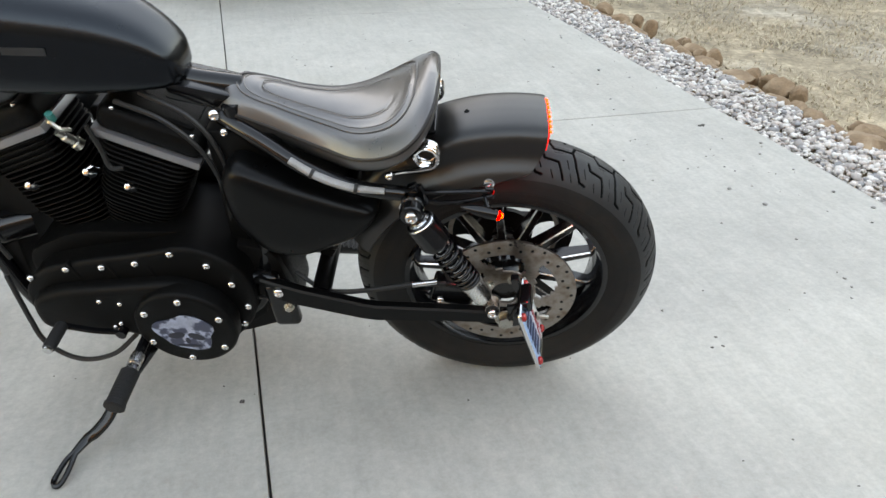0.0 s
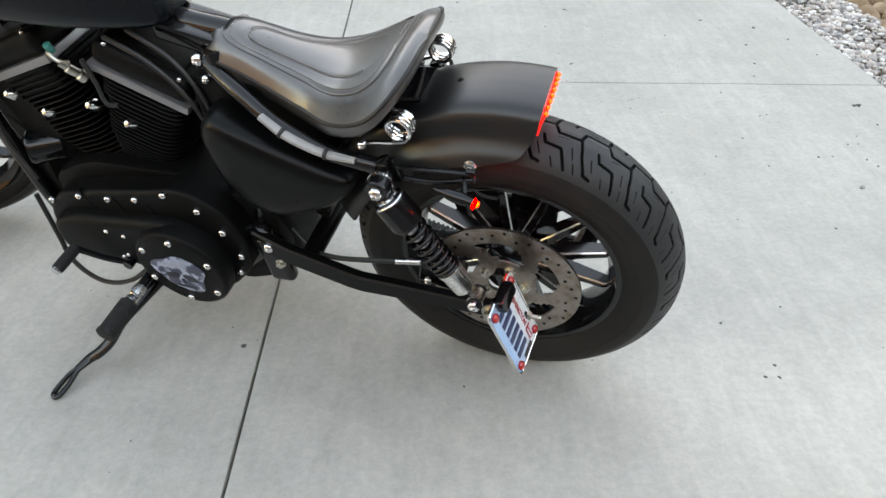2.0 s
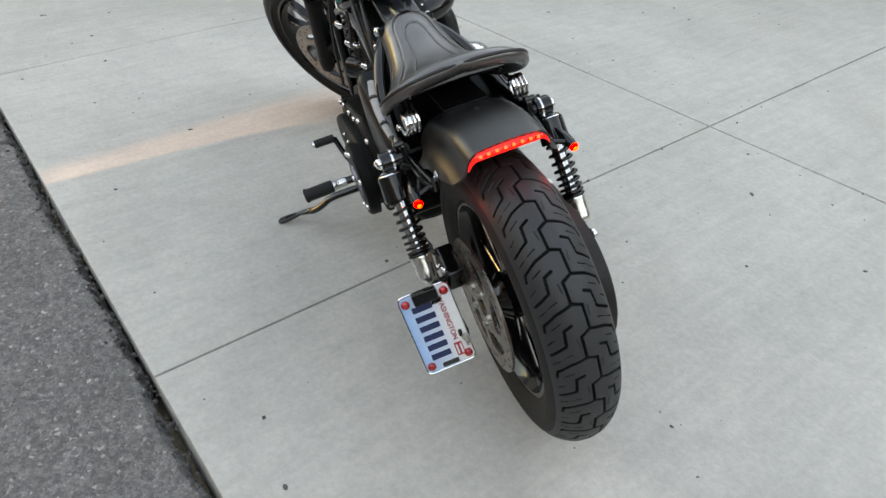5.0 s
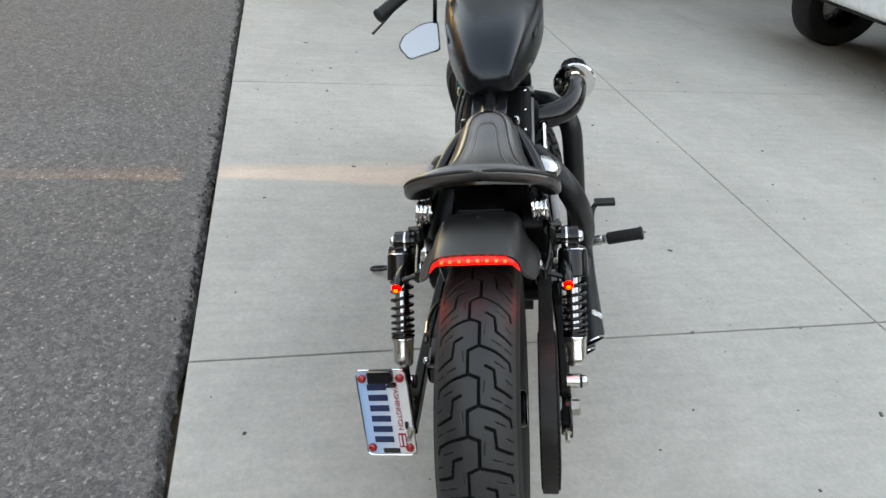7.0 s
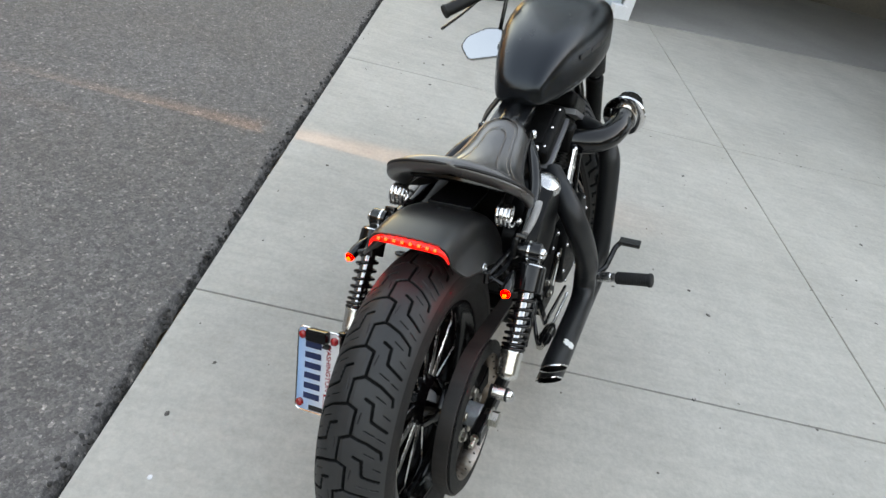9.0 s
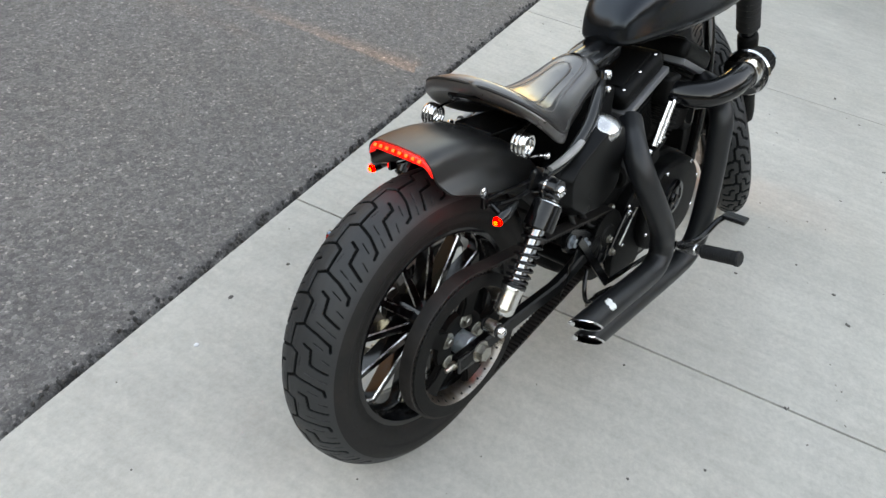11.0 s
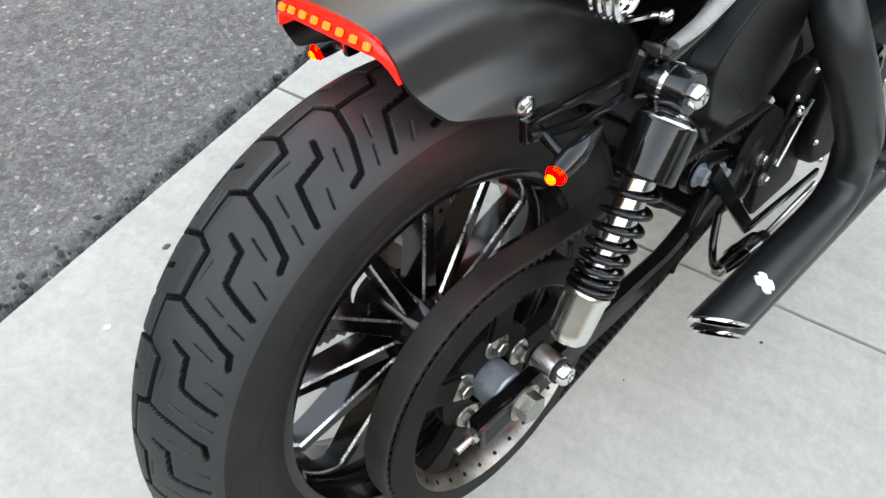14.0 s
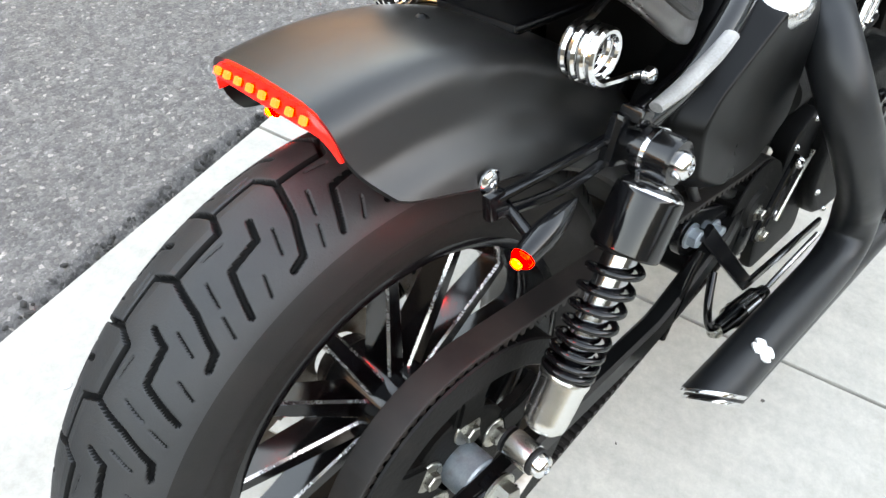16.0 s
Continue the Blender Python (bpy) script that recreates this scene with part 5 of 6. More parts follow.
for x, z in ((0.955, 0.27), (0.955, 0.36), (0.895, 0.42), (0.755, 0.43), (0.695, 0.36), (0.69, 0.28), (0.75, 0.215), (0.87, 0.21)):
    part("screw", BOLT_S, None, cam_cover, m=stand_on((x, -0.150, z), (0, -1, 0)))
for dx in (0.0, -0.026):
    b_, t_ = V(0.716 + dx, -0.126, 0.520), V(0.768 + dx, -0.126, 0.618)
    L_ = (t_ - b_).length
    bm = bmesh.new()
    lathe(bm, b_, t_, [(0, 0.0125), (0.006, 0.0125), (0.008, 0.009), (L_ * 0.45, 0.009), (L_ * 0.46, 0.0105), (L_ * 0.52, 0.0105), (L_ * 0.53, 0.0075), (L_, 0.0075)], 16)
    part("pushrod_tube", bm, CHROME, engine, "chrome pushrod tube")
bm = bmesh.new()
block(bm, (0.701, -0.124, 0.516), (0.064, 0.030, 0.010), (0, -20, 0), 0.003)
block(bm, (0.701, -0.112, 0.490), (0.050, 0.040, 0.050), (0, -20, 0), 0.006)
tap = part("tappet_block", bm, GRIME, engine, "tappet block")
for dx in (-0.028, 0.028):
    part("screw", BOLT_M, None, tap, m=stand_on((0.701 + dx, -0.128, 0.520 + 0.35 * dx), (-0.3, 0, 1)))

# stays, bolts and links beside the front pulley
bm = bmesh.new()
plate_xz(bm, rounded([(0.325, 0.415), (0.352, 0.432), (0.43, 0.395), (0.475, 0.335), (0.455, 0.300), (0.40, 0.335), (0.335, 0.375)], 0.015), -0.118, -0.130, 0.003, 2)
boss = part("pivot_plate", bm, GLOSS, bike, "gloss black swingarm pivot plate")
bluebolt = bolt_mesh("hex_bolt", 0.0115, 0.010, ZINCBLUE, True)
part("plate_bolt", bluebolt, None, boss, "blue-zinc hex bolt", stand_on((0.346, -0.134, 0.402), (0, -1, 0)))
part("plate_bolt", bluebolt, None, boss, "blue-zinc hex bolt", stand_on((0.409, -0.131, 0.368), (0, -1, 0)))
part("plate_bolt", BOLT_M, None, boss, m=stand_on((0.440, -0.131, 0.336), (0, -1, 0)))
bm = bmesh.new()
bar(bm, [(0.352, -0.147, 0.410), (0.512, -0.150, 0.222)], 0.008, 0.022, 0.002)
bar(bm, [(0.505, -0.153, 0.226), (0.730, -0.156, 0.205)], 0.007, 0.014, 0.002)
part("exhaust_stay", bm, GLOSS, bike, "gloss black bent exhaust stay")
bm = bmesh.new()
bar(bm, [(0.342, -0.152, 0.392), (0.281, -0.156, 0.300)], 0.005, 0.010, 0.0015)
part("guard_strut", bm, GLOSS, bike, "thin gloss black strut")
bm = bmesh.new()
bar(bm, [(0.505, -0.146, 0.300), (0.575, -0.146, 0.400)], 0.008, 0.016, 0.002)
link = part("support_link", bm, GLOSS, bike, "gloss black link beside the pulley")
part("link_bolt", HEX_M, None, link, m=stand_on((0.512, -0.150, 0.310), (0, -1, 0)))
part("link_bolt", BOLT_M, None, link, m=stand_on((0.570, -0.150, 0.393), (0, -1, 0)))
bm = bmesh.new()
rod(bm, (0.610, -0.150, 0.392), (0.545, -0.152, 0.315), 0.0028, n=8)
part("vent_rod", bm, STEEL, bike, "thin bright rod")
bm = bmesh.new()
plate_xz(bm, rounded([(0.575, 0.185), (0.565, 0.25), (0.60, 0.40), (0.66, 0.43), (0.72, 0.33), (0.72, 0.18)], 0.02), -0.095, -0.128, 0.006, 2)
side_case = part("gear_case_end", bm, WRINKLE, bike, "wrinkle black gear case end")
for x, z in ((0.612, 0.275), (0.612, 0.385), (0.655, 0.410)):
    part("screw", BOLT_S, None, side_case, m=stand_on((x, -0.128, z), (0, -1, 0)))
# brake rod, master cylinder, oil lines and their fittings beside the gearbox
bm = bmesh.new()
rod(bm, (0.700, -0.168, 0.205), (0.555, -0.163, 0.184), 0.004, n=10)
part("brake_rod", bm, CHROME, bike, "thin chrome brake rod")
bm = bmesh.new()
C0, C1 = V(0.560, -0.163, 0.182), V(0.412, -0.163, 0.214)
CD = (C1 - C0).normalized()
lathe(bm, C0, C1, [(0, 0.006), (0.004, 0.010), (0.03, 0.012), (0.032, 0.0165), (0.105, 0.0165), (0.112, 0.013), (0.138, 0.011), (0.150, 0.004)], 24)
mc = part("brake_cylinder", bm, GLOSS, bike, "gloss black rear brake cylinder")
bm = bmesh.new()
lathe(bm, C0 + CD * 0.045, C1, [(0, 0.012), (0.0005, 0.0174), (0.044, 0.0174), (0.0445, 0.012)], 24)
part("cylinder_sleeve", bm, CHROME, mc, "chrome cylinder sleeve")
part("hose_bolt", HEX_M, None, mc, m=stand_on(C1, CD))
bm = bmesh.new()
tube(bm, [tuple(C1 + V(0.006, 0, 0.004)), (0.398, -0.160, 0.232), (0.402, -0.150, 0.262), (0.430, -0.135, 0.290)], 0.0055, n=10)
part("cylinder_stay", bm, GLOSS, mc, "bent black stay")
for pts in ([(0.35, -0.115, 0.470), (0.375, -0.120, 0.420), (0.41, -0.118, 0.380), (0.446, -0.118, 0.340)], [(0.40, -0.110, 0.460), (0.43, -0.118, 0.410), (0.48, -0.118, 0.385), (0.55, -0.110, 0.400)], [(0.38, -0.105, 0.46), (0.42, -0.108, 0.38), (0.47, -0.106, 0.30), (0.54, -0.11, 0.235)]):
    bm = bmesh.new()
    tube(bm, pts, 0.0065, n=10)
    part("oil_line", bm, WIRE, bike, "black rubber oil line")
for p, q in (((0.452, -0.122, 0.330), (0.432, -0.124, 0.352)), ((0.556, -0.112, 0.402), (0.530, -0.114, 0.395)), ((0.546, -0.114, 0.230), (0.528, -0.112, 0.248))):
    bm = bmesh.new()
    lathe(bm, p, q, [(0, 0.0085), (0.010, 0.0085), (0.011, 0.0105), (0.020, 0.0105), (0.021, 0.007), (0.030, 0.007)], 6)
    part("line_fitting", bm, STEEL, bike, "bright zinc hose fitting")
bm = bmesh.new()
lathe(bm, (0.56, -0.10, 0.475), (0.70, -0.10, 0.475), [(0, 0.025), (0.006, 0.032), (0.11, 0.032), (0.116, 0.026), (0.13, 0.020)], 24)
part("starter_motor", bm, GRIME, bike, "black starter motor")
PR = 0.0295


def pipe(pts, tip_r, name):
    bm = bmesh.new()
    back = (Vector(pts[-1]) - Vector(pts[-2])).normalized() * 0.052
    tube(bm, pts[:-1] + [tuple(Vector(pts[-1]) - back)], PR, n=28, per=10)
    ob = part(name, bm, PIPE, bike, "flat black exhaust pipe with a chrome slash-cut tip", sharp=60)
    a, b = Vector(pts[-2]), Vector(pts[-1])
    d = (b - a).normalized()
    # slash-cut end: a sleeve whose mouth is cut on the slant
    bm = bmesh.new()
    n = 32
    u, v = frame_at(d)
    up = V(0, 0, 1) - d * d.z
    up.normalize()
    def cut_ring(r, back, lift=0.0):
        ring = []
        for i in range(n):
            o = r * (math.cos(2 * math.pi * i / n) * u + math.sin(2 * math.pi * i / n) * v)
            slant = 0.004 + 0.65 * o.y + 0.95 * o.dot(up) + lift
            ring.append(bm.verts.new(b + o + d * (slant if back is None else back)))
        return ring

    ring_faces(bm, [cut_ring(PR, -0.053), cut_ring(PR, None, -0.006)], caps=False)
    part("tip_sleeve", bm, PIPE, ob, "slash-cut pipe end")
    bm = bmesh.new()
    ring_faces(bm, [cut_ring(PR + 0.0002, None, -0.0060), cut_ring(PR + 0.0004, None, -0.0040), cut_ring(PR - 0.0002, None, -0.0015), cut_ring(PR - 0.0005, None, 0.0002), cut_ring(PR - 0.0016, None, -0.0005), cut_ring(PR - 0.0034, None, -0.018)], caps=False)
    part("chrome_tip", bm, CHROME, ob, "chrome lip of the slash cut")
    bm = bmesh.new()
    ring_faces(bm, [cut_ring(PR - 0.0034, None, -0.018), cut_ring(PR - 0.0040, -0.080)], caps=False)
    part("tip_bore", bm, GRIME, ob, "sooty pipe bore")
    bm = bmesh.new()
    lathe(bm, b - d * 0.056, b, [(0, PR - 0.005), (0.001, 0.0)], 24)
    part("baffle", bm, GRIME, ob)
    return ob


up_pipe = pipe([(0.60, -0.10, 0.60), (0.535, -0.150, 0.575), (0.520, -0.190, 0.520), (0.558, -0.213, 0.442), (0.608, -0.222, 0.365), (0.634, -0.219, 0.315), (0.634, -0.221, 0.276), (0.602, -0.223, 0.253), (0.545, -0.224, 0.2485), (0.430, -0.224, 0.251), (0.292, -0.224, 0.253)], 0, "exhaust_pipe")
pipe([(0.985, -0.10, 0.605), (0.935, -0.155, 0.605), (0.898, -0.200, 0.560), (0.893, -0.211, 0.460), (0.890, -0.216, 0.340), (0.868, -0.220, 0.244), (0.825, -0.219, 0.194), (0.76, -0.214, 0.174), (0.55, -0.210, 0.171), (0.345, -0.208, 0.173)], 0, "exhaust_pipe")
bm = bmesh.new()
m_ = stand_on((0.365, -0.2393, 0.2772), (0, -0.5, 0.86))
vs = []
for k in range(20):
    a = 2 * math.pi * k / 20
    r = 0.0135 * (1.15 if k % 5 else 0.75)
    vs.append(bm.verts.new(m_ @ V(0.8 * r * math.cos(a), 1.0 * r * math.sin(a), 0.001)))
f = bm.faces.new(vs)
g = bmesh.ops.extrude_face_region(bm, geom=[f])
bmesh.ops.translate(bm, verts=[v for v in g["geom"] if isinstance(v, bmesh.types.BMVert)], vec=(0, 0.0015, -0.003))
part("pipe_badge", bm, mat("brushed_badge", (0.80, 0.80, 0.79), 0.42, 0.6, vary=0.12, scale=60), up_pipe, "small bright metal badge")

# intake elbow and cone filter
bm = bmesh.new()
tube(bm, [(0.79, -0.09, 0.622), (0.797, -0.140, 0.624), (0.825, -0.185, 0.630), (0.875, -0.209, 0.643), (0.942, -0.217, 0.660)], 0.0335, n=24)
intake = part("intake_elbow", bm, GLOSS, bike, "gloss black intake elbow")
FD = V(0.97, -0.02, 0.16).normalized()
F0 = V(0.936, -0.217, 0.659)
bm = bmesh.new()
lathe(bm, F0 - FD * 0.004, F0 + FD, [(0, 0.035), (0.001, 0.0375), (0.013, 0.0375), (0.014, 0.035)], 32)
part("hose_clamp", bm, CHROME, intake, "chrome hose clamp")
bm = bmesh.new()
lathe(bm, F0 + FD * 0.010, F0 + FD, [(0, 0.036), (0.002, 0.056), (0.006, 0.0595), (0.010, 0.0585), (0.012, 0.046)], 40)
part("filter_ring", bm, CHROME, intake, "chrome filter base ring")
bm = bmesh.new()
a, b = frame_at(FD)
n = 96
rings = []
for h, r in ((0.024, 0.046), (0.095, 0.036)):
    rings.append([bm.verts.new(F0 + FD * h + (r + (0.0022 if i % 4 < 2 else -0.0022)) * (math.cos(2 * math.pi * i / n) * a + math.sin(2 * math.pi * i / n) * b)) for i in range(n)])
ring_faces(bm, rings)
part("filter_element", bm, GRIME, intake, "pleated black cone filter")
bm = bmesh.new()
lathe(bm, F0 + FD * 0.094, F0 + FD, [(0, 0.0385), (0.006, 0.0385), (0.012, 0.03), (0.013, 0.0)], 32)
part("filter_cap", bm, CHROME, intake, "chrome filter end cap")
bm = bmesh.new()
block(bm, (0.785, -0.070, 0.632), (0.06, 0.09, 0.070), (0, 0, 0), 0.012, 3)
part("carburettor", bm, GRIME, engine)

# fork, front brake, bars, mirror, headlamp: turned with the steering
steer = part("fork_crown", None or (lambda b: (block(b, (0, 0, 0), (0.07, 0.22, 0.03), (0, 0, 0), 0.010), b)[1])(bmesh.new()), GLOSS, bike, "black fork crown", STEER @ pose(1.185, 0, 0.80, 0, -29, 0))
for s in (1, -1):
    bm = bmesh.new()
    lathe(bm, (0.03, 0.098 * s, 0.12), (0.03, 0.098 * s, -1), [(0, 0.0195), (0.36, 0.0195)], 20)
    part("fork_tube", bm, GLOSS, steer)
    bm = bmesh.new()
    lathe(bm, (0.03, 0.098 * s, -0.22), (0.03, 0.098 * s, -1), [(0, 0.024), (0.006, 0.030), (0.02, 0.031), (0.06, 0.029), (0.33, 0.028), (0.36, 0.024), (0.365, 0.012)], 24)
    part("fork_slider", bm, WRINKLE, steer, "flat black fork slider")
    bm = bmesh.new()
    prof = [(0, 0.031)]
    for k in range(9):
        prof += [(0.006 + 0.02 * k, 0.0345), (0.013 + 0.02 * k, 0.0345), (0.017 + 0.02 * k, 0.030)]
    lathe(bm, (0.03, 0.098 * s, -0.02), (0.03, 0.098 * s, -1), prof, 20)
    part("fork_gaiter", bm, GRIPR, steer, "ribbed black rubber fork gaiter")
bm = bmesh.new()
lathe(bm, (0.06, 0, -0.01), (1, 0, 0.35), [(0, 0.03), (0.02, 0.06), (0.07, 0.075), (0.10, 0.076), (0.102, 0.07)], 32)
part("headlamp", bm, GLOSS, steer)
bm = bmesh.new()
tube(bm, [(-0.055, -0.375, 0.075), (-0.03, -0.24, 0.095), (0.03, -0.10, 0.085), (0.035, 0.0, 0.085), (0.03, 0.10, 0.085), (-0.03, 0.24, 0.095), (-0.055, 0.375, 0.075)], 0.0125, n=12)
bars = part("handlebar", bm, GLOSS, bike, "black handlebar turned to the left", Matrix.Translation((0, 0.005, 0.083)) @ steered(33) @ pose(1.115, 0, 0.845))
for s in (1, -1):
    bm = bmesh.new()
    lathe(bm, (-0.034, 0.258 * s, 0.094), (-0.060, 0.392 * s, 0.072), [(0, 0.020), (0.006, 0.0175), (0.125, 0.0175), (0.130, 0.020), (0.136, 0.018)], 20)
    part("grip", bm, GRIPR, bars, "black rubber grip")
    bm = bmesh.new()
    tube(bm, [(0.02, 0.20 * s, 0.09), (0.045, 0.26 * s, 0.070), (0.055, 0.32 * s, 0.040), (0.062, 0.397 * s, 0.010)], [0.010, 0.007, 0.006, 0.008], n=10, flat=0.6)
    block(bm, (-0.03, 0.205 * s, 0.095), (0.05, 0.05, 0.042), (0, 0, 0), 0.008)
    part("hand_lever", bm, GLOSS, bars, "black lever")
bm = bmesh.new()
tube(bm, [(1.00, 0.160, 1.0), (0.98, 0.160, 0.93), (0.962, 0.166, 0.855)], 0.006, n=8)
mirror = part("mirror", bm, GLOSS, bike, "angular mirror hung under the bar")
for nm, th, sc, mm in (("mirror_shell", 0.020, 1.0, GLOSS), ("mirror_glass", 0.003, 0.93, MIRROR)):
    bm = bmesh.new()
    o = rounded([(-0.062, -0.012), (-0.045, 0.018), (0.010, 0.046), (0.058, 0.050), (0.058, -0.030), (-0.034, -0.050)], 0.012, 4)
    f = bm.faces.new([bm.verts.new((x * sc, y * sc, 0)) for x, y in o])
    g = bmesh.ops.extrude_face_region(bm, geom=[f])
    bmesh.ops.translate(bm, verts=[v for v in g["geom"] if isinstance(v, bmesh.types.BMVert)], vec=(0, 0, -th))
    base = look((0.945, 0.213, 0.812), (0.945 + 0.93, 0.213 + 0.10, 0.812 - 0.36))
    part(nm, bm, mm, mirror, "mirror glass" if "glass" in nm else "black mirror shell", base @ pose(0, 0, 0.0015 if "glass" in nm else 0))

# ---- the ground: a paved yard laid on a grid turned to the road's edge ----
TURN_G = 17.4
GM = pose(0, 0, 0, 0, 0, TURN_G)


def G(u, v, z=0.0):
    return GM @ V(u, v, z)


def speckled(name, base, dark, light, scale, rough, bump, stain=None):
    """Stone-like ground: grain, specks, broad stains and relief."""
    m = mat(name, base, rough, vary=0.12, scale=1.3, bump=bump, bscale=scale * 3, tint=stain, tscale=0.9, tcut=(0.5, 0.75))
    nt = m.node_tree
    N, L = nt.nodes, nt.links
    b = N["Principled BSDF"]
    src = b.inputs["Base Color"].links[0].from_socket
    co = N.new("ShaderNodeTexCoord")
    n = N.new("ShaderNodeTexNoise")
    n.inputs["Scale"].default_value = scale
    n.inputs["Detail"].default_value = 8
    n.inputs["Roughness"].default_value = 0.75
    L.new(co.outputs["Object"], n.inputs["Vector"])
    r = N.new("ShaderNodeValToRGB")
    r.color_ramp.elements[0].position, r.color_ramp.elements[1].position = 0.33, 0.67
    r.color_ramp.elements[0].color, r.color_ramp.elements[1].color = (dark, dark, dark, 1), (light, light, light, 1)
    L.new(n.outputs["Fac"], r.inputs["Fac"])
    mx = N.new("ShaderNodeMix")
    mx.data_type, mx.blend_type = "RGBA", "MULTIPLY"
    mx.inputs[0].default_value = 1
    L.new(src, mx.inputs[6])
    L.new(r.outputs["Color"], mx.inputs[7])
    L.new(mx.outputs[2], b.inputs["Base Color"])
    return m


def streaked(m, sx, sy, amount, axis_scale=1.0):
    """Adds brushed streaks and broad blotches to a surface's colour."""
    nt = m.node_tree
    N, L = nt.nodes, nt.links
    b = N["Principled BSDF"]
    co = N.new("ShaderNodeTexCoord")
    src = b.inputs["Base Color"].links[0].from_socket
    for scale, amt in (((sx, sy, 1), amount), ((2.3, 3.1, 1), amount * 1.1), ((0.7, 0.9, 1), amount * 0.8), ((14, 11, 1), amount * 0.7)):
        mp = N.new("ShaderNodeMapping")
        mp.inputs["Scale"].default_value = scale
        L.new(co.outputs["Object"], mp.inputs["Vector"])
        n = N.new("ShaderNodeTexNoise")
        n.inputs["Scale"].default_value = 1
        n.inputs["Detail"].default_value = 7
        n.inputs["Distortion"].default_value = 0.4
        L.new(mp.outputs[0], n.inputs["Vector"])
        mr = N.new("ShaderNodeMapRange")
        mr.inputs[1].default_value, mr.inputs[2].default_value = 0.3, 0.7
        mr.inputs[3].default_value, mr.inputs[4].default_value = 1 - amt, 1 + amt * 0.7
        L.new(n.outputs["Fac"], mr.inputs[0])
        mx = N.new("ShaderNodeMix")
        mx.data_type, mx.blend_type = "RGBA", "MULTIPLY"
        mx.inputs[0].default_value = 1
        L.new(src, mx.inputs[6])
        L.new(mr.outputs[0], mx.inputs[7])
        src = mx.outputs[2]
    L.new(src, b.inputs["Base Color"])
    return m


def aggregate(name):
    """Worn asphalt: stones of every grey in a dark binder, a few of them white, and a dark crumbling margin."""
    m = mat(name, (0.126, 0.118, 0.113), 0.85, vary=0.2, scale=1.1, tint=(0.132, 0.121, 0.112), tscale=0.7, tcut=(0.45, 0.7))
    nt = m.node_tree
    N, L = nt.nodes, nt.links
    b = N["Principled BSDF"]
    src = b.inputs["Base Color"].links[0].from_socket
    co = N.new("ShaderNodeTexCoord")
    height = None
    for scale, lo, hi in ((62, 0.80, 1.20), (130, 0.74, 1.24), (300, 0.82, 1.16)):
        wp = N.new("ShaderNodeTexVoronoi")
        wp.inputs["Scale"].default_value = scale
        L.new(co.outputs["Object"], wp.inputs["Vector"])
        sep = N.new("ShaderNodeSeparateColor")
        L.new(wp.outputs["Color"], sep.inputs[0])
        r = N.new("ShaderNodeValToRGB")
        e = r.color_ramp.elements
        e[0].position, e[1].position = 0.0, 0.955
        e[0].color, e[1].color = (lo, lo, lo, 1), (hi, hi, hi, 1)
        w = e.new(0.99)
        w.color = {62: (1.3, 1.3, 1.3, 1), 130: (2.3, 2.2, 2.1, 1), 300: (1.7, 1.7, 1.7, 1)}[scale]
        L.new(sep.outputs[0], r.inputs["Fac"])
        mx = N.new("ShaderNodeMix")
        mx.data_type, mx.blend_type = "RGBA", "MULTIPLY"
        mx.inputs[0].default_value = 1
        L.new(src, mx.inputs[6])
        L.new(r.outputs["Color"], mx.inputs[7])
        src = mx.outputs[2]
        height = wp if scale == 130 else height
    sp = N.new("ShaderNodeSeparateXYZ")
    L.new(co.outputs["Object"], sp.inputs[0])
    n = N.new("ShaderNodeTexNoise")
    n.inputs["Scale"].default_value = 8
    n.inputs["Detail"].default_value = 6
    n.inputs["Roughness"].default_value = 0.7
    L.new(co.outputs["Object"], n.inputs["Vector"])
    off = N.new("ShaderNodeMath")
    off.operation = "MULTIPLY_ADD"
    off.inputs[1].default_value = -0.20
    L.new(n.outputs["Fac"], off.inputs[0])
    L.new(sp.outputs["Y"], off.inputs[2])
    mr = N.new("ShaderNodeMapRange")
    mr.inputs[1].default_value, mr.inputs[2].default_value = 0.715 + 0.010 - 0.10, 0.715 + 0.026 - 0.10
    mr.inputs[3].default_value, mr.inputs[4].default_value = 0.25, 1.0
    L.new(off.outputs[0], mr.inputs[0])
    mx = N.new("ShaderNodeMix")
    mx.data_type, mx.blend_type = "RGBA", "MULTIPLY"
    mx.inputs[0].default_value = 1
    L.new(src, mx.inputs[6])
    L.new(mr.outputs[0], mx.inputs[7])
    L.new(mx.outputs[2], b.inputs["Base Color"])
    bp = N.new("ShaderNodeBump")
    bp.invert = True
    bp.inputs["Strength"].default_value = 0.8
    bp.inputs["Distance"].default_value = 0.003
    L.new(height.outputs["Distance"], bp.inputs["Height"])
    L.new(bp.outputs["Normal"], b.inputs["Normal"])
    return m


CONCRETE = speckled("broomed_concrete", (0.452, 0.432, 0.392), 0.88, 1.10, 60, 0.8, 0.25, (0.426, 0.404, 0.360))
ASPHALT = aggregate("worn_asphalt")
streaked(CONCRETE, 30, 4, 0.062)
EARTH = streaked(speckled("dry_straw_earth", (0.40, 0.32, 0.22), 0.6, 1.35, 26, 0.9, 0.8, (0.48, 0.43, 0.36)), 9, 7, 0.28)
JOINT = mat("joint_dirt", (0.05, 0.046, 0.042), 0.9, vary=0.3, scale=30)

bm = bmesh.new()
s = 700
vs = [bm.verts.new((x, y, -0.13)) for x, y in ((-s, -s), (s, -s), (s, s), (-s, s))]
bm.faces.new(vs)
ground = new("ground", finish(bm, "ground", EARTH))
tagged(ground, "dry straw-coloured ground beyond the paving", "ground", kind="structure")

# the road: its edge is broken asphalt
road_edge = 0.715


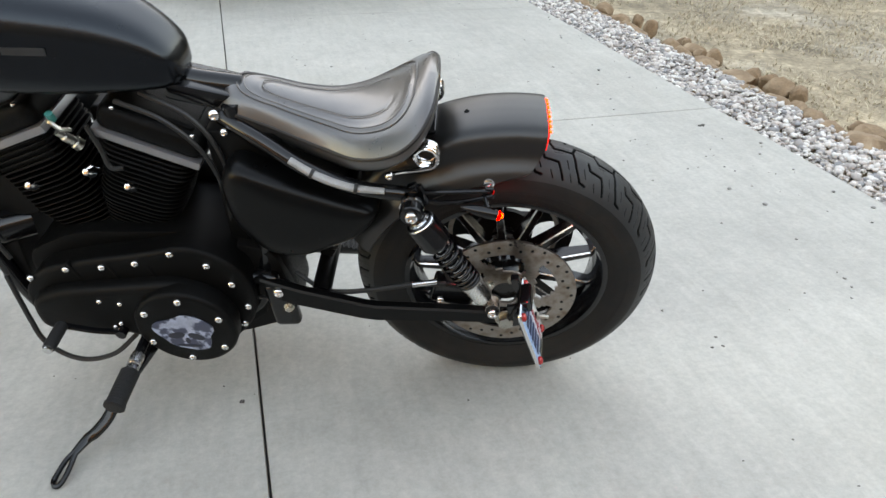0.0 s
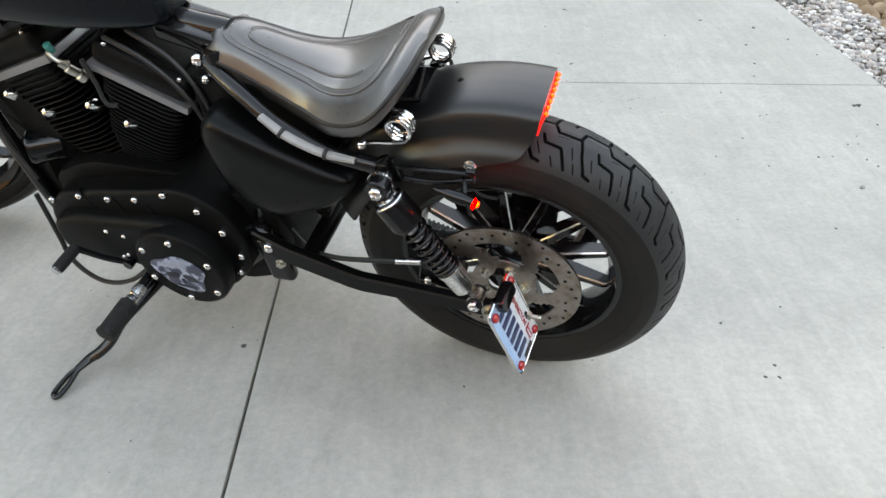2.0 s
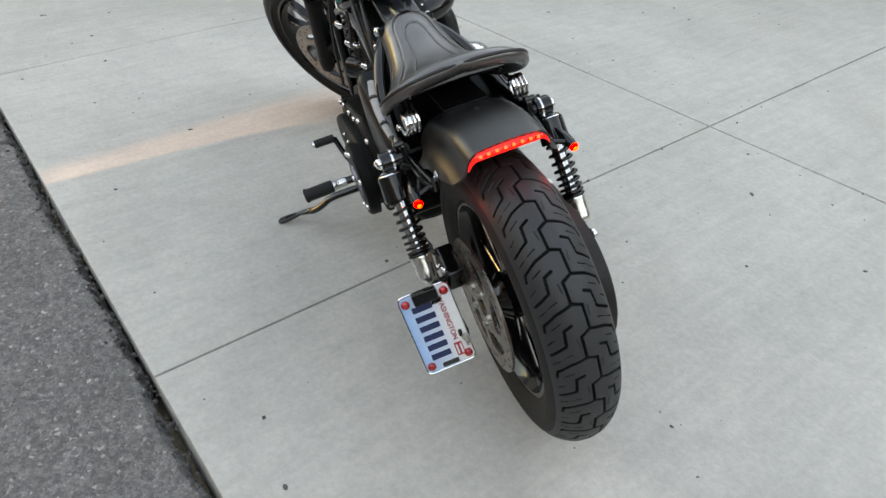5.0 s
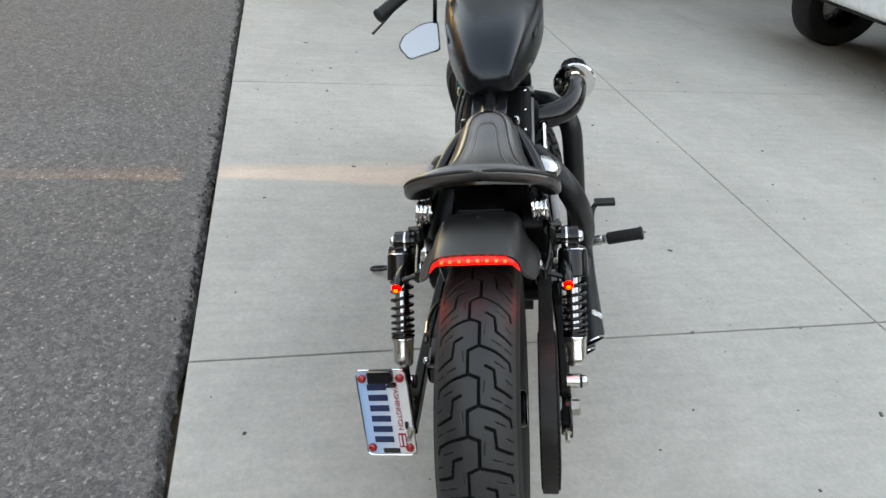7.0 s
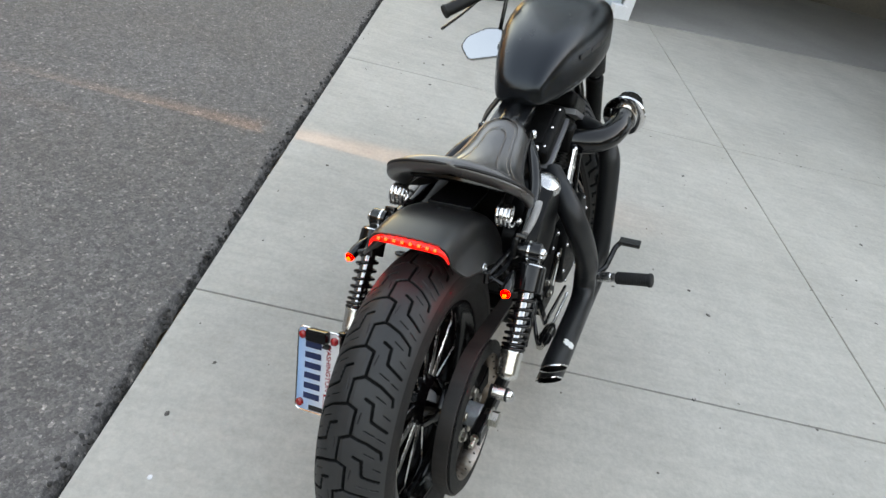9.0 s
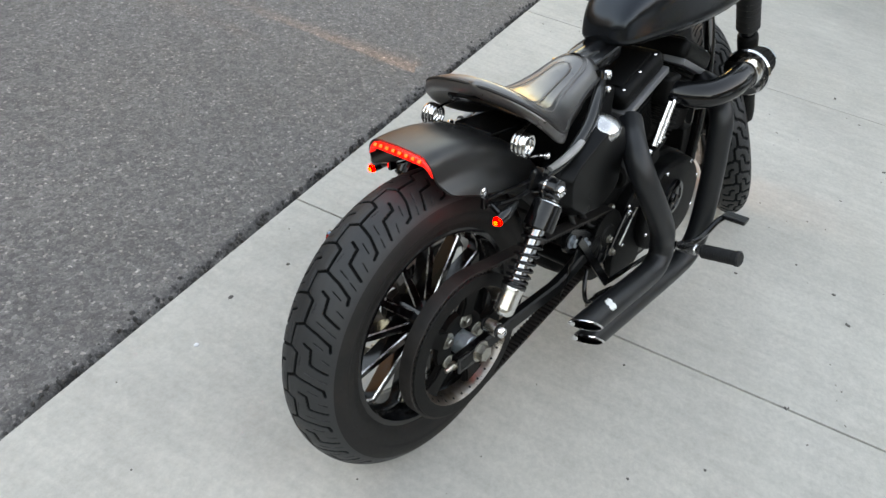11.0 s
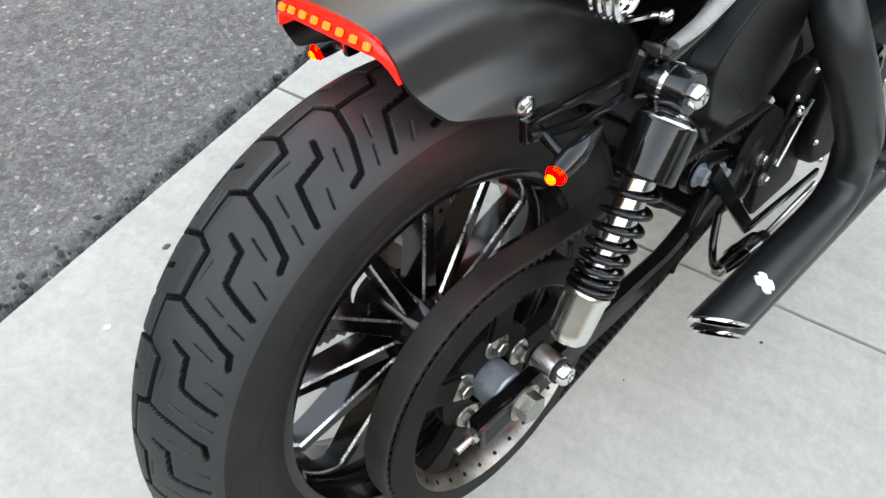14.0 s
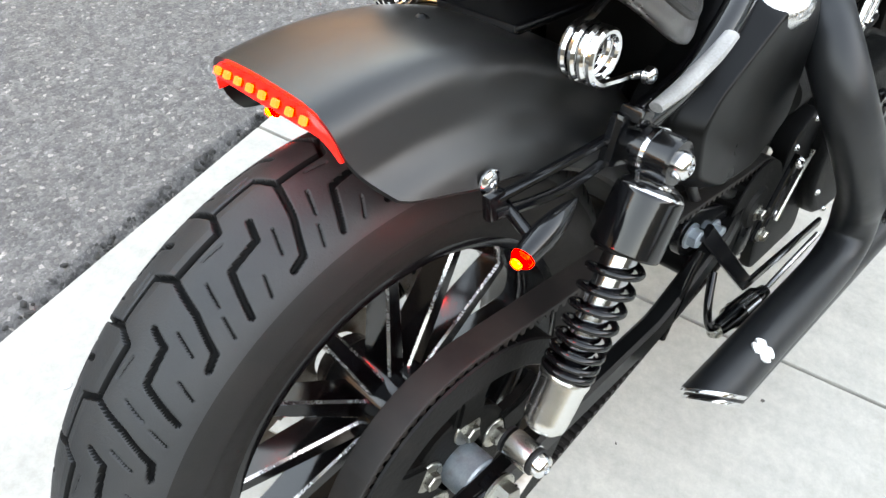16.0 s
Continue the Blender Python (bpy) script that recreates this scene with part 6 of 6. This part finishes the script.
def ragged(u):
    return 0.012 * noise.noise(V(u * 9, 3.1, 0)) + 0.008 * noise.noise(V(u * 31, 7.7, 0)) + 0.02 * noise.noise(V(u * 1.7, 1, 0))


bm = bmesh.new()
us = [-60, -20, -8] + [-4 + 0.02 * i for i in range(551)] + [12, 30, 80]
a = [bm.verts.new((u, road_edge + 0.03 + ragged(u), -0.010 - 0.004 * noise.noise(V(u * 14, 0, 2)))) for u in us]
lo = [bm.verts.new((u, road_edge + 0.005 + ragged(u), -0.045)) for u in us]
b = [bm.verts.new((u, 8.0, 0.0)) for u in us]
c = [bm.verts.new((u, 60.0, 0.0)) for u in us]
ring_faces(bm, [lo, a, b, c], close_u=False)
road = new("road", finish(bm, "road", ASPHALT, 80))
road.matrix_basis = GM
tagged(road, "grey worn asphalt road with a crumbled edge", "road", kind="structure")
bm = bmesh.new()
for i in range(900):
    u = random.uniform(-3, 7)
    v = road_edge + abs(random.gauss(0, 0.018)) + 0.004
    r = random.uniform(0.003, 0.010)
    mtx = Matrix.Translation((u, v, -0.012 + r * 0.2)) @ Euler((random.random() * 6, random.random() * 6, random.random() * 6)).to_matrix().to_4x4() @ Matrix.Diagonal((r, r * random.uniform(0.6, 1), r * 0.6, 1))
    bmesh.ops.create_icosphere(bm, subdivisions=1, radius=1, matrix=mtx)
CRUMB = mat("asphalt_crumbs", (0.055, 0.052, 0.05), 0.9, vary=0.5, scale=60)
crumbs = new("asphalt_crumbs", finish(bm, "asphalt_crumbs", CRUMB, 20))
crumbs.matrix_basis = GM
tagged(crumbs, "dark asphalt crumbs along the road's broken edge", "rubble", kind="stuff")

# joint bed and slabs
bm = bmesh.new()
block(bm, (3.15, -6.5, -0.060), (9.6, 14.4, 0.08))
bed = new("pavement_bed", finish(bm, "pavement_bed", JOINT))
bed.matrix_basis = GM
tagged(bed, "dark dirt in the joints between slabs", "pavement", kind="structure")
pavement = thing("pavement", "pale broomed concrete driveway slabs with dark joints", "driveway", GM, kind="structure")
UJ = [(-1.65, 0.0), (0.572, -0.020), (2.765, -0.055), (5.25, -0.04), (7.7, 0.0)]  # joints across the yard: place at v = 0, and slant
VJ = [0.712, -1.515, -3.80, -6.1, -8.4, -10.7, -13.0]


def slab_mesh(corners, gap, low, edge):
    """A cast slab between four corners in plan, with a worn rounded edge."""
    bm = bmesh.new()
    cx, cy = sum(p[0] for p in corners) / 4, sum(p[1] for p in corners) / 4
    rings = []
    for inset, z in ((gap, low), (gap, -edge), (gap + 0.3 * edge, -0.3 * edge), (gap + edge, 0.0)):
        rings.append([bm.verts.new((x - math.copysign(inset, x - cx), y - math.copysign(inset, y - cy), z)) for x, y in corners])
    ring_faces(bm, rings)
    return bm


for (a0, k0), (a1, k1) in zip(UJ, UJ[1:]):
    for v1, v0 in zip(VJ, VJ[1:]):
        quad = [(a0 + k0 * v0, v0), (a1 + k1 * v0, v0), (a1 + k1 * v1, v1), (a0 + k0 * v1, v1)]
        part("slab", slab_mesh(quad, 0.0027, -0.12, 0.005), CONCRETE, pavement)


def plate_floor(bm, pts, z0, z1):
    """A slab from an outline in plan."""
    f = bm.faces.new([bm.verts.new((x, y, z0)) for x, y in pts])
    g = bmesh.ops.extrude_face_region(bm, geom=[f])
    bmesh.ops.translate(bm, verts=[v for v in g["geom"] if isinstance(v, bmesh.types.BMVert)], vec=(0, 0, z1 - z0))


apron_m = speckled("old_concrete", (0.34, 0.33, 0.315), 0.88, 1.1, 60, 0.8, 0.25, (0.28, 0.27, 0.26))
bm = bmesh.new()
plate_floor(bm, [(5.50, -0.9), (5.50, -1.30), (6.45, -4.80), (7.4, -8.4), (10.2, -8.6), (10.2, 0.5), (5.68, 0.5)], -0.12, 0.006)
apron = new("apron", finish(bm, "apron", apron_m))
apron.matrix_basis = GM
tagged(apron, "darker old concrete apron before the garage", "pavement", kind="structure")

# specks, leaf bits and stains on the slabs
SPECK = mat("dark_grit", (0.09, 0.082, 0.075), 0.9, vary=0.5, scale=50)
bm = bmesh.new()
rnd = random.Random(7)
for i in range(560):
    u, v = rnd.uniform(-1.6, 3.5), rnd.uniform(-4.5, 0.68)
    r = rnd.choice((0.0015, 0.002, 0.002, 0.003, 0.003, 0.004, 0.006)) * rnd.uniform(0.7, 1.2)
    mtx = Matrix.Translation((u, v, 0.001)) @ pose(0, 0, 0, 0, 0, rnd.random() * 360) @ Matrix.Diagonal((r * rnd.uniform(0.8, 2.0), r, r * 0.35, 1))
    bmesh.ops.create_icosphere(bm, subdivisions=1, radius=1, matrix=mtx)
grit = new("grit", finish(bm, "grit", SPECK, 20))
grit.matrix_basis = GM
tagged(grit, "dark grit and leaf crumbs scattered on the concrete", "debris", kind="stuff")
SPOTS = [(0.111, 0.617, 0.009), (1.235, 0.939, 0.012), (0.803, -0.59, 0.012), (3.212, 1.33, 0.018), (1.754, -1.26, 0.010), (-0.465, -0.219, 0.007), (-0.987, -1.683, 0.022), (-0.601, -2.241, 0.014)]
for x, y, r in SPOTS:
    r *= 0.6
    bm = bmesh.new()
    for k in range(4):
        mtx = Matrix.Translation((rnd.gauss(0, r * 0.5), rnd.gauss(0, r * 0.5), 0.0015)) @ pose(0, 0, 0, 0, 0, rnd.random() * 360) @ Matrix.Diagonal((r * 0.8, r * 0.35, r * 0.2, 1))
        bmesh.ops.create_icosphere(bm, subdivisions=1, radius=1, matrix=mtx)
    ob = new("leaf_crumb", finish(bm, "leaf_crumb", SPECK, 20))
    ob.matrix_basis = pose(x, y, 0)
    tagged(ob, "small dark crushed leaf on the concrete", "leaf", "leaf crumbs")
bm = bmesh.new()
bmesh.ops.create_icosphere(bm, subdivisions=2, radius=1, matrix=Matrix.Diagonal((0.007, 0.0055, 0.0025, 1)))
ob = new("pebble", finish(bm, "pebble", WHITEP))
ob.matrix_basis = pose(-0.236, 0.516, 0.001)
tagged(ob, "small white pebble on the concrete", "pebble")

# loose stones that strayed from the gravel on to the slab
STRAY = mat("stray_stone", (0.30, 0.285, 0.27), 0.85, vary=0.4, scale=25)
for k in range(26):
    u, v = -1.62 + abs(rnd.gauss(0, 0.28)), rnd.uniform(-4.2, 0.3)
    r = rnd.uniform(0.004, 0.011)
    bm = bmesh.new()
    bmesh.ops.create_icosphere(bm, subdivisions=2, radius=1)
    for q in bm.verts:
        d = q.co.normalized()
        f_ = 1 + 0.25 * noise.noise(d * 1.6 + V(k * 5.1, 0, 0))
        q.co = V(d.x * r * f_, d.y * r * 0.8 * f_, d.z * r * 0.55 * f_)
    ob = new("loose_stone", finish(bm, "loose_stone", STRAY, 30))
    ob.matrix_basis = GM @ pose(u, v, r * 0.40, 0, 0, rnd.random() * 360)
    tagged(ob, "small grey stone lying loose on the concrete", "stone", "loose stones")

# gravel strip and border rocks behind the yard
def stone_material(name, a, b, c):
    m = mat(name, a, 0.85, vary=0.2, scale=30, bump=0.4, bscale=120)
    nt = m.node_tree
    N, L = nt.nodes, nt.links
    src = N["Principled BSDF"].inputs["Base Color"].links[0].from_socket
    gi = N.new("ShaderNodeNewGeometry")
    r = N.new("ShaderNodeValToRGB")
    r.color_ramp.elements[0].color, r.color_ramp.elements[1].color = (*a, 1), (*b, 1)
    e = r.color_ramp.elements.new(0.5)
    e.color = (*c, 1)
    L.new(gi.outputs["Random Per Island"], r.inputs["Fac"])
    mx = N.new("ShaderNodeMix")
    mx.data_type = "RGBA"
    mx.inputs[0].default_value = 0.85
    L.new(src, mx.inputs[6])
    L.new(r.outputs["Color"], mx.inputs[7])
    L.new(mx.outputs[2], N["Principled BSDF"].inputs["Base Color"])
    return m


GRAVEL = stone_material("river_gravel", (0.28, 0.28, 0.285), (0.86, 0.83, 0.79), (0.58, 0.50, 0.45))
ico = bmesh.new()
bmesh.ops.create_icosphere(ico, subdivisions=1, radius=1)
iv = np.array([v.co[:] for v in ico.verts])
ifc = np.array([[v.index for v in f.verts] for f in ico.faces])
ico.free()
NG = 13000
rg = np.random.RandomState(3)
P = np.stack([rg.uniform(-2.06, -1.655, NG), rg.uniform(-8.0, 0.5, NG), rg.uniform(-0.034, -0.006, NG)], -1)
S = rg.choice([0.009, 0.012, 0.015, 0.019, 0.025], (NG, 1), p=[0.3, 0.3, 0.2, 0.14, 0.06]) * np.stack([np.ones(NG), rg.uniform(0.6, 1, NG), rg.uniform(0.45, 0.8, NG)], -1)
yaw = rg.uniform(0, 6.28, NG)
jit = 1 + rg.uniform(-0.18, 0.18, (NG, len(iv), 1))
loc = iv[None] * jit * S[:, None]
cx_, sx_ = np.cos(yaw)[:, None], np.sin(yaw)[:, None]
xy = np.stack([loc[..., 0] * cx_ - loc[..., 1] * sx_, loc[..., 0] * sx_ + loc[..., 1] * cx_, loc[..., 2]], -1) + P[:, None]
fc = (ifc[None] + (np.arange(NG) * len(iv))[:, None, None]).reshape(-1, 3)
me = bpy.data.meshes.new("gravel")
me.from_pydata(xy.reshape(-1, 3).tolist(), [], fc.tolist())
me.polygons.foreach_set("use_smooth", [True] * len(fc))
me.materials.append(GRAVEL)
gravel = new("gravel", me)
gravel.matrix_basis = GM
tagged(gravel, "grey and white river gravel strip beside the concrete", "gravel", kind="stuff")
ROCK = mat("brown_field_stone", (0.27, 0.175, 0.105), 0.9, vary=0.35, scale=7, bump=0.6, bscale=60, tint=(0.46, 0.34, 0.23), tscale=6, tcut=(0.45, 0.7))
k = 0
for row in range(2):
    v = 0.4 - 0.1 * row
    while v > -7.5:
        L_ = rnd.uniform(0.13, 0.28) * (1 if row == 0 else 0.6)
        if rnd.random() < (0.02 if row == 0 else 0.45):
            v -= L_
            continue
        bm = bmesh.new()
        bmesh.ops.create_icosphere(bm, subdivisions=3, radius=1)
        cuts = [(V(rnd.gauss(0, 1), rnd.gauss(0, 1), rnd.gauss(0.3, 1)).normalized(), rnd.uniform(0.62, 0.9)) for _ in range(9)]
        tall = rnd.uniform(0.045, 0.075)
        for q in bm.verts:
            d = q.co.normalized()
            r_ = 1 + 0.14 * noise.noise(d * 1.7 + V(k * 7.3, 0, 0))
            for n_, h_ in cuts:
                c_ = d.dot(n_)
                if c_ * r_ > h_:
                    r_ = h_ / c_
            r_ += 0.05 * noise.noise(d * 6 + V(0, k * 3.1, 0))
            q.co = V(d.x * L_ * 0.50 * r_, d.y * L_ * 0.58 * r_, d.z * tall * r_)
        ob = new("border_rock", finish(bm, "border_rock", ROCK, 28))
        ob.matrix_basis = GM @ pose(-2.10 - 0.17 * row + rnd.uniform(-0.05, 0.05), v - L_ / 2, -0.055, rnd.uniform(-8, 8), rnd.uniform(-8, 8), rnd.uniform(-35, 35))
        tagged(ob, "rough brown field stone edging the gravel", "rock", "border rocks")
        v -= L_ * rnd.uniform(0.80, 1.0)
        k += 1
# dry grass
NB = 60000
rg = np.random.RandomState(5)
base = np.stack([rg.uniform(-5.6, -2.22, NB), rg.uniform(-9, 0.8, NB), np.full(NB, -0.128)], -1)
keep = np.sin(base[:, 0] * 5.1 + 1.7 * np.sin(base[:, 1] * 2.3)) + np.sin(base[:, 1] * 4.3 + 1.1 * base[:, 0]) + rg.normal(0, 0.8, NB) > -0.4
base = base[keep]
NB = len(base)
h = rg.uniform(0.008, 0.035, NB)
an = rg.uniform(0, 6.28, NB)
wd = rg.uniform(0.0015, 0.0045, NB)
lean_ = rg.uniform(1.0, 3.5, NB)
side = np.stack([np.cos(an), np.sin(an), np.zeros(NB)], -1) * wd[:, None]
ld = np.stack([-np.sin(an), np.cos(an), np.zeros(NB)], -1)
tip = base + ld * (h * lean_)[:, None] + np.array([0, 0, 1]) * h[:, None]
midp = base + ld * (h * lean_ * 0.3)[:, None] + np.array([0, 0, 1]) * (h * 0.7)[:, None]
co = np.stack([base - side, base + side, midp + side * 0.8, midp - side * 0.8, tip], 1).reshape(-1, 3)
o5 = np.arange(NB)[:, None] * 5
fcs = np.concatenate([o5 + np.array([[0, 1, 2]]), o5 + np.array([[0, 2, 3]]), o5 + np.array([[3, 2, 4]])], 1).reshape(-1, 3)
me = bpy.data.meshes.new("dry_grass")
me.from_pydata(co.tolist(), [], fcs.tolist())
me.materials.append(stone_material("dry_grass", (0.50, 0.41, 0.28), (0.70, 0.60, 0.44), (0.40, 0.32, 0.23)))
grass = new("dry_grass", me)
grass.matrix_basis = GM
tagged(grass, "bleached dry grass on bare earth", "grass", kind="stuff")

# ---- the far side of the yard: pots, car, garage ----
TERRA = mat("terracotta", (0.42, 0.15, 0.06), 0.75, vary=0.2, scale=12, bump=0.2, bscale=150, tint=(0.5, 0.22, 0.11), tcut=(0.5, 0.75))
BLACKP = mat("black_plastic", (0.02, 0.02, 0.022), 0.45, vary=0.15)
SOIL = mat("potting_soil", (0.04, 0.03, 0.022), 0.95, vary=0.4, scale=60, bump=0.6)
LEAF = mat("plant_leaf", (0.07, 0.11, 0.03), 0.5, vary=0.35, scale=20)


def pot(x, y, r, h, material, label):
    ob = thing("plant_pot", label, "pot", pose(x, y, 0), "potted plants by the road")
    bm = bmesh.new()
    lathe(bm, (0, 0, 0), (0, 0, 1), [(0, r * 0.70), (0.004, r * 0.74), (h * 0.78, r * 0.95), (h * 0.79, r * 1.06), (h * 0.98, r * 1.08), (h, r * 1.05), (h, r * 0.96), (h * 0.8, r * 0.90)], 40)
    part("pot_body", bm, material, ob)
    bm = bmesh.new()
    lathe(bm, (0, 0, h * 0.86), (0, 0, 1), [(0, r * 0.93), (0.01, r * 0.93)], 32)
    part("soil", bm, SOIL, ob)
    bm = bmesh.new()
    for i in range(60):
        a, l = rnd.random() * 6.28, rnd.uniform(0.10, 0.26)
        e = rnd.uniform(0.3, 1.3)
        p0 = V(0.5 * r * math.cos(a) * rnd.random(), 0.5 * r * math.sin(a) * rnd.random(), h * 0.87)
        dr = V(math.cos(a) * math.cos(e), math.sin(a) * math.cos(e), math.sin(e))
        sd = V(-math.sin(a), math.cos(a), 0) * 0.014
        q = [p0, p0 + dr * l * 0.5 + sd, p0 + dr * l - V(0, 0, 0.05 * l), p0 + dr * l * 0.5 - sd]
        bm.faces.new([bm.verts.new(w) for w in q])
    part("foliage", bm, LEAF, ob, "small green leaves")
    return ob


pot(4.62, 1.86, 0.20, 0.38, TERRA, "large terracotta flower pot on the concrete")
pot(4.80, 2.22, 0.15, 0.28, TERRA, "smaller terracotta flower pot on the concrete")
pot(4.80, 1.44, 0.16, 0.28, BLACKP, "black plastic plant pot on the concrete")

CARW = mat("white_car_paint", (0.74, 0.75, 0.76), 0.25, vary=0.03, scale=2, coat=0.8)
GLASS = mat("dark_car_glass", (0.02, 0.022, 0.025), 0.05, vary=0.1)
TRIM = mat("black_car_trim", (0.018, 0.018, 0.018), 0.6, vary=0.2)
car = thing("pickup_truck", "white pickup truck with alloy wheels parked on the driveway", "car", GM @ pose(2.30, -4.06, 0, 0, 0, 90))
bm = bmesh.new()
CW = 2.12
plate_xz(bm, rounded([(0.74, 0.50), (0.80, 0.66), (0.79, 1.02), (0.70, 1.14), (-0.55, 1.22), (-1.15, 1.82), (-2.95, 1.86), (-3.25, 1.22), (-5.2, 1.20), (-5.25, 0.60), (-4.20, 0.58), (-4.10, 0.86), (-3.70, 0.98), (-3.30, 0.86), (-3.20, 0.46), (-0.58, 0.44), (-0.48, 0.78), (0.0, 0.92), (0.44, 0.80), (0.50, 0.52)], 0.05, 4), -CW, 0.0)
part("body", bm, CARW, car, "white painted body")
bm = bmesh.new()
block(bm, (0.80, -CW / 2, 0.60), (0.12, CW + 0.02, 0.20), (0, 0, 0), 0.04, 3)
part("bumper", bm, CARW, car, "white front bumper")
bm = bmesh.new()
block(bm, (-2.3, -CW / 2, 0.58), (5.6, CW - 0.62, 0.36), (0, 0, 0), 0.03)
part("underbody", bm, TRIM, car, "black underbody")
bm = bmesh.new()
plate_xz(bm, rounded([(-0.72, 1.28), (-1.22, 1.72), (-2.85, 1.76), (-3.10, 1.28)], 0.05), -0.02, 0.004)
part("side_window", bm, GLASS, car, "dark side window")
bm = bmesh.new()
lathe(bm, (0, 0, 0), (0, 1, 0), [(0, 0.20), (0.01, 0.22), (0.05, 0.225), (0.06, 0.20), (0.03, 0.19), (0.03, 0.0)], 40)
for k in range(6):
    a = radians(60 * k)
    block(bm, (0.11 * math.sin(a), 0.045, 0.11 * math.cos(a)), (0.05, 0.02, 0.20), (0, math.degrees(a), 0), 0.008)
rim_me = finish(bm, "rim", ALU)
bm = bmesh.new()
n = 64
pr = [(-0.10, 0.22), (-0.12, 0.26), (-0.125, 0.32), (-0.115, 0.355), (-0.09, 0.37), (0.0, 0.372), (0.09, 0.37), (0.115, 0.355), (0.125, 0.32), (0.12, 0.26), (0.10, 0.22)]
rings = [[bm.verts.new((r * math.sin(2 * math.pi * i / n), y, r * math.cos(2 * math.pi * i / n))) for y, r in pr] for i in range(n)]
ring_faces(bm, rings + [rings[0]], caps=False)
tyre_me = finish(bm, "car_tyre", RUBBER)
for x in (0.0, -3.70):
    for y, fl in ((-0.135, 0), (-CW + 0.135, 180)):
        w = part("car_wheel", tyre_me, None, car, "black truck tyre on an alloy rim", pose(x, y, 0.370, 0, 0, fl))
        part("rim", rim_me, None, w, "silver alloy rim", pose(0, 0.05, 0))

# unseen second truck, a copy added for its shadow on the slabs
shade_truck = copy_thing(car, GM @ pose(-1.02, -5.15, 0, 0, 0, 90))
tagged(shade_truck, "unseen copy of the pickup truck, added to shade the concrete behind the motorcycle", "car")

wall_m = mat("painted_siding", (0.40, 0.46, 0.52), 0.55, vary=0.08, scale=3, bump=0.05)
INNER = mat("garage_inside", (0.16, 0.145, 0.13), 0.8, vary=0.25, scale=2, bump=0.1)
wall = thing("wall_north", "pale blue-grey garage wall beside its open door", "wall", GM, kind="structure")
bm = bmesh.new()
block(bm, (5.60, -0.28, 1.4), (0.20, 1.86, 2.8), (0, 0, 0), 0.008)
part("wall_panel", bm, wall_m, wall)
for k in range(6):
    bm = bmesh.new()
    block(bm, (5.493, 0.50 - 0.31 * k, 1.42), (0.014, 0.302, 2.7), (0, 0, 0), 0.004, 1)
    part("board", bm, wall_m, wall)
bm = bmesh.new()
block(bm, (5.52, -1.265, 1.4), (0.16, 0.09, 2.8), (0, 0, 0), 0.006)
part("corner_trim", bm, WHITEP, wall, "white painted corner trim")
bm = bmesh.new()
block(bm, (5.45, -1.19, 0.06), (0.09, 0.13, 0.12), (0, 0, 20), 0.012)
part("downpipe_foot", bm, WHITEP, wall, "white downpipe foot")
bm = bmesh.new()
block(bm, (7.85, 0.57, 1.4), (4.3, 0.16, 2.8), (0, 0, 0), 0.01)
block(bm, (10.1, -4.0, 1.4), (0.2, 9.3, 2.8), (0, 0, 0), 0.01)
block(bm, (7.9, -8.7, 1.4), (4.6, 0.2, 2.8), (0, 0, 0), 0.01)
part("inner_wall", bm, INNER, wall, "dull inner garage walls")
# unseen upper storey, added to keep sky light off apron and yard
bm = bmesh.new()
block(bm, (5.60, -4.955, 3.95), (0.20, 7.29, 3.10), (0, 0, 0), 0.008)
block(bm, (5.60, -0.28, 4.16), (0.20, 1.86, 2.68), (0, 0, 0), 0.008)
part("upper_sky_block", bm, wall_m, wall, "unseen upper wall over the garage door, added to block sky light")
# ceiling out of view, added so that the garage inside goes dark
bm = bmesh.new()
block(bm, (7.85, -4.0, 2.9), (4.2, 9.2, 0.2), (0, 0, 0), 0.02)
roof = new("ceiling", finish(bm, "ceiling", INNER))
roof.matrix_basis = GM
tagged(roof, "unseen dull flat garage ceiling, added to darken the inside", "ceiling", kind="structure")

# unseen dark walls, added on the open sides to block low sky light
DARKW = mat("sky_block_dark", (0.075, 0.068, 0.058), 0.85, vary=0.3, scale=2, bump=0.2, bscale=30)
GAP_L, GAP_R, GAP_Z0, GAP_Z1 = 2.28, 2.64, 0.92, 1.07  # made-up slot that cuts the sunlight to a patch
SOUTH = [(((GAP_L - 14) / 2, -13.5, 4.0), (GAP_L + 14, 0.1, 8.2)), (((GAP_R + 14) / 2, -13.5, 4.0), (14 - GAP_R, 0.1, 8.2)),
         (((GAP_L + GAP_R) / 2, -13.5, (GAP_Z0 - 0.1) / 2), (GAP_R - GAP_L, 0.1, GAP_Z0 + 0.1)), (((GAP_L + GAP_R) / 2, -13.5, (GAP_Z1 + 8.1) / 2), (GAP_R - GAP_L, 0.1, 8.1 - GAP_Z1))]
for nm, blocks in (("sky_block_west", [((-14.0, 0, 2.6), (0.3, 40.0, 5.4))]), ("sky_block_south", SOUTH), ("sky_block_east", [((0, 13.0, 4.0), (60.0, 0.3, 8.2))])):
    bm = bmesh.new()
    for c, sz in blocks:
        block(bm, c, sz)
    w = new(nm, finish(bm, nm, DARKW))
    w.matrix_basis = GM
    tagged(w, "unseen dark wall added to block low sky light", "wall", kind="structure")
